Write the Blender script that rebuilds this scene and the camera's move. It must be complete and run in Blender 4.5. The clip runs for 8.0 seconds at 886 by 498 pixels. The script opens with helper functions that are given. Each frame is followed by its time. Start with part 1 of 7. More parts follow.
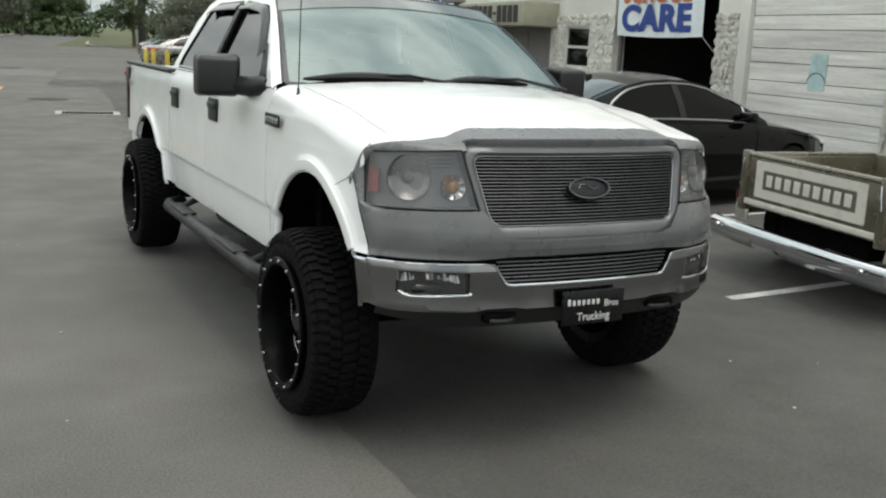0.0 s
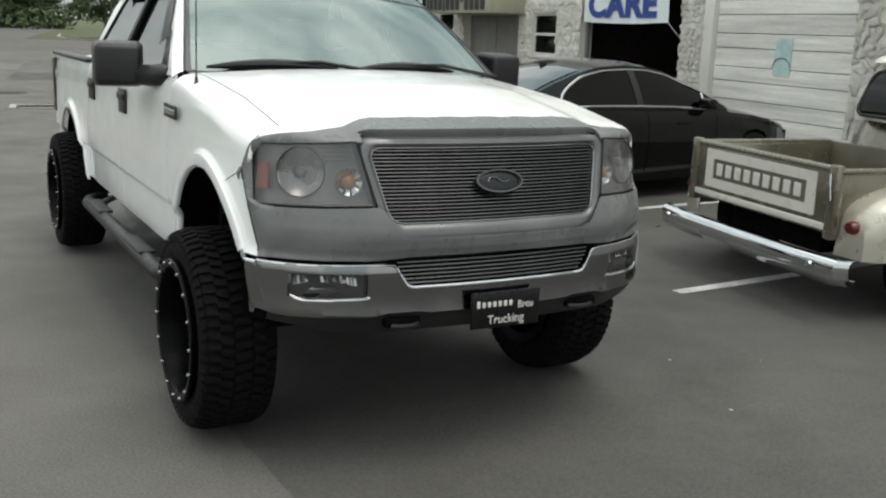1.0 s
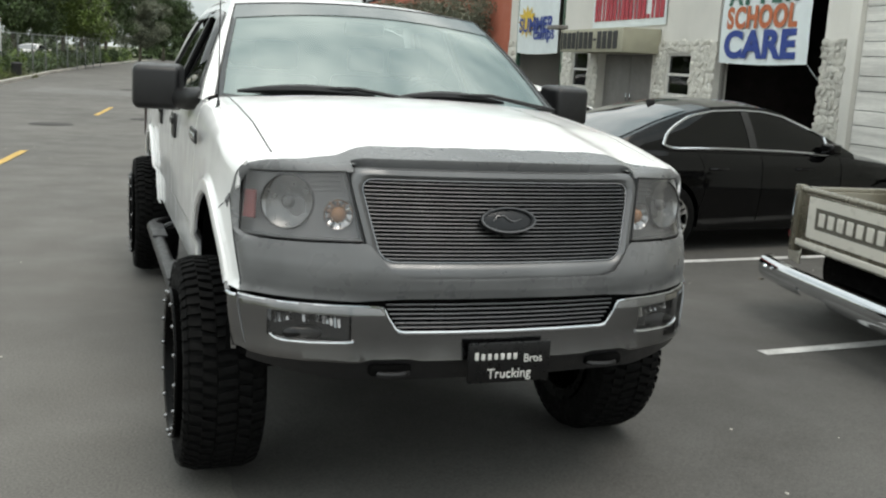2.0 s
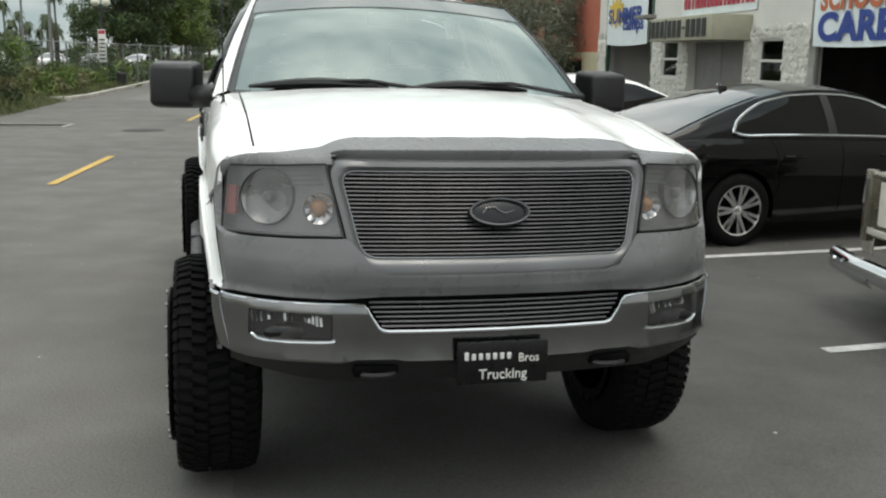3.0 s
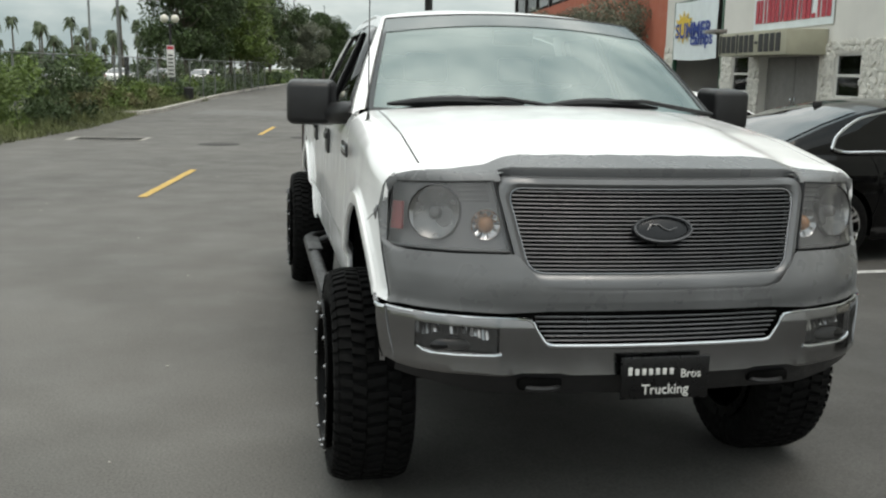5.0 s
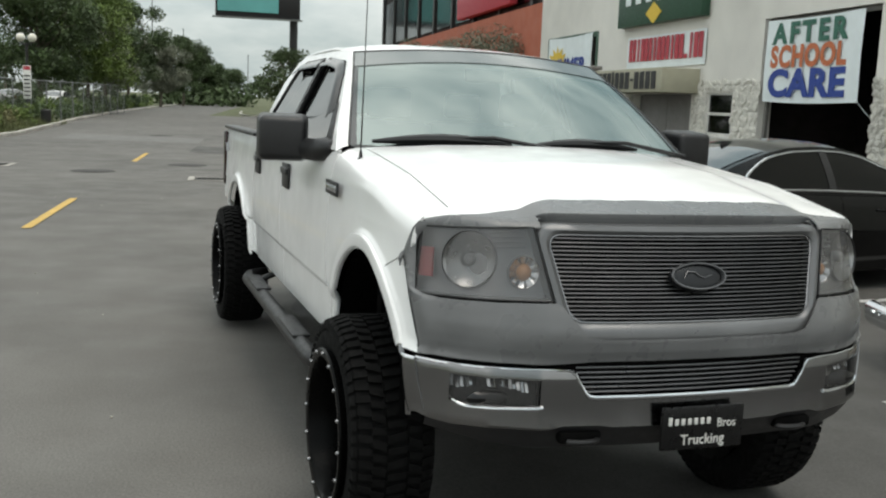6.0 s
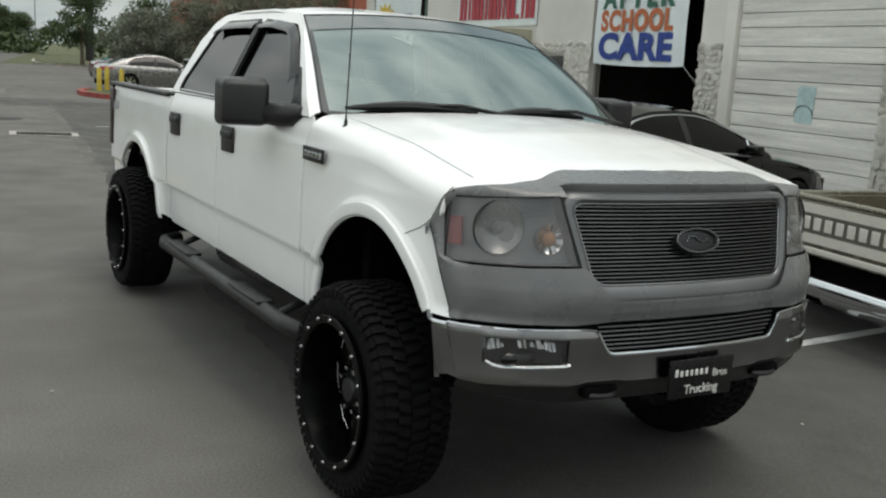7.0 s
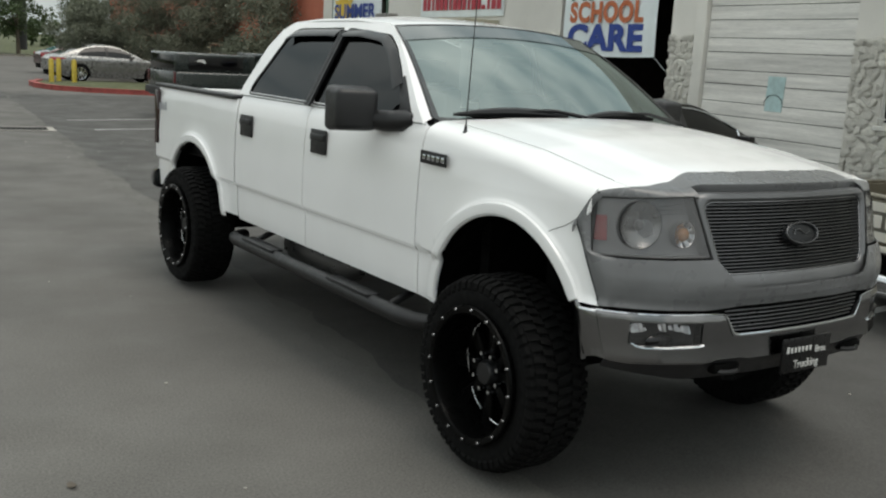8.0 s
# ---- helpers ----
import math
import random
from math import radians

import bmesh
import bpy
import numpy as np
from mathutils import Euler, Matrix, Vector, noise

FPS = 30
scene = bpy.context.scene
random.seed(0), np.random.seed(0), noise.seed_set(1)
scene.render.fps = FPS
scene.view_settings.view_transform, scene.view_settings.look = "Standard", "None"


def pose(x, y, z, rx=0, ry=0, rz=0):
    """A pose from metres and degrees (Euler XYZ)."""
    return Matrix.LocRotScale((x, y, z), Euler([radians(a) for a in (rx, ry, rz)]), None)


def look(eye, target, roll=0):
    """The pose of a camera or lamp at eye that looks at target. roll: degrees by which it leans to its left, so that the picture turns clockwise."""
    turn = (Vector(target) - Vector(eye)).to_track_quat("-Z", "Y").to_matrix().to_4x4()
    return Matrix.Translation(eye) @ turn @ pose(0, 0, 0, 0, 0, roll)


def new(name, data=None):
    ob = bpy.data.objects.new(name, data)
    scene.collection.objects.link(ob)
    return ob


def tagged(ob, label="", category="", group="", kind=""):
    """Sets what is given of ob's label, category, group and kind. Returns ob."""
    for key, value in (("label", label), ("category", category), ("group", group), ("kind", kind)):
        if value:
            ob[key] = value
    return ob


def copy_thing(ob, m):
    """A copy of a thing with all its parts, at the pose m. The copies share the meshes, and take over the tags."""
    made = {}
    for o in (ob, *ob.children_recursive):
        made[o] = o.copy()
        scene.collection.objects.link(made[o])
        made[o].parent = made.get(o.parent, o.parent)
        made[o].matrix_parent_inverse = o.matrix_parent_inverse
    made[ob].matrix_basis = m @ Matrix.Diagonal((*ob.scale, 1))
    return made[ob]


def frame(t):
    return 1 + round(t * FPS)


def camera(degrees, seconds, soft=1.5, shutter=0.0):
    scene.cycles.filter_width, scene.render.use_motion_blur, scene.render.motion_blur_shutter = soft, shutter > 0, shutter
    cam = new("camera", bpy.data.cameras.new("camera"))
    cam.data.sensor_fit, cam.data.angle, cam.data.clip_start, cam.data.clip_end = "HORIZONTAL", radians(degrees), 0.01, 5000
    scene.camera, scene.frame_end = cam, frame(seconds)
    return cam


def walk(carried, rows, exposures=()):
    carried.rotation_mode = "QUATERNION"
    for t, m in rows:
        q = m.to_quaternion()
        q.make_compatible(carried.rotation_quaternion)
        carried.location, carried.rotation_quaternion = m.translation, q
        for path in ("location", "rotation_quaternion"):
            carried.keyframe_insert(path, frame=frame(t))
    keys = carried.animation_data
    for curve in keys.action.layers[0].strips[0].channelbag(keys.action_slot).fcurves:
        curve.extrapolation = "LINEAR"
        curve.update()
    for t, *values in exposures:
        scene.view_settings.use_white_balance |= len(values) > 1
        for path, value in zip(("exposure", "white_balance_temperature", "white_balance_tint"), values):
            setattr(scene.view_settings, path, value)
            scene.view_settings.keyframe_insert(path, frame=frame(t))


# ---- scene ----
cam = camera(49.2, 8.0, 2.2)
PATH = [
    (0, (-2.349, -4.042, 1.705), (-1.449, -2.308, 1.279), 2.4),
    (0.5, (-2.200, -4.025, 1.686), (-1.220, -2.335, 1.257), 3.2),
    (1, (-1.930, -3.929, 1.688), (-1.000, -2.215, 1.243), 1.9),
    (1.5, (-1.624, -3.868, 1.656), (-0.812, -2.081, 1.273), 2.4),
    (1.7, (-1.499, -3.863, 1.660), (-0.762, -2.042, 1.284), 3.3),
    (2.8, (-0.962, -3.761, 1.619), (-0.442, -1.870, 1.227), 0.5),
    (3, (-0.903, -3.791, 1.620), (-0.440, -1.885, 1.229), 0.9),
    (3.5, (-0.821, -3.885, 1.625), (-0.442, -1.950, 1.292), 2.0),
    (4, (-0.862, -3.908, 1.626), (-0.490, -1.975, 1.271), 1.6),
    (4.5, (-1.046, -3.889, 1.621), (-0.693, -1.959, 1.230), 1.1),
    (4.7, (-1.152, -3.878, 1.629), (-0.812, -1.943, 1.254), 1.3),
    (5.8, (-1.651, -3.443, 1.635), (-1.096, -1.551, 1.301), 0.6),
    (6, (-1.801, -3.484, 1.657), (-1.162, -1.613, 1.357), 2.2),
    (6.5, (-2.174, -3.434, 1.685), (-1.367, -1.634, 1.350), 3.3),
    (7, (-2.525, -3.282, 1.687), (-1.526, -1.590, 1.314), 3.5),
    (7.5, (-2.940, -3.203, 1.721), (-1.855, -1.554, 1.402), 3.8),
    (8, (-3.395, -3.180, 1.755), (-2.289, -1.561, 1.361), 3.2),
]
walk(cam, [(t, look(eye, target, roll)) for t, eye, target, roll in PATH], [(0, 0.75, 6960, 11), (1, 0.74, 6960, 11), (1.5, 0.89, 6960, 11), (3, 0.77, 6960, 11), (6, 0.69, 6960, 11), (7, 0.45, 6960, 11), (8, 0.42, 6960, 11)])
# ---- world and light ----
world = bpy.data.worlds.new("overcast_sky")
scene.world = world
world.use_nodes = True
wn, wl = world.node_tree.nodes, world.node_tree.links
wn.clear()
sky = wn.new("ShaderNodeTexSky")
sky.sky_type, sky.sun_disc = "NISHITA", False
SUN_EL, SUN_ROT = radians(72), radians(155)
sky.sun_elevation, sky.sun_rotation = SUN_EL, SUN_ROT
sky.air_density, sky.dust_density = 1.0, 3.0
wco = wn.new("ShaderNodeTexCoord")
wmap = wn.new("ShaderNodeMapping")
wmap.inputs["Scale"].default_value = (1.0, 1.0, 2.6)
cloud = wn.new("ShaderNodeTexNoise")
cloud.inputs["Scale"].default_value, cloud.inputs["Detail"].default_value, cloud.inputs["Roughness"].default_value = 2.3, 7, 0.55
cramp = wn.new("ShaderNodeValToRGB")
cramp.color_ramp.elements[0].position, cramp.color_ramp.elements[0].color = 0.36, (3.4, 4.4, 4.7, 1)
cramp.color_ramp.elements[1].position, cramp.color_ramp.elements[1].color = 0.66, (9.6, 10.2, 10.2, 1)
wmix = wn.new("ShaderNodeMix")
wmix.data_type = "RGBA"
wmix.inputs[0].default_value = 0.85
wbg = wn.new("ShaderNodeBackground")
wbg.inputs["Strength"].default_value = 0.091
wout = wn.new("ShaderNodeOutputWorld")
wl.new(wco.outputs["Generated"], wmap.inputs["Vector"])
wl.new(wmap.outputs["Vector"], cloud.inputs["Vector"])
wl.new(cloud.outputs["Fac"], cramp.inputs["Fac"])
wl.new(sky.outputs["Color"], wmix.inputs[6])
wl.new(cramp.outputs["Color"], wmix.inputs[7])
# an overcast sky is brighter overhead than at the horizon
wsep, wup = wn.new("ShaderNodeSeparateXYZ"), wn.new("ShaderNodeMapRange")
wup.inputs["From Min"].default_value, wup.inputs["From Max"].default_value = 0.05, 1.0
wup.inputs["To Min"].default_value, wup.inputs["To Max"].default_value = 0.076, 0.142
wl.new(wco.outputs["Generated"], wsep.inputs[0])
wl.new(wsep.outputs["Z"], wup.inputs["Value"])
wl.new(wup.outputs["Result"], wbg.inputs["Strength"])
wl.new(wmix.outputs[2], wbg.inputs["Color"])
wl.new(wbg.outputs["Background"], wout.inputs["Surface"])
sun = new("sun", bpy.data.lights.new("sun", "SUN"))
sun.data.energy, sun.data.angle, sun.data.color = 0.7, radians(34), (1.0, 0.97, 0.92)
sun.rotation_euler = Vector((math.sin(SUN_ROT) * math.cos(SUN_EL), math.cos(SUN_ROT) * math.cos(SUN_EL), math.sin(SUN_EL))).to_track_quat("Z", "Y").to_euler()

# ---- materials ----


def material(name, colour, rough=0.5, metal=0.0, vary=0.12, scale=6.0, bump=0.0, bump_scale=60.0, coat=0.0, fine=0.0, fine_scale=180.0, stain=0.0, random_value=0.0, spec=0.5, stretch=None, emit=0.0):
    """A procedural surface: base colour with grain at two scales, roughness variation and fine relief."""
    m = bpy.data.materials.new(name)
    m.use_nodes = True
    nodes, links = m.node_tree.nodes, m.node_tree.links
    b = nodes["Principled BSDF"]
    b.inputs["Metallic"].default_value, b.inputs["Roughness"].default_value = metal, rough
    b.inputs["Coat Weight"].default_value, b.inputs["Coat Roughness"].default_value = coat, 0.05
    b.inputs["Specular IOR Level"].default_value = spec
    co = nodes.new("ShaderNodeTexCoord")
    vec = co.outputs["Object"]
    if stretch:
        mp = nodes.new("ShaderNodeMapping")
        mp.inputs["Scale"].default_value = stretch
        links.new(vec, mp.inputs["Vector"])
        vec = mp.outputs["Vector"]

    def noise_tex(sc, detail=4.0):
        n = nodes.new("ShaderNodeTexNoise")
        n.inputs["Scale"].default_value, n.inputs["Detail"].default_value = sc, detail
        links.new(vec, n.inputs["Vector"])
        return n.outputs["Fac"]

    def span(fac, lo, hi, a=0.3, c=0.7):
        r = nodes.new("ShaderNodeMapRange")
        r.inputs["From Min"].default_value, r.inputs["From Max"].default_value = a, c
        r.inputs["To Min"].default_value, r.inputs["To Max"].default_value = lo, hi
        links.new(fac, r.inputs["Value"])
        return r.outputs["Result"]

    def times(a, c):
        r = nodes.new("ShaderNodeMath")
        r.operation = "MULTIPLY"
        links.new(a, r.inputs[0])
        links.new(c, r.inputs[1])
        return r.outputs[0]

    factor = span(noise_tex(scale), 1 - vary, 1 + vary)
    if fine:
        factor = times(factor, span(noise_tex(fine_scale, 2.0), 1 - fine, 1 + fine))
    if stain:
        factor = times(factor, span(noise_tex(scale * 0.23, 5.0), 1 - stain, 1.0, 0.38, 0.55))
    if random_value:
        info = nodes.new("ShaderNodeObjectInfo")
        factor = times(factor, span(info.outputs["Random"], 1 - random_value, 1 + random_value, 0, 1))
    mix = nodes.new("ShaderNodeVectorMath")
    mix.operation = "SCALE"
    mix.inputs[0].default_value = colour[:3]
    links.new(factor, mix.inputs["Scale"])
    links.new(mix.outputs["Vector"], b.inputs["Base Color"])
    links.new(span(noise_tex(scale * 2.7), max(0.02, rough * 0.8), min(1, rough * 1.2)), b.inputs["Roughness"])
    if bump:
        bn = nodes.new("ShaderNodeBump")
        bn.inputs["Strength"].default_value, bn.inputs["Distance"].default_value = 1.0, bump
        links.new(noise_tex(bump_scale, 5.0), bn.inputs["Height"])
        links.new(bn.outputs["Normal"], b.inputs["Normal"])
    if emit:
        b.inputs["Emission Color"].default_value, b.inputs["Emission Strength"].default_value = (*colour[:3], 1), emit
    return m


def glass(name, tint=(0.6, 0.7, 0.68), rough=0.02, ior=1.5, gloss=(1, 1, 1), haze=0.0):
    """A thin pane: tinted see-through with a mirror gloss by Fresnel."""
    m = bpy.data.materials.new(name)
    m.use_nodes = True
    nodes, links = m.node_tree.nodes, m.node_tree.links
    nodes.remove(nodes["Principled BSDF"])
    tr, gl, fr, mx = (nodes.new(n) for n in ("ShaderNodeBsdfTransparent", "ShaderNodeBsdfGlossy", "ShaderNodeLayerWeight", "ShaderNodeMixShader"))
    tr.inputs["Color"].default_value = (*tint, 1)
    gl.inputs["Roughness"].default_value = rough
    gl.inputs["Color"].default_value = (*gloss, 1)
    power, grow = nodes.new("ShaderNodeMath"), nodes.new("ShaderNodeMapRange")
    power.operation, power.inputs[1].default_value = "POWER", 5.0
    links.new(fr.outputs["Facing"], power.inputs[0])
    links.new(power.outputs[0], grow.inputs["Value"])
    grow.inputs["To Min"].default_value, grow.inputs["To Max"].default_value = ((ior - 1) / (ior + 1)) ** 2, 1.0
    links.new(grow.outputs["Result"], mx.inputs[0])
    under = tr.outputs[0]
    if haze:
        df, hz = nodes.new("ShaderNodeBsdfDiffuse"), nodes.new("ShaderNodeMixShader")
        df.inputs["Color"].default_value = (0.30, 0.30, 0.305, 1)
        hz.inputs[0].default_value = haze
        links.new(tr.outputs[0], hz.inputs[1])
        links.new(df.outputs[0], hz.inputs[2])
        under = hz.outputs[0]
    links.new(under, mx.inputs[1])
    links.new(gl.outputs[0], mx.inputs[2])
    links.new(mx.outputs[0], nodes["Material Output"].inputs["Surface"])
    return m


WHITE = material("white_car_paint", (0.89, 0.89, 0.89), 0.22, coat=0.6, vary=0.015, scale=3)
BRA = material("grey_vinyl_mask", (0.140, 0.143, 0.147), 0.30, vary=0.14, scale=4, bump=0.0006, bump_scale=420, stain=0.16, coat=0.15)
SATIN = material("brushed_grille_metal", (0.18, 0.184, 0.188), 0.30, metal=0.9, vary=0.06, scale=4)
GRILLEFRAME = material("grey_satin_grille_frame", (0.15, 0.153, 0.157), 0.34, metal=0.45, vary=0.08, scale=5, stain=0.1)
BARMETAL = material("billet_bar", (0.14, 0.14, 0.144), 0.34, metal=1.0, vary=0.10, scale=9)
CHROME = material("chrome", (0.62, 0.64, 0.66), 0.09, metal=1.0, vary=0.04, scale=8)
BUMPER = material("dull_chrome_bumper", (0.245, 0.245, 0.25), 0.18, metal=1.0, vary=0.06, scale=5)
BLACK = material("black_plastic", (0.009, 0.009, 0.010), 0.42, vary=0.15, scale=12, bump=0.0004, bump_scale=600)
# near-black that stands in for deep shade under, inside and between parts
VOID = material("gap_and_shade_black", (0.001, 0.001, 0.001), 0.85, vary=0.2, scale=5, spec=0.1)
GLOSSBLACK = material("gloss_black", (0.002, 0.002, 0.0025), 0.12, vary=0.1, scale=8)
RIMBLACK = material("black_wheel_enamel", (0.002, 0.002, 0.002), 0.30, vary=0.1, scale=8, spec=0.08)
LAMPBOWL = material("hazy_lamp_bowl", (0.27, 0.27, 0.27), 0.24, metal=0.9, vary=0.08, scale=12)
RUBBER = material("tyre_rubber", (0.0042, 0.0042, 0.0042), 0.85, vary=0.25, scale=14, bump=0.0008, bump_scale=240, stain=0.2, spec=0.14)
WINDSCREEN = glass("windscreen_glass", (0.22, 0.26, 0.25), 0.02, 3.3, (0.84, 0.97, 0.94))
SHADEGLASS = glass("tinted_shade_band", (0.16, 0.17, 0.17), 0.04, 2.85, (0.90, 0.95, 0.95))
FRIT = glass("dark_screen_border", (0.03, 0.03, 0.03), 0.05, 2.0, (0.92, 0.94, 0.95))
DARKGLASS = glass("dark_tinted_glass", (0.010, 0.010, 0.010), 0.03, 1.47)
LAMPGLASS = glass("hazed_lamp_lens", (0.80, 0.80, 0.80), 0.06, 1.5, (1, 1, 1), 0.17)
FOGGLASS = glass("clear_fog_lens", (0.75, 0.75, 0.75), 0.05, 1.5, (1, 1, 1), 0.08)
REFLECTOR = material("lamp_reflector", (0.55, 0.55, 0.56), 0.14, metal=1.0, vary=0.2, scale=30)
LAMPGREY = material("lamp_housing_grey", (0.20, 0.20, 0.205), 0.34, metal=0.5, vary=0.1, scale=20)
AMBER = material("amber_lens", (0.46, 0.21, 0.08), 0.2, vary=0.1, scale=30)
REDLENS = material("red_lens", (0.28, 0.026, 0.03), 0.18, vary=0.1, scale=30)
INTERIOR = material("dark_cabin_trim", (0.05, 0.05, 0.05), 0.8, vary=0.2, scale=8)
LETTER = material("white_letter_paint", (0.62, 0.62, 0.60), 0.6, vary=0.08, scale=40)
PLATE = material("black_plate", (0.0015, 0.0015, 0.002), 0.3, vary=0.1, scale=20)

# ---- mesh helpers ----


def finish(bm, name, mat, smooth=38):
    bmesh.ops.recalc_face_normals(bm, faces=bm.faces)
    me = bpy.data.meshes.new(name)
    bm.to_mesh(me)
    bm.free()
    for m in mat if isinstance(mat, (list, tuple)) else (mat,):
        me.materials.append(m)
    me.polygons.foreach_set("use_smooth", [True] * len(me.polygons))
    me.set_sharp_from_angle(angle=radians(smooth))
    return me


def part(name, bm, mat, parent=None, label="", smooth=38, m=None):
    """Links a bmesh as one mesh object under a thing or a part."""
    ob = new(name, finish(bm, name, mat, smooth))
    ob.parent = parent
    if m is not None:
        ob.matrix_basis = m
    if label:
        tagged(ob, label)
    return ob


def thing(name, label, category, m=None, group="", kind=""):
    ob = new(name)
    ob.empty_display_size = 0.2
    if m is not None:
        ob.matrix_basis = m
    return tagged(ob, label, category, group, kind)


def solid(name, bm, mat, label, category="", m=None, kind="", group="", smooth=38):
    """A thing that is one mesh."""
    ob = part(name, bm, mat, None, "", smooth, m)
    return tagged(ob, label, category, group, kind)


def B():
    return bmesh.new()


def box(bm, lo, hi, bevel=0.0, m=None, seg=2):
    lo, hi = Vector(lo), Vector(hi)
    made = bmesh.ops.create_cube(bm, size=1.0, matrix=Matrix.LocRotScale((lo + hi) / 2, None, hi - lo))
    verts = made["verts"]
    if bevel:
        edges = list({e for v in verts for e in v.link_edges})
        out = bmesh.ops.bevel(bm, geom=edges, offset=bevel, segments=seg, profile=0.5, affect="EDGES", clamp_overlap=True)
        verts = list({v for f in out["faces"] for v in f.verts} | {v for v in verts if v.is_valid})
    if m is not None:
        bmesh.ops.transform(bm, matrix=m, verts=verts)
    return bm


def lathe(bm, profile, steps=48, m=None, start=0.0, turn=math.tau, closed=False):
    """Turns (radius, along) pairs about the x axis."""
    full = abs(turn - math.tau) < 1e-6
    rings = []
    for i in range(steps if full else steps + 1):
        a = start + turn * i / steps
        rings.append([bm.verts.new((x, r * math.cos(a), r * math.sin(a))) for r, x in profile])
    n = len(rings)
    for i in range(n if full else n - 1):
        p, q = rings[i], rings[(i + 1) % n]
        for j in range(len(profile) if closed else len(profile) - 1):
            k = (j + 1) % len(profile)
            bm.faces.new((p[j], p[k], q[k], q[j]))
    if m is not None:
        bmesh.ops.transform(bm, matrix=m, verts=[v for ring in rings for v in ring])
    return bm


def tube(bm, points, radius, sides=8, caps=True):
    """A round bar through the points; radius may be one number or one for each point."""
    pts = [Vector(p) for p in points]
    rad = radius if isinstance(radius, (list, tuple)) else [radius] * len(pts)
    rings, side = [], None
    for i, p in enumerate(pts):
        d = (pts[min(i + 1, len(pts) - 1)] - pts[max(i - 1, 0)]).normalized()
        if side is None:
            side = d.orthogonal().normalized()
        side = (side - d * side.dot(d)).normalized()
        up = d.cross(side)
        rings.append([bm.verts.new(p + rad[i] * (math.cos(math.tau * k / sides) * side + math.sin(math.tau * k / sides) * up)) for k in range(sides)])
    for p, q in zip(rings, rings[1:]):
        for k in range(sides):
            bm.faces.new((p[k], p[(k + 1) % sides], q[(k + 1) % sides], q[k]))
    if caps:
        bm.faces.new(rings[0])
        bm.faces.new(rings[-1][::-1])
    return bm


def sheet(bm, fn, nu, nv):
    """A grid of fn(s, t) with s and t from 0 to 1."""
    vs = [[bm.verts.new(fn(i / nu, j / nv)) for j in range(nv + 1)] for i in range(nu + 1)]
    for i in range(nu):
        for j in range(nv):
            bm.faces.new((vs[i][j], vs[i + 1][j], vs[i + 1][j + 1], vs[i][j + 1]))
    return vs


def thicken(bm, depth):
    """Gives an open sheet a back and rims."""
    bmesh.ops.recalc_face_normals(bm, faces=bm.faces)
    bm.normal_update()
    faces, rims = bm.faces[:], [e for e in bm.edges if len(e.link_faces) == 1]
    ends = [(e.verts[0], e.verts[1]) for e in rims]
    back = {v: bm.verts.new(v.co - v.normal * depth) for v in bm.verts[:]}
    for f in faces:
        bm.faces.new([back[v] for v in reversed(f.verts)])
    for v, w in ends:
        bm.faces.new((v, w, back[w], back[v]))
    return bm


def plate_poly(bm, loops, place, depth=0.0):
    """Fills an outline with holes, given as loops of (a, b), and lays it out by place(a, b)."""
    edges = []
    for loop in loops:
        vs = [bm.verts.new((a, b, 0)) for a, b in loop]
        edges += [bm.edges.new((vs[i], vs[(i + 1) % len(vs)])) for i in range(len(vs))]
    bmesh.ops.triangle_fill(bm, edges=edges, use_beauty=True, use_dissolve=False)
    for v in bm.verts:
        v.co = place(v.co.x, v.co.y)
    if depth:
        thicken(bm, depth)
    return bm


def lerp(a, b, t):
    return a + (b - a) * t


def table(x, xs, ys):
    return float(np.interp(x, xs, ys))


def rounded(points, r, seg=4):
    """An outline with its corners rounded by r."""
    out, n = [], len(points)
    for i in range(n):
        p0, p, p1 = (Vector(points[(i + k) % n]) for k in (-1, 0, 1))
        a, b = (p0 - p), (p1 - p)
        ra = min(r, a.length * 0.45, b.length * 0.45)
        s, e = p + a.normalized() * ra, p + b.normalized() * ra
        for k in range(seg + 1):
            t = k / seg
            out.append(tuple((1 - t) ** 2 * s + 2 * t * (1 - t) * p + t * t * e))
    return out


def letters(text, size, mat, parent, m, depth=0.004, name="lettering", bold=0.0, width=1.0, spacing=1.0, fit=None):
    """Words in the built-in font, as a mesh."""
    cu = bpy.data.curves.new(name, "FONT")
    cu.body, cu.size, cu.extrude, cu.align_x, cu.align_y, cu.offset = text, size, depth, "CENTER", "CENTER", bold
    cu.space_character = spacing
    tmp = bpy.data.objects.new(name, cu)
    scene.collection.objects.link(tmp)
    dg = bpy.context.evaluated_depsgraph_get()
    me = bpy.data.meshes.new_from_object(tmp.evaluated_get(dg))
    bpy.data.objects.remove(tmp)
    if fit:
        xs, ys = [v.co.x for v in me.vertices], [v.co.y for v in me.vertices]
        kx, ky = fit[0] / (max(xs) - min(xs)), fit[1] / (max(ys) - min(ys))
        me.transform(Matrix.Diagonal((kx, ky, 1, 1)) @ Matrix.Translation((-(max(xs) + min(xs)) / 2, -(max(ys) + min(ys)) / 2, 0)))
    else:
        me.transform(Matrix.Diagonal((width, 1, 1, 1)))
    me.materials.clear()
    me.materials.append(mat)
    ob = new(name, me)
    ob.parent = parent
    ob.matrix_basis = m
    return ob


ROAD = pose(0, 0, -0.02, 0, 0, -6.4)  # the street's own axes: x towards the building, y along the kerb
VERGE = pose(0, 0, -0.02, 0, 0, -8.6)  # the overgrown verge, which runs a little off the street


def street(x, y, z=0.0, turn=0.0):
    return ROAD @ pose(x, y, z, 0, 0, turn)

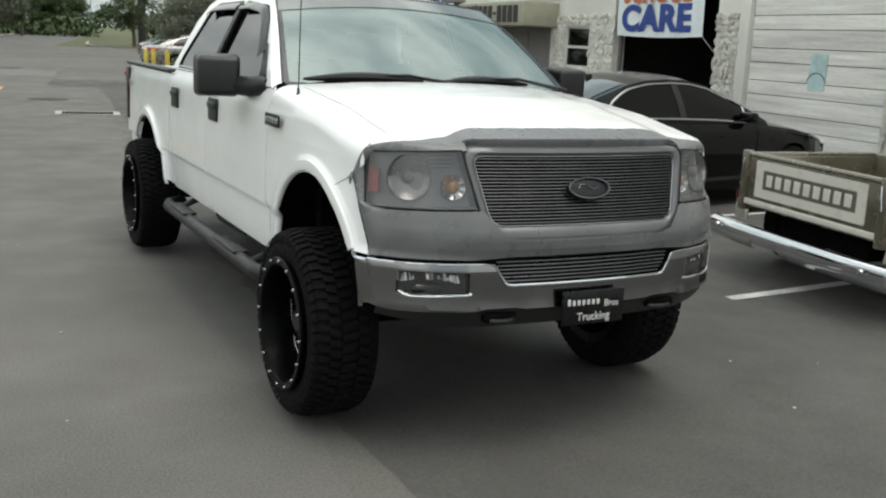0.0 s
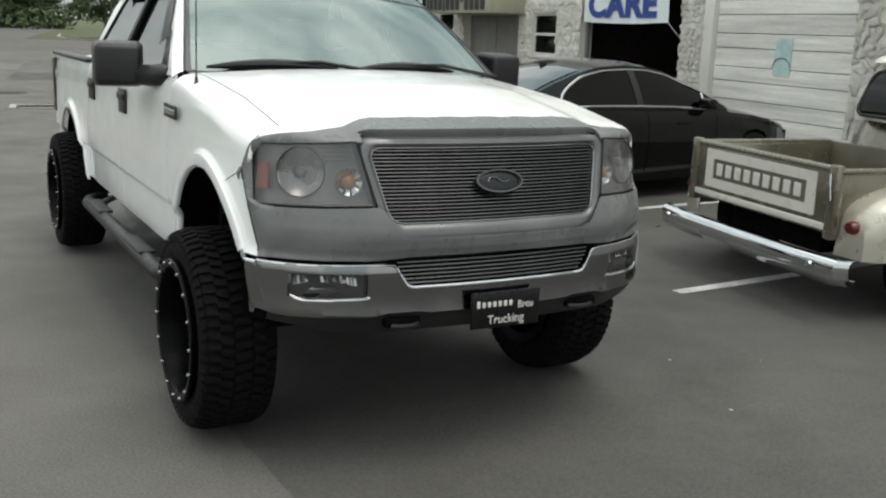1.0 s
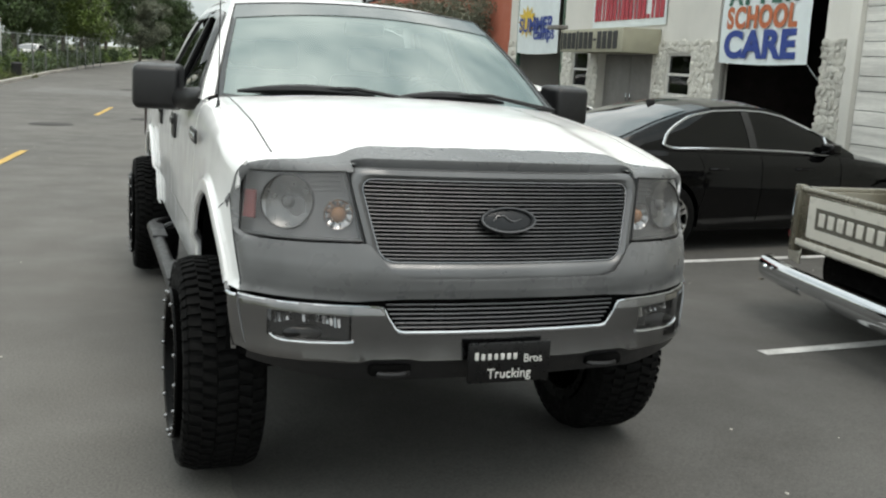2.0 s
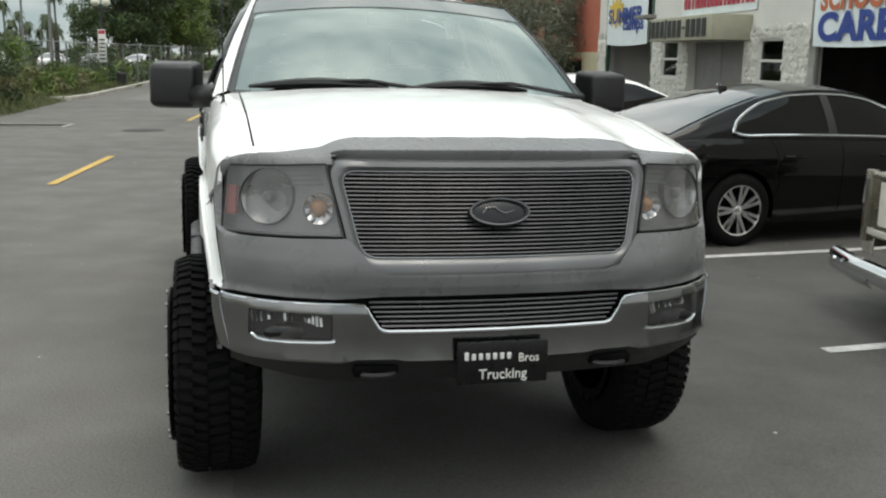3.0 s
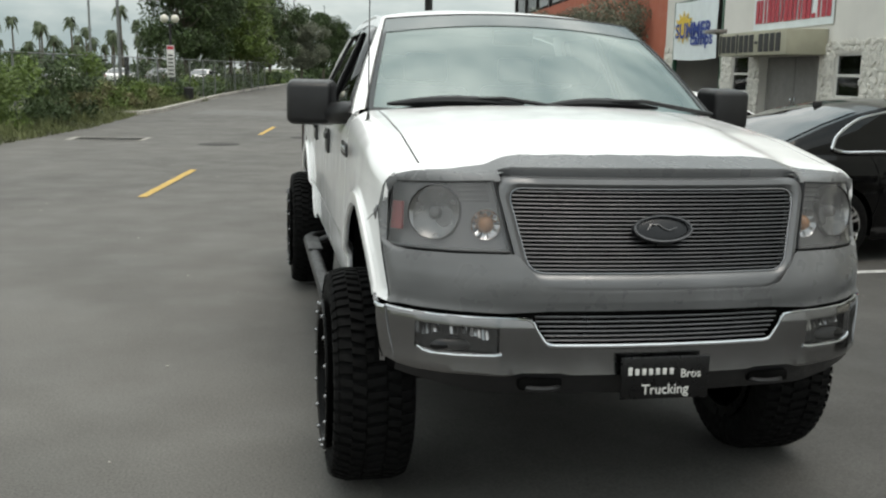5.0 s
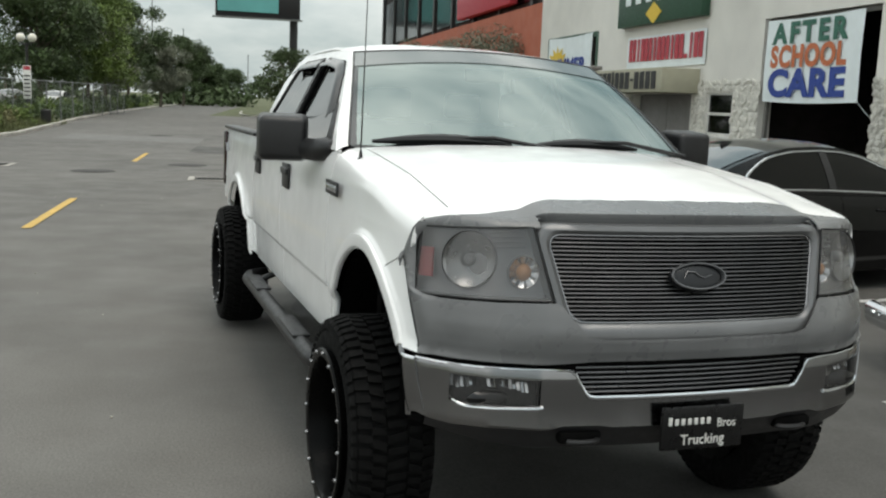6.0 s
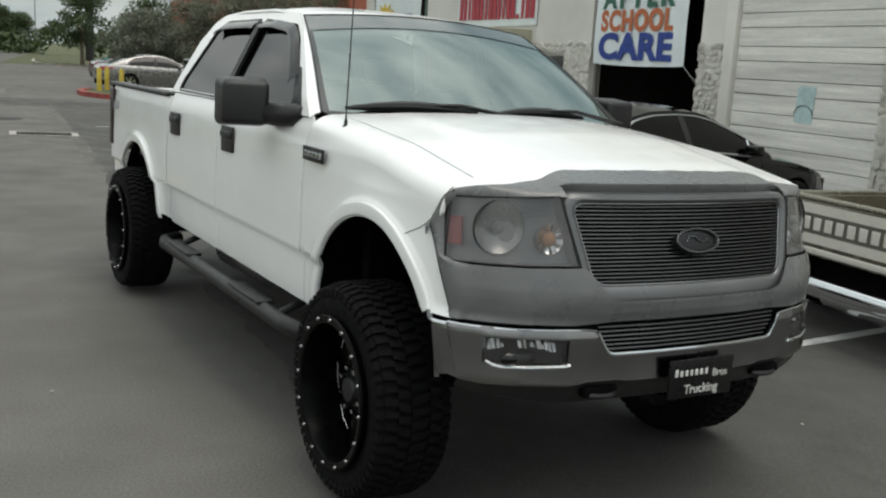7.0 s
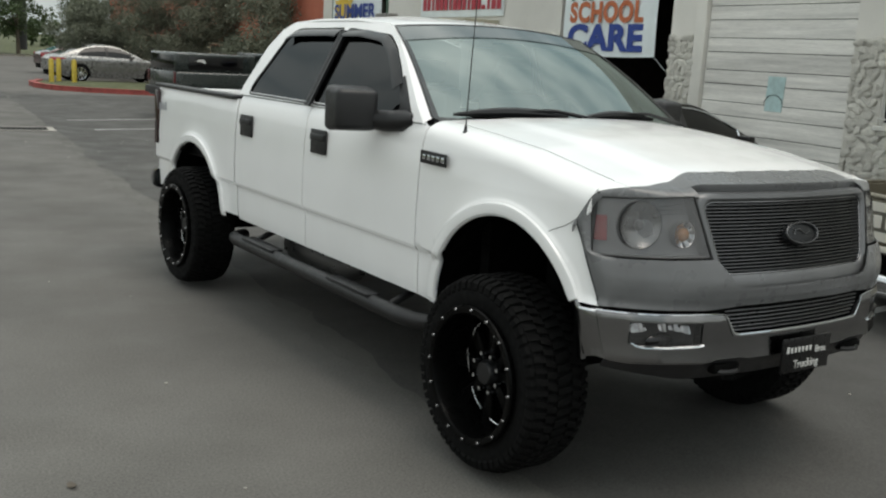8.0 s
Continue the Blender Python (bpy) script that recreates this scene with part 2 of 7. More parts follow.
# ---- ground ----
ASPHALT_ROAD = material("worn_asphalt", (0.117, 0.112, 0.103), 0.88, vary=0.14, scale=0.7, fine=0.26, fine_scale=85, bump=0.002, bump_scale=130, stain=0.16)
ASPHALT_LOT = material("dark_sealed_asphalt", (0.073, 0.0705, 0.066), 0.85, vary=0.15, scale=0.7, fine=0.24, fine_scale=95, bump=0.002, bump_scale=140, stain=0.2)
PAINT_WHITE = material("worn_white_line_paint", (0.50, 0.50, 0.49), 0.8, vary=0.15, scale=8, fine=0.25, fine_scale=60, stain=0.25)
PAINT_YELLOW = material("worn_yellow_line_paint", (0.50, 0.33, 0.09), 0.8, vary=0.15, scale=8, fine=0.25, fine_scale=60)
CONCRETE = material("kerb_concrete", (0.42, 0.40, 0.36), 0.9, vary=0.15, scale=3, fine=0.15, bump=0.004, bump_scale=60, stain=0.25)
GRASS = material("rough_grass_ground", (0.075, 0.085, 0.035), 0.95, vary=0.35, scale=1.2, fine=0.3, fine_scale=25, bump=0.03, bump_scale=12)
REDKERB = material("red_kerb_paint", (0.34, 0.07, 0.06), 0.75, vary=0.2, scale=6, stain=0.25)


def slab(name, mat, outline, z, label, depth=0.0, category="", kind="structure"):
    bm = B()
    plate_poly(bm, [outline], lambda a, b: Vector((a, b, z)))
    if depth:
        made = bmesh.ops.extrude_face_region(bm, geom=bm.faces[:])
        bmesh.ops.translate(bm, vec=(0, 0, -depth), verts=[g for g in made["geom"] if isinstance(g, bmesh.types.BMVert)])
    return solid(name, bm, mat, label, category or name, ROAD, kind)


slab("ground", GRASS, [(-900, -900), (900, -900), (900, 900), (-900, 900)], -0.012, "rough grass and earth ground out to the horizon")
slab("road", ASPHALT_ROAD, [(40, -25), (40, 30), (40, 72), (-3.2, 72), (0.5, 150), (-7.6, 150), (-9.8, 75), (-9.45, 52), (-8.55, 32), (-8.7, 29.9), (-9.9, 29.1), (-9.3, 26), (-8.95, 21), (-9.6, 12), (-10.5, -25)], 0.0, "worn grey asphalt road between the kerbs")
def ragged(a, b, seed, step=0.12, wob=0.035):
    """Points from a to b along a worn, uneven edge."""
    rng = random.Random(seed)
    a, b = Vector(a), Vector(b)
    n = max(2, int((b - a).length / step))
    side = Vector((-(b - a).y, (b - a).x)).normalized()
    drift = 0.0
    pts = []
    for k in range(n):
        drift = 0.8 * drift + rng.uniform(-wob, wob)
        q = a.lerp(b, k / n) + side * drift
        pts.append((q.x, q.y))
    return pts


ASPHALT_EDGE = material("asphalt_seal_edge", (0.112, 0.108, 0.098), 0.87, vary=0.14, scale=0.8, fine=0.25, fine_scale=95, bump=0.002, bump_scale=135, stain=0.18)
slab("parking_lot", ASPHALT_LOT, [(-0.7, -25), (40, -25), (40, 27), (-1.25, 27)] + ragged((-1.25, 27), (-1.03, 12), 3, 0.4) + ragged((-1.03, 12), (-0.80, -0.5), 4) + ragged((-0.80, -0.5), (-0.7, -12), 5), 0.004, "darker sealed asphalt of the parking lot")
slab("seal_edge", ASPHALT_EDGE, ragged((-0.85, -12), (-0.95, -0.5), 6) + ragged((-0.95, -0.5), (-1.18, 12), 7) + ragged((-1.18, 12), (-1.45, 27), 8, 0.4) + [(-0.9, 27), (-0.6, 12), (-0.4, -0.5), (-0.3, -12)], 0.002, "worn edge of the asphalt sealing", category="asphalt edge")


def kerb(name, pts, mat, width=0.16, high=0.14, label="pale concrete kerb beside the road"):
    bm = B()
    prev = None
    for i, p in enumerate(pts):
        a, b = Vector(pts[max(i - 1, 0)]), Vector(pts[min(i + 1, len(pts) - 1)])
        d = (b - a).normalized()
        n = Vector((-d.y, d.x))
        q = Vector(p)
        ring = [bm.verts.new((q.x + n.x * s, q.y + n.y * s, z)) for s, z in ((0, -0.05), (0, high - 0.02), (0.02, high), (width, high), (width, -0.05))]
        if prev:
            for k in range(4):
                bm.faces.new((prev[k], prev[k + 1], ring[k + 1], ring[k]))
        prev = ring
    return solid(name, bm, mat, label, "kerb", ROAD, "structure")


kerb("kerb", [(-9.95, 29.1), (-9.3, 29.4), (-8.7, 29.9), (-8.5, 32), (-8.85, 40), (-9.4, 52), (-9.75, 75), (-9.2, 105), (-7.6, 150)], CONCRETE)


def line(name, x0, y0, x1, y1, w, mat, label):
    bm = B()
    d = Vector((x1 - x0, y1 - y0)).normalized()
    n = Vector((-d.y, d.x)) * w / 2
    k = max(2, int((Vector((x1 - x0, y1 - y0)).length) / 0.25))
    rng = random.Random(round(x0 * 31 + y0 * 17))
    vs = []
    for i in range(k + 1):
        q = Vector((x0, y0)).lerp(Vector((x1, y1)), i / k)
        vs.append([bm.verts.new((q.x + s * n.x * rng.uniform(0.93, 1.05), q.y + s * n.y * rng.uniform(0.93, 1.05), 0.009)) for s in (-1, 1)])
    for a, b in zip(vs, vs[1:]):
        bm.faces.new((a[0], a[1], b[1], b[0]))
    return solid(name, bm, mat, label, "road marking", ROAD, "structure")


line("lane_dash", -3.80, 8.55, -3.77, 11.95, 0.12, PAINT_YELLOW, "worn yellow dash painted on the road")
line("lane_dash", -3.68, 20.35, -3.66, 23.7, 0.12, PAINT_YELLOW, "worn yellow dash painted on the road")
for x0, y0, long, slant in ((2.40, 1.18, 4.6, 0.163), (2.62, 3.80, 4.6, 0.163), (2.85, 6.45, 4.6, 0.163), (3.1, 9.1, 4.6, 0.163), (-0.35, 15.9, 6.8, 0.30), (-0.6, 18.0, 6.8, 0.30)):
    line("stall_line", x0, y0, x0 + long, y0 + long * slant, 0.10, PAINT_WHITE, "white painted line of a parking stall")

# ---- the white pickup ----
TRUCK = thing("pickup_truck", "white lifted crew-cab pickup truck with grey front mask and black wheels", "pickup truck", pose(0.002, -0.03, 0.006, 0, 0.6, 0.5))


def nose(y):
    """The front end is drawn in to its true overhang."""
    return y if y > -0.42 else -0.42 + (y + 0.42) * 0.79


ARCH_F, ARCH_R = (0.03, 0.60, 0.475, 0.485), (3.51, 0.56, 0.47, 0.46)


def arch_top(y, arch):
    cy, cz, ry, rz = arch
    t = (y - cy) / ry
    return cz + rz * math.sqrt(1 - t * t) if abs(t) < 1 else -9.0


def body_x(y, z):
    """Half width of the body side at y, z."""
    x = table(z, (0.50, 0.56, 0.60, 0.70, 0.808, 0.814, 0.832, 1.0, 1.2, 1.30, 1.36, 1.40), (0.868, 0.905, 0.918, 0.924, 0.925, 0.944, 0.951, 0.954, 0.948, 0.938, 0.924, 0.900))
    if y < -0.1:
        x -= 0.03 * ((-0.1 - y) / 0.33) ** 2
    for cy, cz, ry, rz in (ARCH_F, ARCH_R):
        d = math.hypot((y - cy) / ry, max(z - cz, 0) / rz)
        e = (d - 1) * 0.47
        if e < 0.18:
            x += 0.020 * (1.0 if e < 0.055 else max(0.0, 1 - (e - 0.055) / 0.016) * 0.45 + 0.55 * max(0.0, 1 - (e - 0.055) / 0.125) ** 2)
    return x


def hood_edge(y):
    return table(y, (-0.75, -0.55, -0.43, 0.0, 0.4, 0.75), (1.235, 1.275, 1.298, 1.372, 1.405, 1.425))


def hood_z(x, y):
    s = min(1.0, abs(x) / 0.80)
    dome = max(0.0, min(1.0, (0.60 - abs(x)) / 0.09))
    dome = dome * dome * (3 - 2 * dome)
    return hood_edge(y) + 0.045 * (1 - s ** 2.2) + 0.022 * dome * table(y, (-0.75, 0.1, 0.6), (1.0, 0.6, 0.1))


def join(bm, other):
    """Adds the faces of another bmesh."""
    tmp = bpy.data.meshes.new("joined")
    other.to_mesh(tmp)
    other.free()
    bm.from_mesh(tmp)
    bpy.data.meshes.remove(tmp)


def column_panel(ys, bottom, top, rows=26, roll=None, side=-1, crease=False):
    """A body panel in columns along y; roll(y) gives the x, z that the top edge rolls over to."""
    bm = B()
    cols = []
    for y in ys:
        zb, zt = bottom(y), top(y)
        if crease:
            zs = [lerp(zb, max(zb + 0.004, 0.804), k / 6) for k in range(6)] + [max(zb + 0.004 + 0.0008 * i, z) for i, z in enumerate((0.804, 0.808, 0.814, 0.832, 0.836))]
            zs += [lerp(zs[-1], zt, (k + 1) / 22) for k in range(22)]
        else:
            zs = [lerp(zb, zt, k / rows) for k in range(rows + 1)]
        col = [bm.verts.new((side * body_x(y, z), y, z)) for z in zs]
        if roll:
            xr, zr = roll(y)
            x0 = body_x(y, zt)
            for k in range(1, 7):
                a = math.pi / 2 * k / 6
                col.append(bm.verts.new((side * (xr + (x0 - xr) * math.cos(a)), y, zt + (zr - zt) * math.sin(a))))
        cols.append(col)
    for p, q in zip(cols, cols[1:]):
        for k in range(len(p) - 1):
            bm.faces.new((p[k], p[k + 1], q[k + 1], q[k]))
    return thicken(bm, 0.012)


def spaced(a, b, n, arch=None):
    """Stations from a to b, denser towards the ends of a wheel arch."""
    ys = [lerp(a, b, i / n) for i in range(n + 1)]
    if arch:
        cy, _, ry, _ = arch
        ys += [cy + ry * math.cos(math.pi * k / 36) for k in range(37) if a < cy + ry * math.cos(math.pi * k / 36) < b]
        ys = sorted(ys)
        ys = [y for i, y in enumerate(ys) if i == 0 or y - ys[i - 1] > 0.0015]
    return ys


SILL = 0.585
for side, hand in ((-1, "kerbside"), (1, "lot side")):
    bm = column_panel(spaced(-0.37, 0.675, 30, ARCH_F), lambda y: max(SILL, arch_top(y, ARCH_F)), lambda y: hood_edge(y) - 0.085, 30, lambda y: (0.80, hood_edge(y)), side)
    join(bm, column_panel(spaced(-0.438, -0.37, 4), lambda y: 1.10 - 1.2 * (y + 0.37), lambda y: hood_edge(y) - 0.085, 10, lambda y: (0.80, hood_edge(y)), side))
    join(bm, column_panel(spaced(-0.552, -0.37, 12, ARCH_F), lambda y: max(0.832, arch_top(y, ARCH_F)), lambda y: table(y, (-0.56, -0.37), (0.85, 1.18)), 16, None, side))
    part("front_fender", bm, WHITE, TRUCK)
    part("front_door", column_panel(spaced(0.683, 1.83, 16), lambda y: SILL, lambda y: 1.395, 30, None, side, True), WHITE, TRUCK)
    part("rear_door", column_panel(spaced(1.838, 2.785, 24, ARCH_R), lambda y: max(SILL, arch_top(y, ARCH_R)), lambda y: 1.395, 30, None, side, True), WHITE, TRUCK)
    part("bed_side", column_panel(spaced(2.803, 4.32, 30, ARCH_R), lambda y: max(0.60, arch_top(y, ARCH_R)), lambda y: 1.372, 30, None, side), WHITE, TRUCK)
    # rail on top of the bed side
    bm = B()
    box(bm, (side * 0.955 if side < 0 else 0.85, 2.84, 1.366), (-0.85 if side < 0 else 0.955, 4.36, 1.392), 0.01)
    part("bed_rail", bm, BLACK, TRUCK)
    # arch liner, near-black in place of the shade inside the arch
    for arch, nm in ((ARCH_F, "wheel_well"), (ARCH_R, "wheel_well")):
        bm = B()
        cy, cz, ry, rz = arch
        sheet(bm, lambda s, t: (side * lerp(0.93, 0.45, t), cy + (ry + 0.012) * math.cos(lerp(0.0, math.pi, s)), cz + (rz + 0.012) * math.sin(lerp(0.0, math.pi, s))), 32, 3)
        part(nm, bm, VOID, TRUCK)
    # raised lip round each wheel arch
    for cy, cz, ry, rz in (ARCH_F, ARCH_R):
        bm = B()

        def lip(s, t):
            a = lerp(0.02, math.pi - (0.47 if cy < 1 else 0.02), s)
            k = 1.0 + 0.125 * t
            y, z = cy + ry * k * math.cos(a), cz + rz * k * math.sin(a)
            return (side * (body_x(y, z) + table(t, (0, 0.12, 0.3, 0.8, 0.93, 1), (-0.004, 0.008, 0.010, 0.010, 0.008, -0.004))), y, z)

        sheet(bm, lip, 48, 8)
        part("arch_flare", thicken(bm, 0.006), WHITE, TRUCK)
        if cy < 1:
            bm = B()
            sheet(bm, lambda s, t: lip((math.pi - 0.46 + 0.44 * s - 0.02) / (math.pi - 0.49), t), 10, 8)
            part("flare_end", thicken(bm, 0.006), BUMPER, TRUCK, "silver lower end of the arch lip")
    # silver end piece ahead of the front wheel
    bm = B()
    sheet(bm, lambda s, t: (side * (0.930 - 0.034 * s ** 1.5 - 0.030 * (1 - t) ** 1.4), lerp(lerp(-0.515, -0.455, t), lerp(-0.60, -0.552, t), s), lerp(lerp(0.628, 0.645, s), 0.812 + 0.004 * s, t)), 6, 8)
    fe = part("flare_end", thicken(bm, 0.012), BUMPER, TRUCK, "silver end piece of the bumper")
    bm = B()
    tube(bm, [(side * (0.932 - 0.034 * s ** 1.5), lerp(-0.457, -0.552, s), 0.815) for s in (0, 0.3, 0.6, 1.0)], 0.005, 6)
    part("flare_trim", bm, CHROME, fe)

# hood and its rear edge
def hood_front(x):
    return -0.728 + 0.19 * abs(x / 0.8) ** 2.4


def hood_rear(x):
    return 0.50 + 0.17 * (x / 0.8) ** 2


bm = B()
sheet(bm, lambda s, t: (x := lerp(-0.792, 0.792, s), y := lerp(hood_front(x), hood_rear(x), t), hood_z(x, y)), 44, 30)
part("hood", thicken(bm, 0.012), WHITE, TRUCK)
# grey mask over the nose of the hood
bm = B()


def mask_hood(s, t):
    x = lerp(-0.80, 0.80, s)
    yf = hood_front(x)
    back = table(abs(x), (0, 0.45, 0.56, 0.70, 0.80), (0.165, 0.16, 0.105, 0.04, 0.012)) + 0.004 * math.sin(x * 37)
    drop = table(abs(x), (0, 0.48, 0.56, 0.80), (0.056, 0.052, 0.014, 0.006))
    if t < 0.3:
        a = math.pi / 2 * t / 0.3
        return (x, yf + 0.014 * math.cos(a) - 0.012 * math.sin(2 * a) - 0.002, hood_z(x, yf) + 0.005 - drop * (1 - math.sin(a)))
    y = yf + back * (t - 0.3) / 0.7
    return (x, y, hood_z(x, y) + 0.005)


sheet(bm, mask_hood, 60, 16)
part("hood_mask", thicken(bm, 0.004), BRA, TRUCK, "grey vinyl mask over the hood edge")

# front fascia
FX = (0, 0.2, 0.45, 0.55, 0.70, 0.80, 0.88, 0.93, 0.96)
FY = (-0.905, -0.898, -0.868, -0.845, -0.765, -0.678, -0.575, -0.475, -0.40)


def face_y(x, z):
    return table(abs(x), FX, FY) + table(z, (0.550, 0.575, 0.590, 0.615, 0.633, 0.668, 0.70, 0.79, 0.822, 0.85, 0.88, 0.915, 0.95, 1.0, 1.05, 1.15, 1.28), (0.05, 0.034, 0.022, 0.004, -0.009, -0.003, 0.0, 0.0, 0.008, 0.006, -0.006, -0.011, -0.006, 0.016, 0.046, 0.08, 0.12))


def face_sheet(bm, xs, low, high, rows, out=0.0):
    cols = [[bm.verts.new((x, face_y(x, z) - out, z)) for z in (lerp(low(x), high(x), k / rows) for k in range(rows + 1))] for x in xs]
    for p, q in zip(cols, cols[1:]):
        for k in range(rows):
            bm.faces.new((p[k], p[k + 1], q[k + 1], q[k]))


def mask_top(x):
    return table(abs(x), (0, 0.38, 0.43, 0.50, 0.515, 0.862), (0.922, 0.922, 0.936, 1.022, 1.032, 1.020))


def mask_low(x):
    return table(abs(x), (0, 0.40, 0.55, 0.86), (0.850, 0.848, 0.838, 0.835))


def mask_edge(z):
    """Where the mask ends on the fender."""
    y = table(z, (0.832, 1.145, 1.20, 1.268), (-0.548, -0.378, -0.412, -0.452))
    top = hood_edge(y) - 0.085
    x = body_x(y, min(z, top)) + 0.004
    if z > top:
        x = 0.80 + (x - 0.80) * math.sqrt(max(0.0, 1 - ((z - top) / 0.085) ** 2))
    return y, x


xs = sorted({round(v, 4) for v in [lerp(-0.862, 0.862, i / 80) for i in range(81)] + [s * v for s in (-1, 1) for v in (0.38, 0.43, 0.50, 0.515)]})
bm = B()
face_sheet(bm, xs, mask_low, mask_top, 16, 0.006)
for v in bm.verts:
    v.co.y += 0.0016 * math.sin(7 * v.co.x + 4 * math.sin(11 * v.co.z)) * math.sin(31 * v.co.z + 3 * math.sin(5 * v.co.x))
part("nose_mask", thicken(bm, 0.006), BRA, TRUCK, "grey vinyl mask across the nose")
for side in (-1, 1):
    bm = B()

    def ear(s, t):
        z = lerp(0.836, 1.255, t)
        x0 = table(z, (0.82, 1.015, 1.03, 1.19, 1.255), (0.858, 0.860, 0.910, 0.903, 0.868))
        y0 = face_y(x0, z) - 0.006 + (0.016 if z > 1.02 else 0.0)
        y1, x1 = mask_edge(z)
        x1 = max(x1, x0)
        bulge = 0.012 * math.sin(math.pi * s) * min(1.0, (1.255 - z) / 0.1)
        if z < 1.015:
            if s < 0.4:
                x = lerp(0.82, 0.862, s / 0.4)
                return (side * x, face_y(x, z) - 0.002 - 0.0065 * s / 0.4, z)
            x0, y0, s = 0.862, face_y(0.862, z) - 0.0085, (s - 0.4) / 0.6
            bulge = 0.014 * math.sin(math.pi * s)
        return (side * (lerp(x0, x1, s) + bulge), lerp(y0, y1, s) - bulge * 0.5, z)

    sheet(bm, ear, 16, 40)
    e = part("mask_ear", thicken(bm, 0.004), BRA, TRUCK)
    # dark edge welt of the mask along the fender and round the lamp
    bm = B()
    tube(bm, [ear(1.0, k / 30) for k in range(1, 22)], 0.0045, 5)
    part("edge_welt", bm, BLACK, e)
    bm = B()
    tube(bm, [(side * (mask_edge(1.14)[1]), mask_edge(1.14)[0], 1.145), (side * (mask_edge(1.14)[1] + 0.012), -0.385, 1.125), (side * (mask_edge(1.14)[1] + 0.008), -0.372, 1.095)], [0.006, 0.008, 0.002], 6)
    part("loose_flap", bm, BRA, e)
    # strip between the lamp and the hood
    bm = B()

    def brow(s, t):
        x = lerp(0.555, 0.882, s)
        zl = table(x, (0.55, 0.87), (1.262, 1.241))
        yl = face_y(x, zl) + 0.010
        if x <= 0.79:
            q = (hood_front(x) - 0.006, hood_z(x, hood_front(x)) + 0.004)
        else:
            k = (x - 0.79) / 0.092
            q = (hood_front(x) + 0.045 * k, lerp(hood_edge(-0.52) + 0.004, 1.262, k ** 1.6))
        return (side * x, lerp(yl, q[0], t) - 0.006 * math.sin(math.pi * t), lerp(zl, q[1], t) + 0.004 * math.sin(math.pi * t))

    sheet(bm, brow, 24, 5)
    part("lamp_brow", thicken(bm, 0.004), BRA, TRUCK)
    bm = B()

    def corner(s, t):
        x = lerp(0.785, 0.882, s)
        a = Vector(brow((x - 0.555) / 0.327, 1.0))
        top = hood_edge(-0.43) - 0.085
        b = Vector((side * x, -0.43, top + 0.085 * math.sqrt(max(0.0, 1 - (max(0.0, x - 0.80) / 0.118) ** 2))))
        return a.lerp(b, t)

    sheet(bm, corner, 10, 6)
    part("fender_corner", thicken(bm, 0.004), WHITE, TRUCK)


def grille_y(x, z):
    return -0.868 + 0.05 * (x / 0.5) ** 2 + table(z, (0.905, 1.005, 1.265), (-0.014, 0.012, 0.108))


for side in (-1, 1):
    bm = B()

    def cheek(s, t):
        z = lerp(0.925, 1.275, t)
        x = lerp(lerp(0.48, 0.573, (z - 0.912) / 0.353) - 0.03, lerp(0.525, 0.575, (z - 1.03) / 0.22) if z > 1.03 else 0.525, s)
        return (side * x, max(face_y(x, z) + 0.016, grille_y(x, z) + 0.02), z)

    sheet(bm, cheek, 8, 10)
    part("nose_mask_side", thicken(bm, 0.006), BRA, TRUCK)
# black sheet in place of the shaded gap under the mask
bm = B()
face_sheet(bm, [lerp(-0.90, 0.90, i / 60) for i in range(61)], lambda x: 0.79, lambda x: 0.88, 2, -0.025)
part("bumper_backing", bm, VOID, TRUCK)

# grille: surround, bars, badge
G_OUT = [(-0.578, 1.276), (0.578, 1.276), (0.490, 0.908), (-0.490, 0.908)]
G_IN = [(-0.530, 1.240), (0.530, 1.240), (0.464, 0.968), (-0.464, 0.968)]


bm = B()
out, inn = rounded(G_OUT, 0.07, 6), rounded(G_IN, 0.055, 6)


def dense(loop, k=6):
    return [tuple(Vector(loop[i]).lerp(Vector(loop[(i + 1) % len(loop)]), j / (k if (Vector(loop[i]) - Vector(loop[(i + 1) % len(loop)])).length > 0.1 else 1)) ) for i in range(len(loop)) for j in range(k if (Vector(loop[i]) - Vector(loop[(i + 1) % len(loop)])).length > 0.1 else 1)]


out, inn = dense(out, 14), dense(inn, 14)
rings = []
for t, lift in ((0.0, 0.07), (0.0, 0.015), (0.12, -0.012), (0.55, -0.018), (0.9, -0.006), (1.0, 0.012), (1.0, 0.06)):
    rings.append([bm.verts.new((lerp(a[0], b[0], t), grille_y(lerp(a[0], b[0], t), lerp(a[1], b[1], t)) + lift, lerp(a[1], b[1], t))) for a, b in zip(out, inn)])
for p, q in zip(rings, rings[1:]):
    for k in range(len(p)):
        bm.faces.new((p[k], p[(k + 1) % len(p)], q[(k + 1) % len(p)], q[k]))
grille = part("grille", bm, GRILLEFRAME, TRUCK, "grey framed billet grille", smooth=50)
bm = B()
tube(bm, [(a, grille_y(a, b) + 0.004, b) for a, b in inn + inn[:1]], 0.0042, 6, caps=False)
part("inner_rim", bm, BUMPER, grille, "bright line round the grille bars")
# black sheet painted in for the shade behind the bars
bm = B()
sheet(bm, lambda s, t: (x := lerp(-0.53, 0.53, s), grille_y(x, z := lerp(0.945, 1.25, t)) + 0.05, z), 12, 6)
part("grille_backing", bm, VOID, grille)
NB = 20
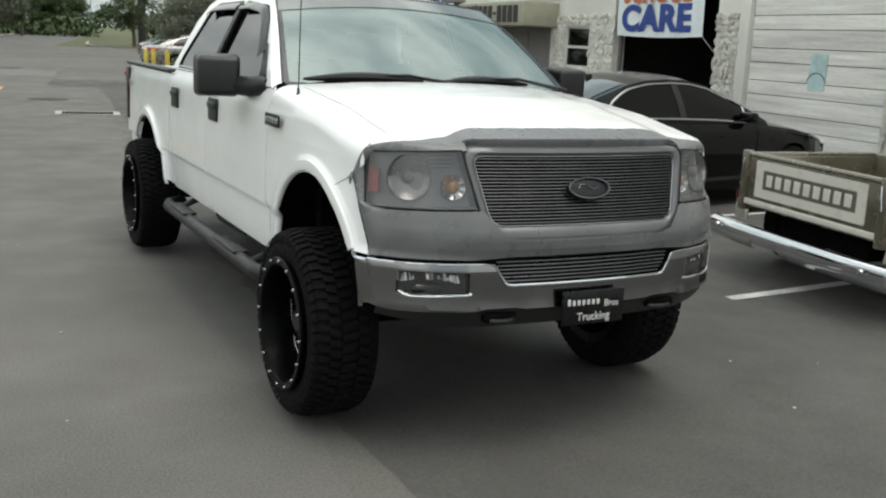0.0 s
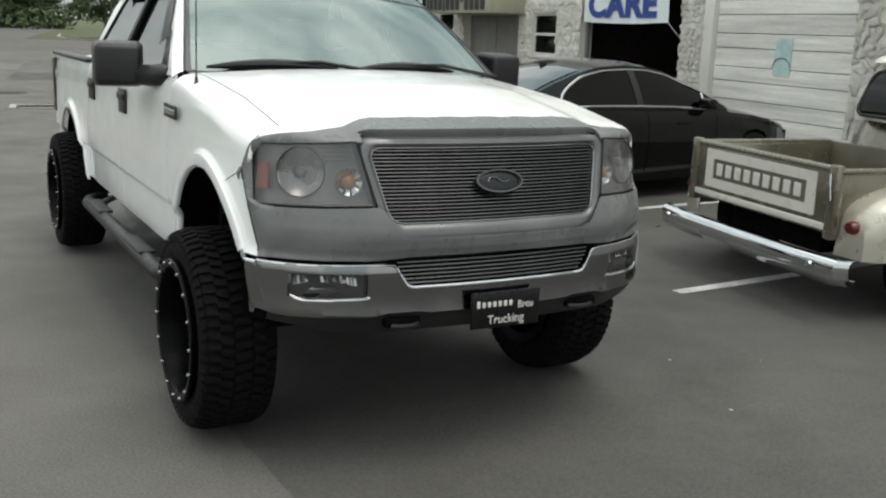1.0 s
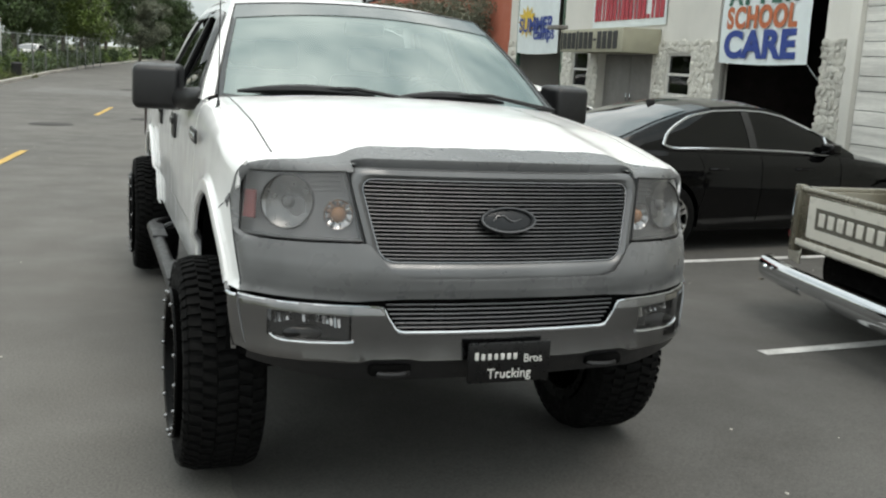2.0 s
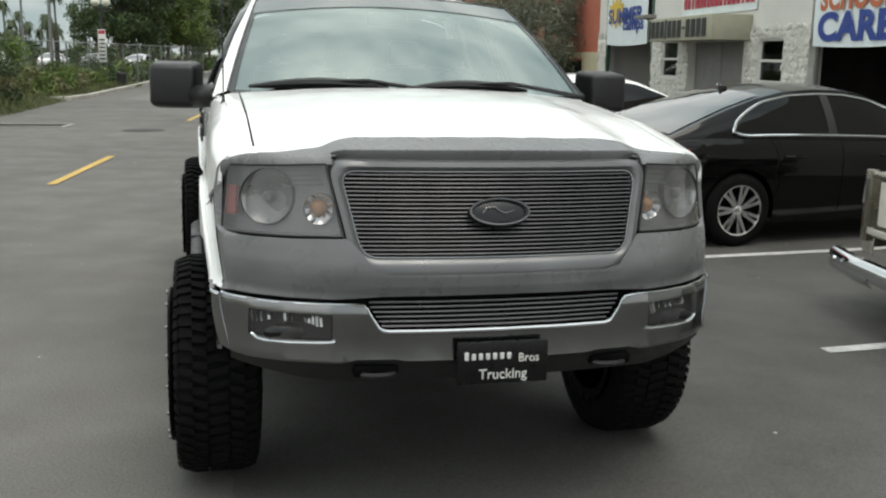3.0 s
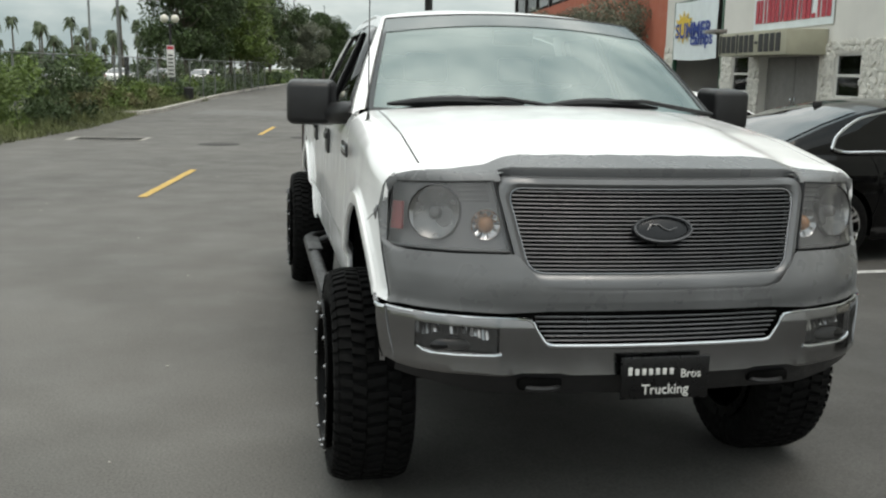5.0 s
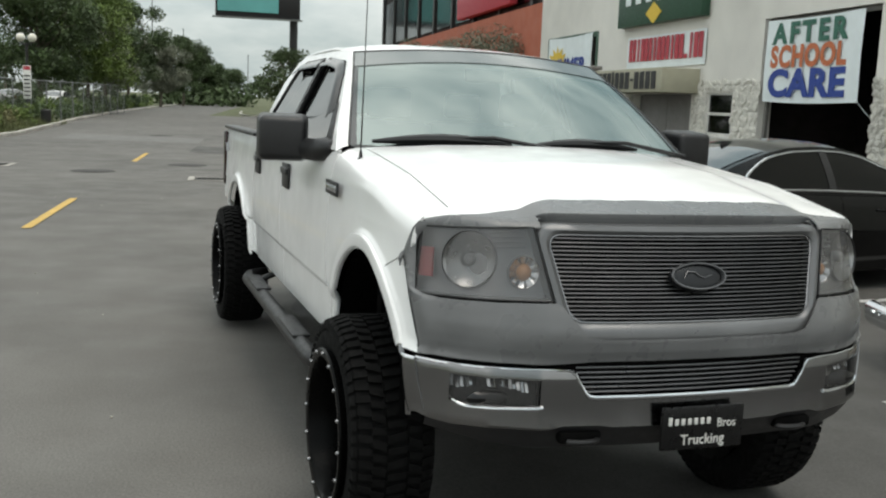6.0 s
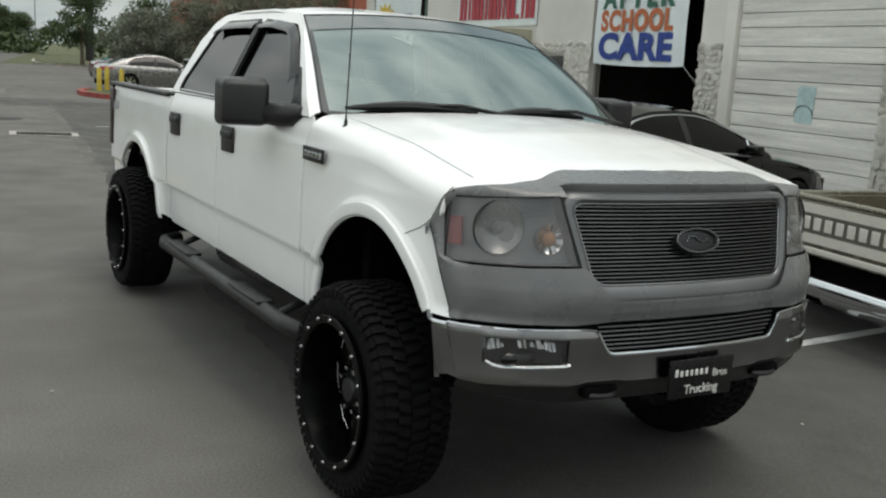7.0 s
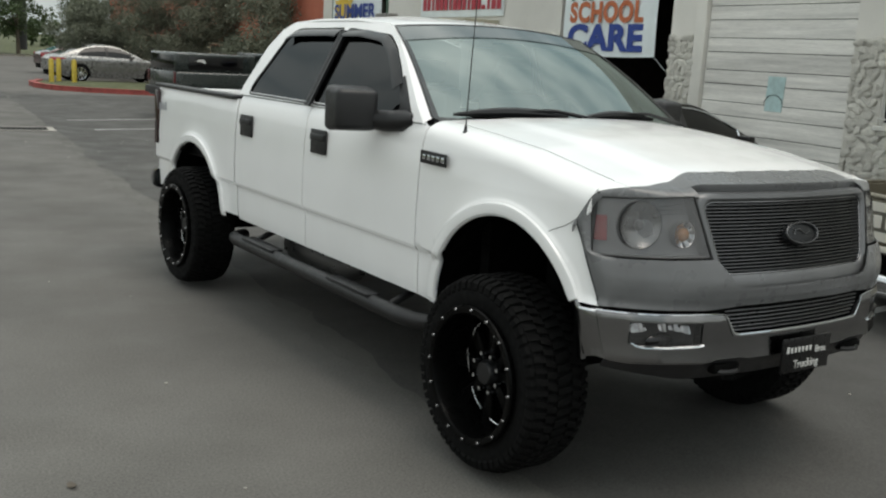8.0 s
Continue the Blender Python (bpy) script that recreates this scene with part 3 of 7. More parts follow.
for i in range(NB):
    z = lerp(0.979, 1.228, i / (NB - 1))
    half = lerp(0.462, 0.526, (z - 0.972) / 0.266) + 0.004
    bm = B()
    prev = None
    for k in range(15):
        x = lerp(-half, half, k / 14)
        y = grille_y(x, z) + 0.008
        ring = [bm.verts.new((x, y + dy, z + dz)) for dy, dz in ((0.014, -0.0027), (0.0, -0.0027), (-0.002, 0.0), (0.0, 0.0027), (0.014, 0.0027))]
        if prev:
            for j in range(5):
                bm.faces.new((prev[j], prev[(j + 1) % 5], ring[(j + 1) % 5], ring[j]))
        prev = ring
    part("grille_bar", bm, BARMETAL, grille)
bm = B()
lathe(bm, [(0.0, -0.016), (0.6, -0.016), (0.84, -0.012), (0.86, -0.018), (0.96, -0.018), (1.0, -0.008), (1.0, 0.01)], 48)
for v in bm.verts:
    v.co = Vector((v.co.y * 0.107, v.co.x, v.co.z * 0.046))
badge = part("oval_badge", bm, material("dark_badge_enamel", (0.016, 0.017, 0.019), 0.3, metal=0.4), grille, "dark oval emblem with a dull chrome rim", m=pose(0, nose(grille_y(0, 1.108)) + 0.004, 1.108, -24))
bm = B()
tube(bm, [(0.103 * math.cos(a), -0.019, 0.044 * math.sin(a)) for a in [math.tau * i / 40 for i in range(41)]], 0.0045, 6, caps=False)
part("emblem_rim", bm, BARMETAL, badge)
bm = B()
tube(bm, [(-0.06, -0.02, -0.006), (-0.045, -0.02, 0.014), (-0.015, -0.02, 0.014), (0.0, -0.02, 0.0), (0.02, -0.02, -0.006), (0.05, -0.02, 0.004)], [0.0015, 0.0028, 0.0024, 0.0024, 0.0024, 0.0015], 6)
part("emblem_stroke", bm, BARMETAL, badge)

# bumper, in two wings and a middle bar round the lower grille and lamps
def wing_in(z):
    return table(z, (0.60, 0.735, 0.75, 0.82), (0.392, 0.394, 0.404, 0.446))


def bumper_low(x):
    return table(abs(x), (0, 0.305, 0.33, 0.345, 0.472, 0.49, 0.52, 0.80, 0.85, 0.905), (0.634, 0.633, 0.636, 0.640, 0.640, 0.636, 0.626, 0.622, 0.626, 0.646))


bm = B()
for side in (-1, 1):
    for ci, (c0, c1) in enumerate(((None, 0.548), (0.548, 0.805), (0.805, 0.897))):
        for ri in range(3):
            if ci == 1 and ri == 1:
                continue

            def at(s, t, c0=c0, c1=c1, ri=ri):
                lo = lerp(wing_in(0.70), c1, s) if c0 is None else lerp(c0, c1, s)
                z = lerp((bumper_low(lo), 0.700, 0.787)[ri], (0.700, 0.787, 0.820)[ri], t)
                if ri == 0:
                    fold = max(bumper_low(lo) + 0.004, 0.633)
                    z = lerp(bumper_low(lo), fold, 2 * t) if t < 0.5 else lerp(fold, 0.700, 2 * t - 1)
                x = lerp(wing_in(z), c1, s) if c0 is None else lo
                return (side * x, face_y(x, z), z)

            sheet(bm, at, 20, 6)
sheet(bm, lambda s, t: (x := lerp(-0.394, 0.394, s), face_y(x, z := (lerp(bumper_low(x), max(bumper_low(x) + 0.004, 0.633), 2 * t) if t < 0.5 else lerp(max(bumper_low(x) + 0.004, 0.633), 0.733, 2 * t - 1))), z), 60, 6)
bmesh.ops.remove_doubles(bm, verts=bm.verts, dist=0.0008)
part("front_bumper", thicken(bm, 0.02), BUMPER, TRUCK, "dull chrome front bumper")
bm = B()
edge = [(x, face_y(x, z) - 0.004, z) for x, z in [(-0.44, 0.812), (-0.43, 0.79), (-0.402, 0.745), (-0.39, 0.735)] + [(lerp(-0.37, 0.37, i / 16), 0.731) for i in range(17)] + [(0.39, 0.735), (0.402, 0.745), (0.43, 0.79), (0.44, 0.812)]]
tube(bm, edge, [0.003, 0.004, 0.006] + [0.009] * 19 + [0.006, 0.004, 0.003], 8)
part("bumper_trim", bm, CHROME, TRUCK, "bright chrome lip round the lower grille")
for side in (-1, 1):
    # brighter chrome tube in place of the sky's highlight along the top edge
    bm = B()
    tube(bm, [(side * x, face_y(x, z) - 0.001, z) for x, z in ((0.442, 0.806), (0.452, 0.818), (0.50, 0.822), (0.62, 0.820), (0.74, 0.818), (0.84, 0.818), (0.893, 0.819))], 0.0045, 6)
    part("bumper_edge", bm, CHROME, TRUCK)
# black sheet in place of the shaded opening, carrying the lower bars
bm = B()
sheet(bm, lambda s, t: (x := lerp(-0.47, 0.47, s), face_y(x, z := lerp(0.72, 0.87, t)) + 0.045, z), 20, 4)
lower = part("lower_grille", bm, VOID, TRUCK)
for i in range(6):
    z = lerp(0.746, 0.824, i / 5)
    half = wing_in(z) - 0.012
    bm = B()
    prev = None
    for k in range(13):
        x = lerp(-half, half, k / 12)
        y = face_y(x, z) + 0.020
        ring = [bm.verts.new((x, y + dy, z + dz)) for dy, dz in ((0.012, -0.003), (0.0, -0.003), (-0.002, 0.0), (0.0, 0.003), (0.012, 0.003))]
        if prev:
            for j in range(5):
                bm.faces.new((prev[j], prev[(j + 1) % 5], ring[(j + 1) % 5], ring[j]))
        prev = ring
    part("grille_bar", bm, BARMETAL, lower)
# valance below the bumper
bm = B()
face_sheet(bm, [lerp(-0.86, 0.86, i / 44) for i in range(45)], lambda x: 0.552 + 0.05 * max(0, abs(x) - 0.6) / 0.3, lambda x: bumper_low(x) + 0.004, 6, -0.012)
part("valance", thicken(bm, 0.03), BLACK, TRUCK)
for side in (-1, 1):
    bm = B()
    # black box in place of the shade inside the slot
    box(bm, (side * 0.408 - 0.075, face_y(0.4, 0.62) - 0.002, 0.578), (side * 0.408 + 0.075, face_y(0.4, 0.62) + 0.05, 0.620), 0.014)
    slot = part("tow_hook_slot", bm, VOID, TRUCK)
    bm = B()
    tube(bm, [(side * 0.40 + 0.055 * math.cos(a), face_y(0.4, 0.62) + 0.012 - 0.035 * math.sin(a), 0.588) for a in [math.pi * i / 8 for i in range(9)]], 0.010, 8)
    part("tow_hook", bm, BLACK, slot)
    # fog lamp
    bm = B()
    sheet(bm, lambda s, t: (x := side * lerp(0.545, 0.808, s), face_y(x, z := lerp(0.694, 0.792, t)) + 0.055, z), 6, 4)
    fog = part("fog_lamp", bm, BLACK, TRUCK, "clear fog lamp in the bumper")
    rng = random.Random(11)
    bm = B()
    for k in range(17):
        s0, s1 = k / 17, (k + 0.70) / 17
        xa, xb = lerp(0.575, 0.785, s0), lerp(0.575, 0.785, s1)
        mid = 0.742 + 0.026 * math.sin(math.pi * (0.15 + 0.75 * s0))
        tall = 0.013 + 0.009 * rng.random()
        q = [(xa, mid - tall * 0.8), (xb, mid - tall * 0.8), (xb, mid + tall), (xa, mid + tall)]
        tip = rng.uniform(-0.012, 0.012)
        bm.faces.new([bm.verts.new((side * x, face_y(x, z) + 0.030 + (tip if i in (1, 2) else -tip) + (0.02 if i > 1 else 0.0), z)) for i, (x, z) in enumerate(q)])
    part("reflector", bm, REFLECTOR, fog, smooth=5)
    bm = B()
    cx = 0.675
    lathe(bm, [(0.0, -0.05), (0.25, -0.048), (0.6, -0.036), (0.85, -0.018), (1.0, 0.0)], 24)
    for v in bm.verts:
        v.co = Vector((side * cx + v.co.y * 0.085, face_y(cx, 0.715) + 0.05 + v.co.x * 0.55, 0.712 + v.co.z * 0.030))
    part("projector", bm, GLOSSBLACK, fog)
    bm = B()
    sheet(bm, lambda s, t: (x := side * lerp(0.550, 0.803, s), face_y(x, z := lerp(0.701, 0.786, t)) + 0.008, z), 10, 5)
    part("lens", bm, FOGGLASS, fog)
    bm = B()
    tube(bm, [(x := side * v, face_y(x, z) - 0.003, z) for v, z in ((0.538, 0.699), (0.56, 0.695), (0.60, 0.692), (0.68, 0.688), (0.755, 0.686), (0.778, 0.691), (0.797, 0.704))], [0.007, 0.007, 0.006, 0.006, 0.006, 0.006, 0.004], 8)
    part("fog_trim", bm, CHROME, fog)
    # headlamp
    def lamp_pt(s, t, back=0.0, side=side):
        x0, x1 = lerp(0.526, 0.576, t), lerp(0.910, 0.886, t)
        x = lerp(x0, x1, s)
        z = lerp(lerp(1.036, 1.024, s), lerp(1.262, 1.240, s), t)
        return Vector((side * x, face_y(x, z) + back + 0.012, z))

    bm = B()
    sheet(bm, lambda s, t: lamp_pt(s, t, 0.075), 10, 6)
    for edge_fn in (lambda s, t: lamp_pt(s, 0, 0.075 * t), lambda s, t: lamp_pt(s, 1, 0.075 * t), lambda s, t: lamp_pt(0, s, 0.075 * t), lambda s, t: lamp_pt(1, s, 0.075 * t)):
        sheet(bm, edge_fn, 10, 1)
    head = part("headlamp", bm, LAMPGREY, TRUCK, "grey hazed headlamp with red side marker and amber turn lamp")
    bm = B()
    sheet(bm, lambda s, t: lamp_pt(s, t, -0.008 * math.sin(math.pi * s) * math.sin(math.pi * t)), 16, 8)
    part("lens", bm, LAMPGLASS, head)
    for s, t, r, mt, nm in ((0.60, 0.53, 0.088, LAMPBOWL, "main_reflector"), (0.155, 0.36, 0.050, REFLECTOR, "turn_reflector")):
        c = lamp_pt(s, t, 0.030)
        tilt = pose(*c, 0, 0, 90 + side * 26 * (s + 0.3)) @ pose(0, 0, 0, 0, 8 if nm[0] == "m" else 4)
        deep = r * 0.42
        bm = B()
        lathe(bm, [(r * 1.0 * k / 10, 0.035 - deep * (k / 10) ** 2) for k in range(11)] + [(r * 1.03, 0.033 - deep)], 40, tilt)
        if nm[0] == "t":
            for v in bm.verts:
                q = tilt.inverted() @ v.co
                v.co += (tilt.to_3x3() @ Vector((0.0035 * math.cos(10 * math.atan2(q.z, q.y)), 0, 0))) * min(1.0, math.hypot(q.y, q.z) / r)
        bowl = part(nm, bm, mt, head)
        # rim coloured dark for the shadow line round the bowl
        bm = B()
        lathe(bm, [(r * 1.02, 0.030 - deep), (r * 1.05, 0.026 - deep), (r * 1.075, 0.032 - deep), (r * 1.075, 0.045)], 40, tilt)
        part("bowl_rim", bm, BLACK if nm[0] == "m" else LAMPGREY, bowl)
        bm = B()
        if nm[0] == "m":
            lathe(bm, [(0.0, -0.006), (0.014, -0.004), (0.019, 0.004), (0.021, 0.034)], 20, tilt)
        else:
            lathe(bm, [(0.0, 0.0), (0.012, 0.002), (0.021, 0.010), (0.027, 0.026)], 20, tilt)
        part("bulb", bm, LAMPGREY if nm[0] == "m" else AMBER, bowl)
    # fine ribs over the top of the housing
    bm = B()
    for k in range(4):
        tube(bm, [lamp_pt(lerp(0.06, 0.36, j / 6), 0.70 + 0.07 * k, 0.052) for j in range(7)], 0.004, 5)
    part("housing_rib", bm, LAMPGREY, head)
    # thin black tube for the dark line round the lamp
    bm = B()
    loop = [lamp_pt(k / 12, 0.0, -0.002) for k in range(13)] + [lamp_pt(1.0, k / 6, -0.002) for k in range(1, 7)] + [lamp_pt(1 - k / 12, 1.0, -0.002) for k in range(1, 13)] + [lamp_pt(0.0, 1 - k / 6, -0.002) for k in range(1, 7)]
    tube(bm, loop, 0.0032, 6)
    part("gasket", bm, BLACK, head)
    bm = B()
    sheet(bm, lambda s, t: lamp_pt(lerp(0.89, 0.98, s), lerp(0.24, 0.68, t), 0.024), 4, 4)
    part("side_marker", thicken(bm, 0.01), REDLENS, head, "dull red side marker")
# front plate, the surname on it kept as bars
bm = B()
box(bm, (-0.154, -0.955, 0.556), (0.154, -0.94, 0.700), 0.004)
fplate = part("front_plate", bm, PLATE, TRUCK, "black front plate with two lines of white lettering")
for i in range(7):
    x = lerp(-0.124, 0.020, i / 6)
    bm = B()
    box(bm, (x - 0.0075, -0.9585, 0.640), (x + 0.0065, -0.953, 0.668 if i == 0 else 0.662), 0.002, seg=1)
    part("letter_bar", bm, LETTER, fplate)
letters("Bros", 0.040, LETTER, fplate, pose(0.088, nose(-0.957), 0.641, 90), depth=0.0015, name="plate_word")
letters("Trucking", 0.048, LETTER, fplate, pose(0, nose(-0.957), 0.588, 90), depth=0.0015, name="plate_word")

# cab: side frames with window openings, roof, glass
def cab_side(side):
    def place(y, z):
        t = (z - 1.39) / 0.48
        return Vector((side * (lerp(0.915, 0.678, t) + 0.02 * math.sin(math.pi * max(0, min(1, t)))), y, z))
    return place


ROOFLINE = [(0.72, 1.392), (0.83, 1.475), (1.085, 1.664), (1.31, 1.802), (1.43, 1.856), (1.75, 1.884), (2.20, 1.880), (2.50, 1.858), (2.61, 1.812), (2.70, 1.70), (2.81, 1.45), (2.83, 1.392)]
WIN_F = [(0.925, 1.412), (0.920, 1.455), (1.090, 1.628), (1.235, 1.732), (1.36, 1.798), (1.814, 1.832), (1.838, 1.412)]
WIN_R = [(1.872, 1.412), (1.846, 1.832), (2.40, 1.822), (2.49, 1.78), (2.67, 1.47), (2.69, 1.415)]
for side in (-1, 1):
    place = cab_side(side)
    bm = B()
    plate_poly(bm, [ROOFLINE, rounded(WIN_F, 0.03), rounded(WIN_R, 0.04)], place)
    outer = max(abs(v.co.x) for v in bm.verts)
    thicken(bm, 0.03)
    if max(abs(v.co.x) for v in bm.verts) > outer + 0.005:
        bmesh.ops.translate(bm, vec=(-side * 0.03, 0, 0), verts=bm.verts)
    part("cab_side_frame", bm, WHITE, TRUCK)
    for win, nm in ((WIN_F, "front_side_window"), (WIN_R, "rear_side_window")):
        bm = B()
        grow = rounded(win, 0.03)
        plate_poly(bm, [grow], lambda a, b: place(a, b) - Vector((side * 0.004, 0, 0)))
        pane = part(nm, bm, DARKGLASS, TRUCK)
        bm = B()
        tube(bm, [place(a, b) + Vector((side * 0.001, 0, 0)) for a, b in grow + grow[:1]], 0.0065, 6)
        part("window_seal", bm, BLACK, pane)
    # black pillar between the side windows, split by the door gap
    for b0, b1 in ((((1.824, 1.40), (1.800, 1.824)), ((1.850, 1.40), (1.826, 1.824))), (((1.857, 1.40), (1.833, 1.824)), ((1.884, 1.40), (1.858, 1.824)))):
        bm = B()
        plate_poly(bm, [[b0[0], b1[0], b1[1], b0[1]]], lambda a, b: place(a, b) + Vector((side * 0.014, 0, 0)), 0.012)
        part("door_pillar", bm, BLACK, TRUCK)
    # vent visors along the top of the side windows
    bm = B()
    path = [(1.875, 1.835), (1.95, 1.838), (2.25, 1.832), (2.40, 1.824), (2.46, 1.80)]
    sheet(bm, lambda s, t: place(*[np.interp(s * 4, range(5), [p[k] for p in path]) - (0.042 * t if k else 0) for k in (0, 1)]) + Vector((side * (0.010 + 0.024 * math.sin(math.pi * 0.6 * t)), 0, 0)), 20, 6)
    part("vent_visor", thicken(bm, 0.004), GLOSSBLACK, TRUCK, "smoked black vent visor")
    bm = B()
    path = [(1.81, 1.832), (1.62, 1.836), (1.38, 1.812), (1.235, 1.746), (1.09, 1.640), (1.015, 1.575)]
    sheet(bm, lambda s, t: place(np.interp(s * 5, range(6), [p[0] for p in path]) + 0.040 * t * max(0, s - 0.35), np.interp(s * 5, range(6), [p[1] for p in path]) - 0.038 * t) + Vector((side * (0.010 + 0.024 * math.sin(math.pi * 0.6 * t)), 0, 0)), 26, 6)
    part("vent_visor", thicken(bm, 0.004), GLOSSBLACK, TRUCK, "smoked black vent visor")
    bm = B()
    plate_poly(bm, [[(0.80, 1.40), (0.955, 1.40), (0.95, 1.46), (1.05, 1.585), (1.03, 1.61)]], lambda a, b: place(a, b) + Vector((side * 0.004, 0, 0)), 0.006)
    part("mirror_sail", bm, BLACK, TRUCK)


def ws(s, t):
    """The windscreen: s across, t up."""
    u = 2 * s - 1
    xb, xt = 0.845, 0.668
    x = u * lerp(xb, xt, t) * (1.0 if u < 0 else 1.0 + 0.08 * u * (1 - 0.45 * t))
    y = lerp(0.575 + 0.165 * u * u, 1.335 + 0.075 * u * u, t)
    z = lerp(1.436 - 0.012 * u * u, 1.893 - 0.035 * u * u, t) + 0.022 * math.sin(math.pi * t)
    return Vector((x, y, z))


bm = B()
sheet(bm, ws, 24, 14)
screen = part("windscreen", bm, WINDSCREEN, TRUCK, "grey-green windscreen reflecting the clouds")
bm = B()
sheet(bm, lambda s, t: ws(s, lerp(0.845 - 0.05 * (2 * s - 1) ** 2, 1.0, t)) + Vector((0, -0.002, 0.003)), 24, 3)
part("sun_strip", bm, SHADEGLASS, screen)
bm = B()
rim = [ws(0, k / 12) for k in range(13)] + [ws(k / 20, 1) for k in range(1, 21)] + [ws(1, 1 - k / 12) for k in range(1, 13)]
tube(bm, rim, 0.007, 6)
part("windscreen_seal", bm, BLACK, screen)
for e in (0, 1):
    bm = B()
    sheet(bm, lambda s, t: ws(abs(e - 0.015 * s * (1 + 0.25 * (1 - t) ** 6)), t) + Vector((0, -0.002, 0.002)), 4, 14)
    part("screen_border", bm, FRIT, screen)
for side in (-1, 1):
    bm = B()
    e = 0 if side < 0 else 1
    place = cab_side(side)
    pts = ROOFLINE[:5]

    def pillar(s, t):
        q = ws(e, s)
        y = table(s, (0, 0.2, 0.55, 0.85, 1), [p[0] for p in pts])
        z = table(s, (0, 0.2, 0.55, 0.85, 1), [p[1] for p in pts])
        w = place(y, z)
        mid = q.lerp(w, t)
        return mid + (Vector((side * 0.010, -0.008, 0.005)) * math.sin(math.pi * t) if side < 0 else Vector((-0.004, 0.012, -0.004)) * math.sin(math.pi * t))

    sheet(bm, pillar, 14, 6)
    part("windscreen_pillar", bm, WHITE, TRUCK)
bm = B()


def roof(s, t):
    u = 2 * s - 1
    q = ws(s, 1)
    yb = 2.58 - 0.11 * u ** 4
    y = lerp(q.y, yb, t)
    edge_z = table(y, [p[0] for p in ROOFLINE[3:9]], [p[1] for p in ROOFLINE[3:9]])
    x = u * lerp(0.668, 0.682, min(1, t * 5)) if t < 1 else u * 0.676
    crown = 0.052 * math.sin(math.pi * (0.28 + 0.62 * t)) 
    z = edge_z + 0.004 + crown * (1 - abs(u) ** 3)
    if t < 0.08:
        z = lerp(q.z, z, t / 0.08)
    return Vector((x, y, z))


sheet(bm, roof, 28, 30)
part("roof", thicken(bm, 0.015), WHITE, TRUCK)
bm = B()
sheet(bm, lambda s, t: (lerp(-0.67, 0.67, s) * lerp(1.33, 1.0, t), lerp(2.83, 2.585 - 0.05 * (2 * s - 1) ** 4, t), lerp(1.30, 1.872 - 0.075 * (2 * s - 1) ** 4, t)), 16, 6)
part("cab_back", thicken(bm, 0.02), WHITE, TRUCK)
bm = B()
sheet(bm, lambda s, t: (lerp(-0.62, 0.62, s), lerp(2.805, 2.66, t) + 0.02, lerp(1.43, 1.79, t)), 6, 4)
part("rear_window", bm, GLOSSBLACK, TRUCK)
# cowl and wipers
bm = B()
sheet(bm, lambda s, t: (u := 2 * s - 1, 0)[0:0] or Vector((u * lerp(0.80, 0.845, t), lerp(hood_rear(u * 0.8) - 0.03, ws(s, 0).y + 0.01, t), lerp(hood_z(u * 0.79, hood_rear(u * 0.8)) - 0.03, 1.432, t))), 24, 3)
part("cowl", bm, BLACK, TRUCK)
for xa, xb in ((-0.74, -0.04), (-0.02, 0.62)):
    bm = B()
    blade = [ws(lerp((xa + 0.83) / 1.66, (xb - 0.08 + 0.83) / 1.66, k / 8), 0.012 + 0.026 * math.sin(math.pi * k / 8)) + Vector((0, -0.016, 0.016)) for k in range(9)]
    tube(bm, blade, [0.007, 0.015, 0.021, 0.025, 0.026, 0.025, 0.021, 0.015, 0.007], 8)
    wiper = part("wiper", bm, BLACK, TRUCK)
    bm = B()
    tube(bm, [blade[4] + Vector((0, -0.01, 0.01)), blade[6] + Vector((0.06, -0.03, 0.02)), ws((xb + 0.2 + 0.83) / 1.66, 0.0) + Vector((0, -0.03, 0.0))], [0.007, 0.009, 0.012], 8)
    part("wiper_arm", bm, BLACK, wiper)
# antenna on the fender
bm = B()
lathe(bm, [(0.0, 0.045), (0.006, 0.045), (0.009, 0.02), (0.018, 0.008), (0.022, 0.0), (0.022, -0.01)], 14, pose(-0.872, 0.443, 1.375, 0, -90))
ant = part("antenna", bm, BLACK, TRUCK, "thin black whip antenna")
bm = B()
tube(bm, [(-0.872, 0.443, 1.41), (-0.872, 0.458, 1.65), (-0.872, 0.483, 2.0), (-0.872, 0.508, 2.12)], [0.0035, 0.003, 0.002, 0.002], 6)
part("whip", bm, BLACK, ant)
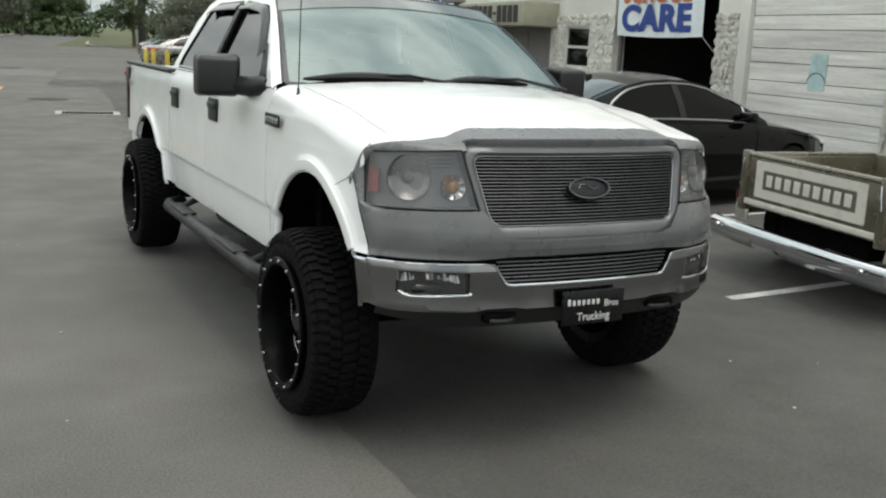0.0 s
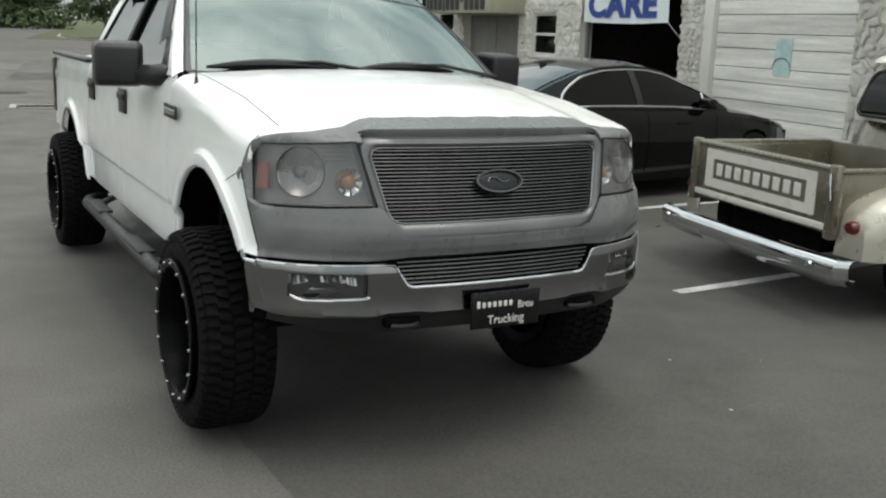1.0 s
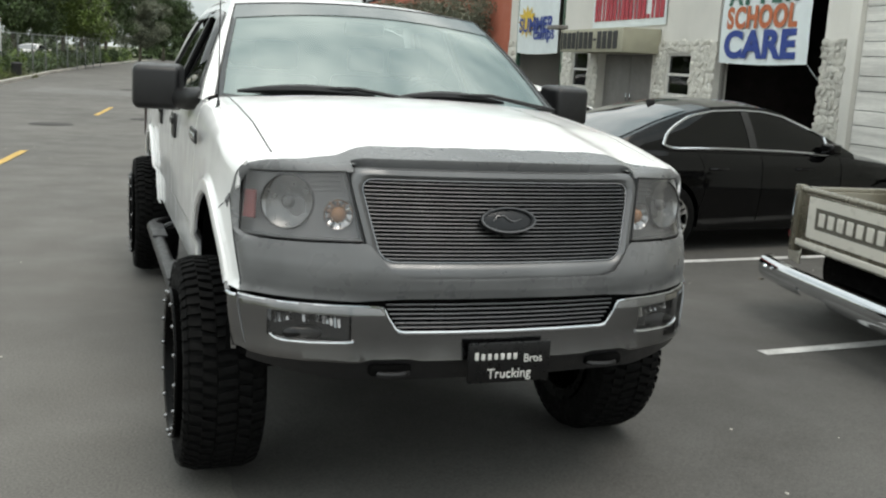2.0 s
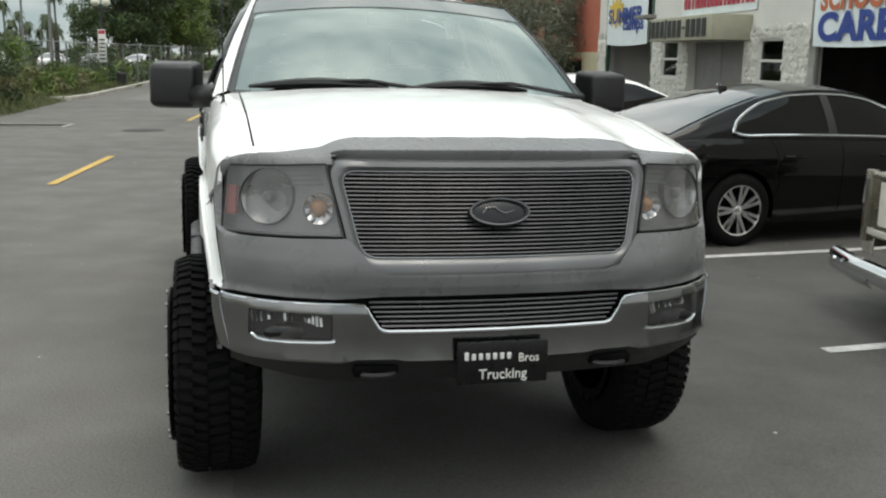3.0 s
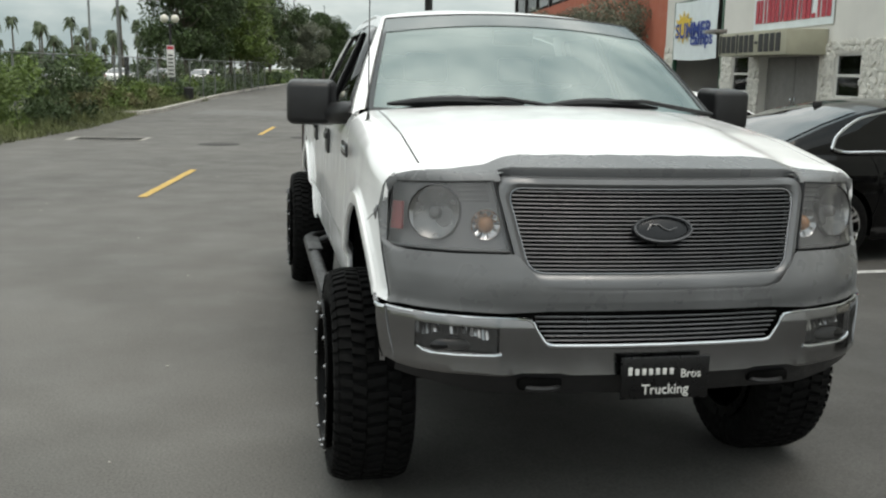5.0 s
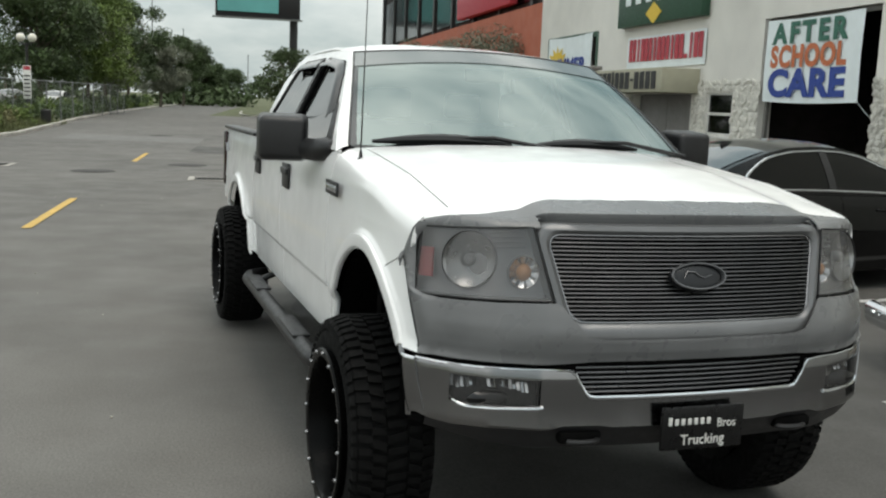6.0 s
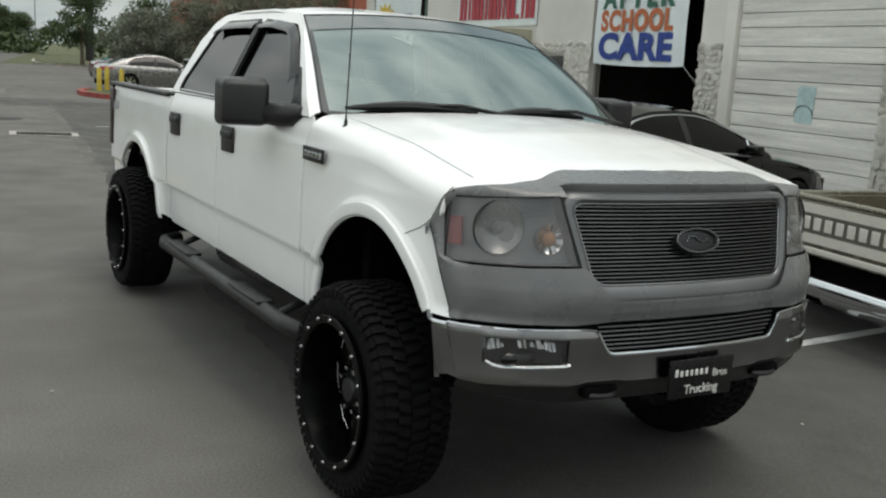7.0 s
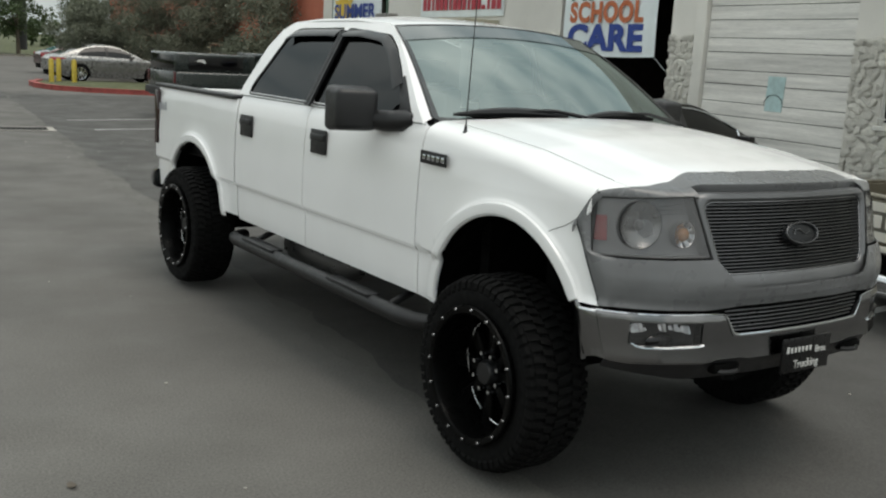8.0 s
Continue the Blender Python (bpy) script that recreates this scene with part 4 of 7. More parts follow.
# fender badge, its letters kept as shapes
for side in (-1, 1):
    bm = B()
    box(bm, (side * 0.966 - 0.006, 0.448, 1.232), (side * 0.966 + 0.006, 0.648, 1.290), 0.005)
    fb = part("fender_badge", bm, BLACK, TRUCK, "black fender badge with bright raised shapes")
    for i in range(5):
        bm = B()
        box(bm, (side * 0.973 - 0.003, 0.625 - i * 0.036 - 0.024, 1.249), (side * 0.973 + 0.003, 0.625 - i * 0.036, 1.275), 0.002)
        part("raised_bar", bm, CHROME, fb)
    # door handles
    for y in (1.655, 2.615):
        bm = B()
        box(bm, (side * 0.957 - 0.006, y - 0.088, 1.155), (side * 0.957 + 0.008, y + 0.088, 1.285), 0.012)
        dh = part("door_handle", bm, BLACK, TRUCK, "black door handle")
        bm = B()
        box(bm, (side * 0.968 - 0.006, y - 0.080, 1.226), (side * 0.972 + 0.012, y + 0.080, 1.262), 0.010)
        part("grip", bm, BLACK, dh)
    # side mirror
    bm = B()
    box(bm, (-0.122, -0.10, -0.115), (0.122, 0.08, 0.112), 0.034, seg=4)
    for v in bm.verts:
        if v.co.y < 0:
            v.co.x *= 0.90
            v.co.z *= 0.90
    mir = part("side_mirror", bm, BLACK, TRUCK, "large black towing-style side mirror", m=pose(side * 1.058 if side < 0 else 1.145, 1.17, 1.448, 0, 0, side * 10), smooth=60)
    bm = B()
    sheet(bm, lambda s, t: (lerp(-0.10, 0.10, s), 0.077, lerp(-0.07, 0.07, t)), 4, 4)
    part("mirror_glass", bm, CHROME, mir)
    bm = B()
    tube(bm, [(side * 1.03 if side < 0 else 1.08, 1.18, 1.405), (side * 0.975, 1.12, 1.40), (side * 0.925, 1.02, 1.40), (side * 0.895, 0.93, 1.41), (side * 0.875, 0.87, 1.42)], [0.045, 0.05, 0.055, 0.055, 0.03], 10)
    part("mirror_arm", bm, BLACK, mir, m=mir.matrix_basis.inverted())
    # step bar
    bm = B()
    tube(bm, [(side * 0.86, 0.52, 0.475), (side * 0.97, 0.62, 0.475), (side * 1.0, 0.72, 0.48), (side * 1.0, 1.6, 0.48), (side * 1.0, 2.62, 0.475), (side * 0.97, 2.72, 0.47), (side * 0.86, 2.82, 0.465)], 0.042, 12)
    step = part("step_bar", bm, BLACK, TRUCK, "black tubular running board")
    for y0 in (0.95, 2.05):
        bm = B()
        box(bm, (side * 0.99 - 0.05, y0, 0.510), (side * 0.99 + 0.04, y0 + 0.42, 0.525), 0.005)
        part("step_pad", bm, BLACK, step)
    for y0 in (0.85, 2.45):
        bm = B()
        tube(bm, [(side * 0.98, y0, 0.485), (side * 0.75, y0, 0.58)], 0.02, 8)
        part("step_bracket", bm, BLACK, step)
    # tail lamp
    bm = B()
    box(bm, (side * 0.945 - 0.02, 4.25, 0.93), (side * 0.945 + 0.012, 4.335, 1.345), 0.012)
    part("tail_lamp", bm, material("smoked_tail_lamp", (0.03, 0.012, 0.012), 0.15), TRUCK, "smoked dark tail lamp")

# faded sticker on the bed side and a scratch on the front flare
bm = B()
for k in range(4):
    box(bm, (-0.9535, 4.235 - 0.045 * k, 1.20), (-0.9505, 4.26 - 0.045 * k, 1.25 + 0.012 * (k % 2)), 0.001, seg=1)
part("bed_sticker", bm, material("faded_grey_sticker", (0.42, 0.43, 0.45), 0.5, vary=0.2, scale=30), TRUCK, "faded grey sticker")
bm = B()
tube(bm, [(-body_x(y, z) - 0.001, y, z) for y, z in ((-0.372, 1.14), (-0.33, 1.112), (-0.27, 1.085), (-0.20, 1.045), (-0.17, 1.03))], 0.0014, 5)
part("scratch", bm, BLACK, TRUCK)
# bed floor, tailgate, rear bumper, underside
bm = B()
box(bm, (-0.86, 2.86, 0.90), (0.86, 4.33, 0.94))
box(bm, (-0.86, 2.86, 0.90), (-0.83, 4.33, 1.36))
box(bm, (0.83, 2.86, 0.90), (0.86, 4.33, 1.36))
box(bm, (-0.86, 2.845, 0.70), (0.86, 2.885, 1.36))
part("bed_tub", bm, BLACK, TRUCK)
bm = B()
box(bm, (-0.80, 4.32, 0.72), (0.80, 4.38, 1.36), 0.012)
part("tailgate", bm, WHITE, TRUCK)
bm = B()
tube(bm, [(-0.92, 4.30, 0.645), (-0.89, 4.42, 0.645), (-0.6, 4.50, 0.645), (0.6, 4.50, 0.645), (0.89, 4.42, 0.645), (0.92, 4.30, 0.645)], 0.080, 12)
part("rear_bumper", bm, CHROME, TRUCK)
# rails, axles and trays, near-black in place of underside shade
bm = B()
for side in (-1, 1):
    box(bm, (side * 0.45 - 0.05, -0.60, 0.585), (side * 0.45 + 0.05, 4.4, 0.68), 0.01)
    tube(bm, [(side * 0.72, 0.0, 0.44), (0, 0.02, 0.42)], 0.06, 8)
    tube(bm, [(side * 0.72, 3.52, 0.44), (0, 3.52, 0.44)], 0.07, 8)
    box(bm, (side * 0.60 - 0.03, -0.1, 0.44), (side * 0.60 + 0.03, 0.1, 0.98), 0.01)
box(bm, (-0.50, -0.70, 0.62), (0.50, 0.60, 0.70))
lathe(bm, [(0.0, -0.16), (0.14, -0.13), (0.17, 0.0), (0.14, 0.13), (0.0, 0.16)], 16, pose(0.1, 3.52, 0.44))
# unseen flat pan, added to keep light off the ground below
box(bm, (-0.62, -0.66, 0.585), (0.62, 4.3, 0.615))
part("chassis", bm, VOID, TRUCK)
# unseen near-black shell, added so the panel gaps read dark
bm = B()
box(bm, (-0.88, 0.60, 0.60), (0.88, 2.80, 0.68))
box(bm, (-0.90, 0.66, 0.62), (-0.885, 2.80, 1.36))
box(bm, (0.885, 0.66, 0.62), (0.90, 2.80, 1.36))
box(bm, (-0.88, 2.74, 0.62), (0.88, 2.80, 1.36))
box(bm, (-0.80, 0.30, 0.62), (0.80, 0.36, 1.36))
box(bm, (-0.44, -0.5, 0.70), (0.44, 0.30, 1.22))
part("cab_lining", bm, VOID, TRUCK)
# cabin
bm = B()
sheet(bm, lambda s, t: (lerp(-0.82, 0.82, s), lerp(0.62, 1.05, t), 1.41 + 0.02 * math.sin(math.pi * t) - 0.05 * t), 10, 6)
dash = part("dashboard", thicken(bm, 0.06), INTERIOR, TRUCK)
bm = B()
tube(bm, [(0.38 + 0.19 * math.cos(a), 1.12 + 0.07 * math.sin(a), 1.36 + 0.17 * math.sin(a)) for a in [math.tau * i / 24 for i in range(25)]], 0.016, 8, caps=False)
box(bm, (0.36, 1.09, 1.2), (0.40, 1.13, 1.52), 0.01)
part("steering_wheel", bm, INTERIOR, TRUCK)
for x in (-0.40, 0.40):
    for y in (1.55, 2.45):
        bm = B()
        box(bm, (x - 0.25, y - 0.45, 0.95), (x + 0.25, y + 0.05, 1.10), 0.05)
        box(bm, (x - 0.25, y - 0.02, 0.98), (x + 0.25, y + 0.12, 1.52), 0.05)
        box(bm, (x - 0.13, y + 0.02, 1.54), (x + 0.13, y + 0.11, 1.70), 0.035)
        part("cab_seat", bm, INTERIOR, TRUCK)
bm = B()
box(bm, (-0.11, 1.24, 1.74), (0.11, 1.27, 1.81), 0.012)
part("rear_view_mirror", bm, BLACK, TRUCK)

# exhaust, plus unseen gearbox, tank, spare wheel added to block light under the floor
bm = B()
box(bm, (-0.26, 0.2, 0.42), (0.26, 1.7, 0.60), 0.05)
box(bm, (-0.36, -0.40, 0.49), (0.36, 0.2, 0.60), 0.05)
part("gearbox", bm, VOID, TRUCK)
bm = B()
box(bm, (0.22, 1.5, 0.36), (0.72, 2.8, 0.60), 0.05)
part("fuel_tank", bm, BLACK, TRUCK)
bm = B()
tube(bm, [(-0.55, 1.75, 0.46), (-0.56, 1.85, 0.46), (-0.58, 2.55, 0.45), (-0.58, 2.65, 0.45)], [0.05, 0.115, 0.115, 0.05], 14)
part("silencer", bm, SATIN, TRUCK, "dull grey exhaust silencer")
bm = B()
lathe(bm, [(0.12, -0.10), (0.30, -0.11), (0.36, -0.06), (0.36, 0.06), (0.30, 0.11), (0.12, 0.10)], 28, pose(0, 4.02, 0.46, 0, 90))
part("spare_wheel", bm, RUBBER, TRUCK)
# the cab and bed are drawn out to their full length and sit a little lower towards the tail
for ob in TRUCK.children_recursive:
    if ob.type == "MESH" and ob.name.split(".")[0] not in ("side_mirror", "mirror_glass", "mirror_arm"):
        for v in ob.data.vertices:
            y = v.co.y
            v.co.x *= 0.977 * (1 + 0.032 * max(0.0, min(1.0, (0.86 - v.co.z) / 0.05)) * max(0.0, min(1.0, (-0.40 - y) / 0.10)))
            v.co.y = nose(y)
            if y > 0.0:
                z = v.co.z
                v.co.z += 0.012 * min(1.0, y / 0.6) * max(0.0, min(1.0, (z - 1.15) / 0.22)) - 0.002 * y
                v.co.y = y * 1.06
                if z > 1.40:
                    v.co.z += (z - 1.40) * 0.02
                    v.co.y -= max(0.0, z - 1.45) * 0.12 * max(0.0, 1 - max(0.0, y - 1.2) / 0.8)

# wheels
WHEEL_R = 0.425


def wheel(parent, m):
    """A black deep-dish alloy on a mud-terrain tyre; its outer face looks to -x."""
    bm = B()
    lathe(bm, [(0.285, -0.155), (0.30, -0.162), (0.34, -0.168), (0.380, -0.163), (0.402, -0.142), (0.409, -0.10), (0.411, 0.0), (0.409, 0.10), (0.402, 0.142), (0.380, 0.163), (0.34, 0.168), (0.285, 0.155)], 64)
    carcass, bm = bm, B()
    rng = random.Random(4)
    n = 58
    for i in range(n):
        a0 = math.tau * i / n
        for row, (x0, x1, da) in enumerate(((-0.160, -0.105, 0.0), (-0.098, -0.045, 0.5), (-0.038, 0.038, 0.0), (0.045, 0.098, 0.5), (0.105, 0.160, 0.0))):
            a = a0 + da * math.tau / n
            w = math.tau / n * (0.60 if row in (0, 4) else 0.66) * (1.0 if i % 2 else 0.86)
            skew = (0.008, 0.018, -0.018, 0.018, -0.008)[row] * (1.0 if i % 2 else 0.4)
            ring = []
            for r in (0.400, 0.4255):
                k = 1.0 if r < 0.41 else 0.93
                for xx, sgn in ((x0, -1), (x1, 1)):
                    for e in (-0.5, 0.5):
                        ang = a + e * w * k + sgn * skew
                        rr = r - (0.016 if (row == 0 and sgn < 0) or (row == 4 and sgn > 0) else 0)
                        ring.append(bm.verts.new((xx * k if row in (0, 4) else xx, rr * math.cos(ang), rr * math.sin(ang))))
            v = ring
            for f in ((4, 5, 7, 6), (0, 4, 6, 2), (1, 3, 7, 5), (0, 1, 5, 4), (2, 6, 7, 3)):
                bm.faces.new([v[q] for q in f])
        # side lugs on the shoulder
        bmv = []
        for xx, r in ((-0.164, 0.360), (-0.171, 0.372), (-0.168, 0.397), (-0.154, 0.409)):
            bmv.append([bm.verts.new((xx, r * math.cos(a0 + e), r * math.sin(a0 + e))) for e in (-0.032 if i % 2 else -0.044, 0.032 if i % 2 else 0.044)])
        for p, q in zip(bmv, bmv[1:]):
            bm.faces.new((p[0], p[1], q[1], q[0]))
    for v in list(carcass.verts) + list(bm.verts):
        v.co.x *= 0.91
    w = thing("wheel", "", "")
    w.parent, w.matrix_basis = parent, m
    for key in list(w.keys()):
        del w[key]
    tyre = part("tyre", carcass, RUBBER, w, "chunky black mud-terrain tyre")
    tagged(part("tread", bm, RUBBER, w, smooth=30), kind="stuff")
    bm = B()
    lathe(bm, [(0.292, -0.145), (0.300, -0.170), (0.296, -0.178), (0.284, -0.178), (0.268, -0.173), (0.262, -0.160), (0.245, -0.03), (0.24, 0.15), (0.288, 0.16)], 64)
    for i in range(8):
        bm2 = B()
        box(bm2, (-0.055, 0.055, -0.022), (-0.025, 0.25, 0.022), 0.006)
        for v in bm2.verts:
            v.co.z *= 1 + 0.9 * (v.co.y - 0.1) / 0.2
        bmesh.ops.transform(bm2, matrix=pose(0, 0, 0, 45 * i), verts=bm2.verts)
        tmp = bpy.data.meshes.new("tmp")
        bm2.to_mesh(tmp)
        bm2.free()
        bm.from_mesh(tmp)
        bpy.data.meshes.remove(tmp)
    lathe(bm, [(0.0, -0.03), (0.10, -0.03), (0.12, -0.02), (0.20, 0.0), (0.245, 0.0)], 40)
    rim = part("rim", bm, RIMBLACK, w, "gloss black deep-dish alloy rim")
    bm = B()
    lathe(bm, [(0.0, -0.095), (0.045, -0.093), (0.055, -0.08), (0.058, -0.03)], 24)
    part("hub_cap", bm, BLACK, rim)
    for i in range(16):
        bm = B()
        lathe(bm, [(0.0, -0.010), (0.006, -0.009), (0.0085, -0.004), (0.009, 0.002)], 10, pose(-0.177, 0.285 * math.cos(math.tau * i / 16), 0.285 * math.sin(math.tau * i / 16)))
        part("rivet", bm, BUMPER, rim)
    for i in range(8):
        bm = B()
        lathe(bm, [(0.0, -0.085), (0.009, -0.085), (0.012, -0.03)], 8, pose(0, 0.085 * math.cos(math.tau * (i + 0.5) / 8), 0.085 * math.sin(math.tau * (i + 0.5) / 8)))
        part("lug_nut", bm, CHROME, rim)
    # chrome tubes that stand in for bright glints on the spoke ends
    for arc in (((0.16, 0.065), (0.15, 0.01), (0.137, -0.04)), ((0.11, -0.10), (0.075, -0.145), (0.03, -0.175)), ((-0.03, -0.20), (-0.07, -0.207), (-0.105, -0.205)), ((0.01, 0.22), (-0.008, 0.19), (-0.02, 0.16)), ((0.13, 0.13), (0.115, 0.165), (0.08, 0.20))):
        bm = B()
        tube(bm, [(-0.062, a, b) for a, b in arc], [0.002, 0.004, 0.002], 6)
        part("milled_arc", bm, CHROME, rim)
    return w


W0 = wheel(TRUCK, pose(-0.906, 0.02, WHEEL_R - 0.016))
for x, y, turn in ((0.850, 0.13, 180), (-0.910, 3.715, 0), (0.905, 3.715, 180)):
    copy_thing(W0, pose(x, y, WHEEL_R - 0.016, 17 if y > 1 else 60, 0, turn))
# ---- the building ----
STUCCO = material("cream_stucco", (0.72, 0.70, 0.65), 0.92, vary=0.06, scale=1.2, fine=0.06, bump=0.004, bump_scale=90, stain=0.10)
STONE = material("pale_fieldstone", (0.66, 0.64, 0.58), 0.94, vary=0.16, scale=9, fine=0.12, fine_scale=60, bump=0.016, bump_scale=28, random_value=0.14)
MORTAR = material("grey_mortar", (0.60, 0.58, 0.53), 0.95, vary=0.15, scale=6, bump=0.006, bump_scale=40)
DOORPAINT = material("dirty_white_door_paint", (0.74, 0.725, 0.685), 0.7, vary=0.16, scale=2.2, fine=0.12, fine_scale=30, bump=0.003, bump_scale=20, stain=0.24, stretch=(1, 0.30, 7))
FRAMEWHITE = material("white_window_frame", (0.62, 0.61, 0.57), 0.6, vary=0.08, scale=8)
# near-black puts the rooms' shade into the colour; also the dark upper storey
DARKROOM = material("unlit_room_and_dark_storey", (0.012, 0.008, 0.007), 0.9, vary=0.3, scale=1.5)
CANOPY = material("olive_canopy_cloth", (0.37, 0.355, 0.27), 0.85, vary=0.08, scale=3, bump=0.002, bump_scale=200)
BANNERCLOTH = material("pale_vinyl_banner", (0.74, 0.80, 0.81), 0.55, vary=0.05, scale=3)
REDPAINT = material("red_banner_print", (0.42, 0.04, 0.06), 0.6, vary=0.1, scale=8)
BLUEPAINT = material("blue_letter_print", (0.018, 0.05, 0.26), 0.6, vary=0.08, scale=12)
ORANGEPAINT = material("orange_letter_print", (0.50, 0.14, 0.055), 0.6, vary=0.08, scale=12)
GREENPAINT = material("green_letter_print", (0.03, 0.13, 0.09), 0.6, vary=0.08, scale=12)
YELLOWPAINT = material("yellow_print", (0.70, 0.48, 0.05), 0.6, vary=0.08, scale=12)
SIGNGREEN = material("dark_green_sign", (0.02, 0.07, 0.04), 0.5, vary=0.1, scale=6)
CYANPAINT = material("pale_cyan_notice", (0.44, 0.60, 0.60), 0.6, vary=0.1, scale=10, stain=0.15)
PANE = glass("window_pane", (0.10, 0.11, 0.11), 0.03, 1.5)
DOORGREY = material("grey_steel_door", (0.20, 0.19, 0.18), 0.6, vary=0.08, scale=4)
FX = 8.80
FACING = Matrix(((0, 0, -1, 0), (-1, 0, 0, 0), (0, 1, 0, 0), (0, 0, 0, 1)))
FACADE = pose(0, 0, -0.02, 0, 0, -6.2)  # x towards the wall, y along it


def on_wall(u, z, out=0.0):
    """The pose, in the street's axes, of something on the front wall that looks at the road."""
    return Matrix.Translation((FX - out, u, z)) @ FACING


wall = thing("wall_front", "cream stucco front wall of a low building with open bays", "wall", FACADE, kind="structure")
GARAGE, BAY, BAY_FAR, ENTRY = (6.38, 9.48, 0.0, 3.42), (10.38, 13.90, 0.0, 3.52), (22.75, 27.20, 0.0, 3.84), (16.80, 20.05, 0.0, 2.07)
WINDOWS = [(14.93, 16.05, 1.19, 2.10), (20.76, 21.94, 1.18, 2.13), (4.25, 5.80, 1.12, 1.98)]
STONE_TOP = 2.32
bm = B()
loops = [[(-6, 0), (28.05, 0), (28.05, 6.9), (-6, 6.9)]]
for a, b, z0, z1 in [GARAGE, BAY, BAY_FAR, ENTRY] + WINDOWS:
    loops.append([(a, max(z0, 0.01)), (b, max(z0, 0.01)), (b, z1), (a, z1)])
plate_poly(bm, loops, lambda u, z: Vector((FX, u, z)), 0.0)
bmesh.ops.recalc_face_normals(bm, faces=bm.faces)
if sum(f.normal.x for f in bm.faces) > 0:
    bmesh.ops.reverse_faces(bm, faces=bm.faces)
bm.normal_update()
rims = [(e.verts[0], e.verts[1]) for e in bm.edges if len(e.link_faces) == 1]
back = {v: bm.verts.new((FX + 0.28, v.co.y, v.co.z)) for v in bm.verts[:]}
for f in bm.faces[:]:
    bm.faces.new([back[v] for v in reversed(f.verts)])
for v, w in rims:
    bm.faces.new((v, w, back[w], back[v]))
part("stucco", bm, STUCCO, wall, smooth=20)


def closing(name, lo, hi, label, mat):
    bm = B()
    box(bm, lo, hi)
    solid(name, bm, mat, label, "wall", FACADE, "structure")


# unseen back wall, partitions and roof, added to keep the bays dark
closing("wall_back", (17.0, -6, 0), (17.3, 28.05, 6.5), "unseen near-black back wall that keeps the bays dark", DARKROOM)
closing("wall_end_near", (FX + 0.285, -6, 0), (17.0, -5.7, 6.5), "plain end wall of the building", STUCCO)
closing("wall_end_far", (FX + 0.285, 27.75, 0), (17.0, 28.05, 6.5), "cream end wall of the building", STUCCO)
closing("roof_slab", (FX + 0.285, -6, 6.5), (17.3, 28.05, 6.75), "flat roof of the building", STUCCO)
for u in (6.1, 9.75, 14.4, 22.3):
    closing("wall_inside", (FX + 0.285, u, 0), (17.0, u + 0.2, 6.5), "unseen near-black partition that keeps the bays dark", DARKROOM)

# garage door of horizontal panels
door = thing("door_garage", "closed dirty white sectional garage door in horizontal panels", "garage door", FACADE, kind="structure")
edges_z = [0.02, 0.20, 0.50]
while edges_z[-1] < 3.42:
    edges_z.append(min(3.42, edges_z[-1] + (0.23 if len(edges_z) % 2 else 0.295)))
for z0, z1 in zip(edges_z, edges_z[1:]):
    bm = B()
    box(bm, (FX + 0.05, 6.39, z0 + 0.005), (FX + 0.09, 9.47, z1 - 0.006), 0.006, seg=1)
    part("door_panel", bm, DOORPAINT, door)
bm = B()
box(bm, (FX + 0.095, 6.38, 0), (FX + 0.11, 9.48, 3.42))
part("door_backing", bm, VOID, door)
bm = B()
plate_poly(bm, [rounded([(-0.19, -0.275), (0.17, -0.275), (0.19, 0.275), (-0.17, 0.275)], 0.02)], lambda a, b: Vector((a, b, 0)), 0.006)
notice = solid("notice", bm, CYANPAINT, "pale cyan notice stuck on the garage door", "notice", FACADE @ on_wall(7.81, 1.44, -0.044))
bm = B()
tube(bm, [(FX + 0.03, 7.82 - 0.19 * math.cos(a), 1.28 + 0.15 * math.sin(a)) for a in [math.pi * (0.02 + 0.96 * i / 12) for i in range(13)]], 0.006, 6)
solid("door_handle_loop", bm, BLACK, "thin black rope handle looped across the notice", "handle", FACADE)
bm = B()
box(bm, (FX - 0.03, 9.48, 0.0), (FX - 0.002, 9.74, 3.9), 0.006)
part("jamb", bm, STUCCO, wall)

# stone cladding, each stone a piece
ROCKS = []
for k in range(9):
    rng = random.Random(50 + k)
    bm = B()
    for _ in range(17):
        d = Vector((rng.gauss(0, 1), rng.gauss(0, 1), rng.gauss(0, 1))).normalized()
        big = (abs(d.x) ** 5 + abs(d.y) ** 5 + abs(d.z) ** 5) ** -0.2
        bm.verts.new(d * big * rng.uniform(0.46, 0.54))
    hull = bmesh.ops.convex_hull(bm, input=bm.verts[:])
    bmesh.ops.delete(bm, geom=list({g for g in hull["geom_interior"] + hull["geom_unused"] if isinstance(g, bmesh.types.BMVert)}), context="VERTS")
    me = finish(bm, "stone", STONE, 42)
    ROCKS.append(me)


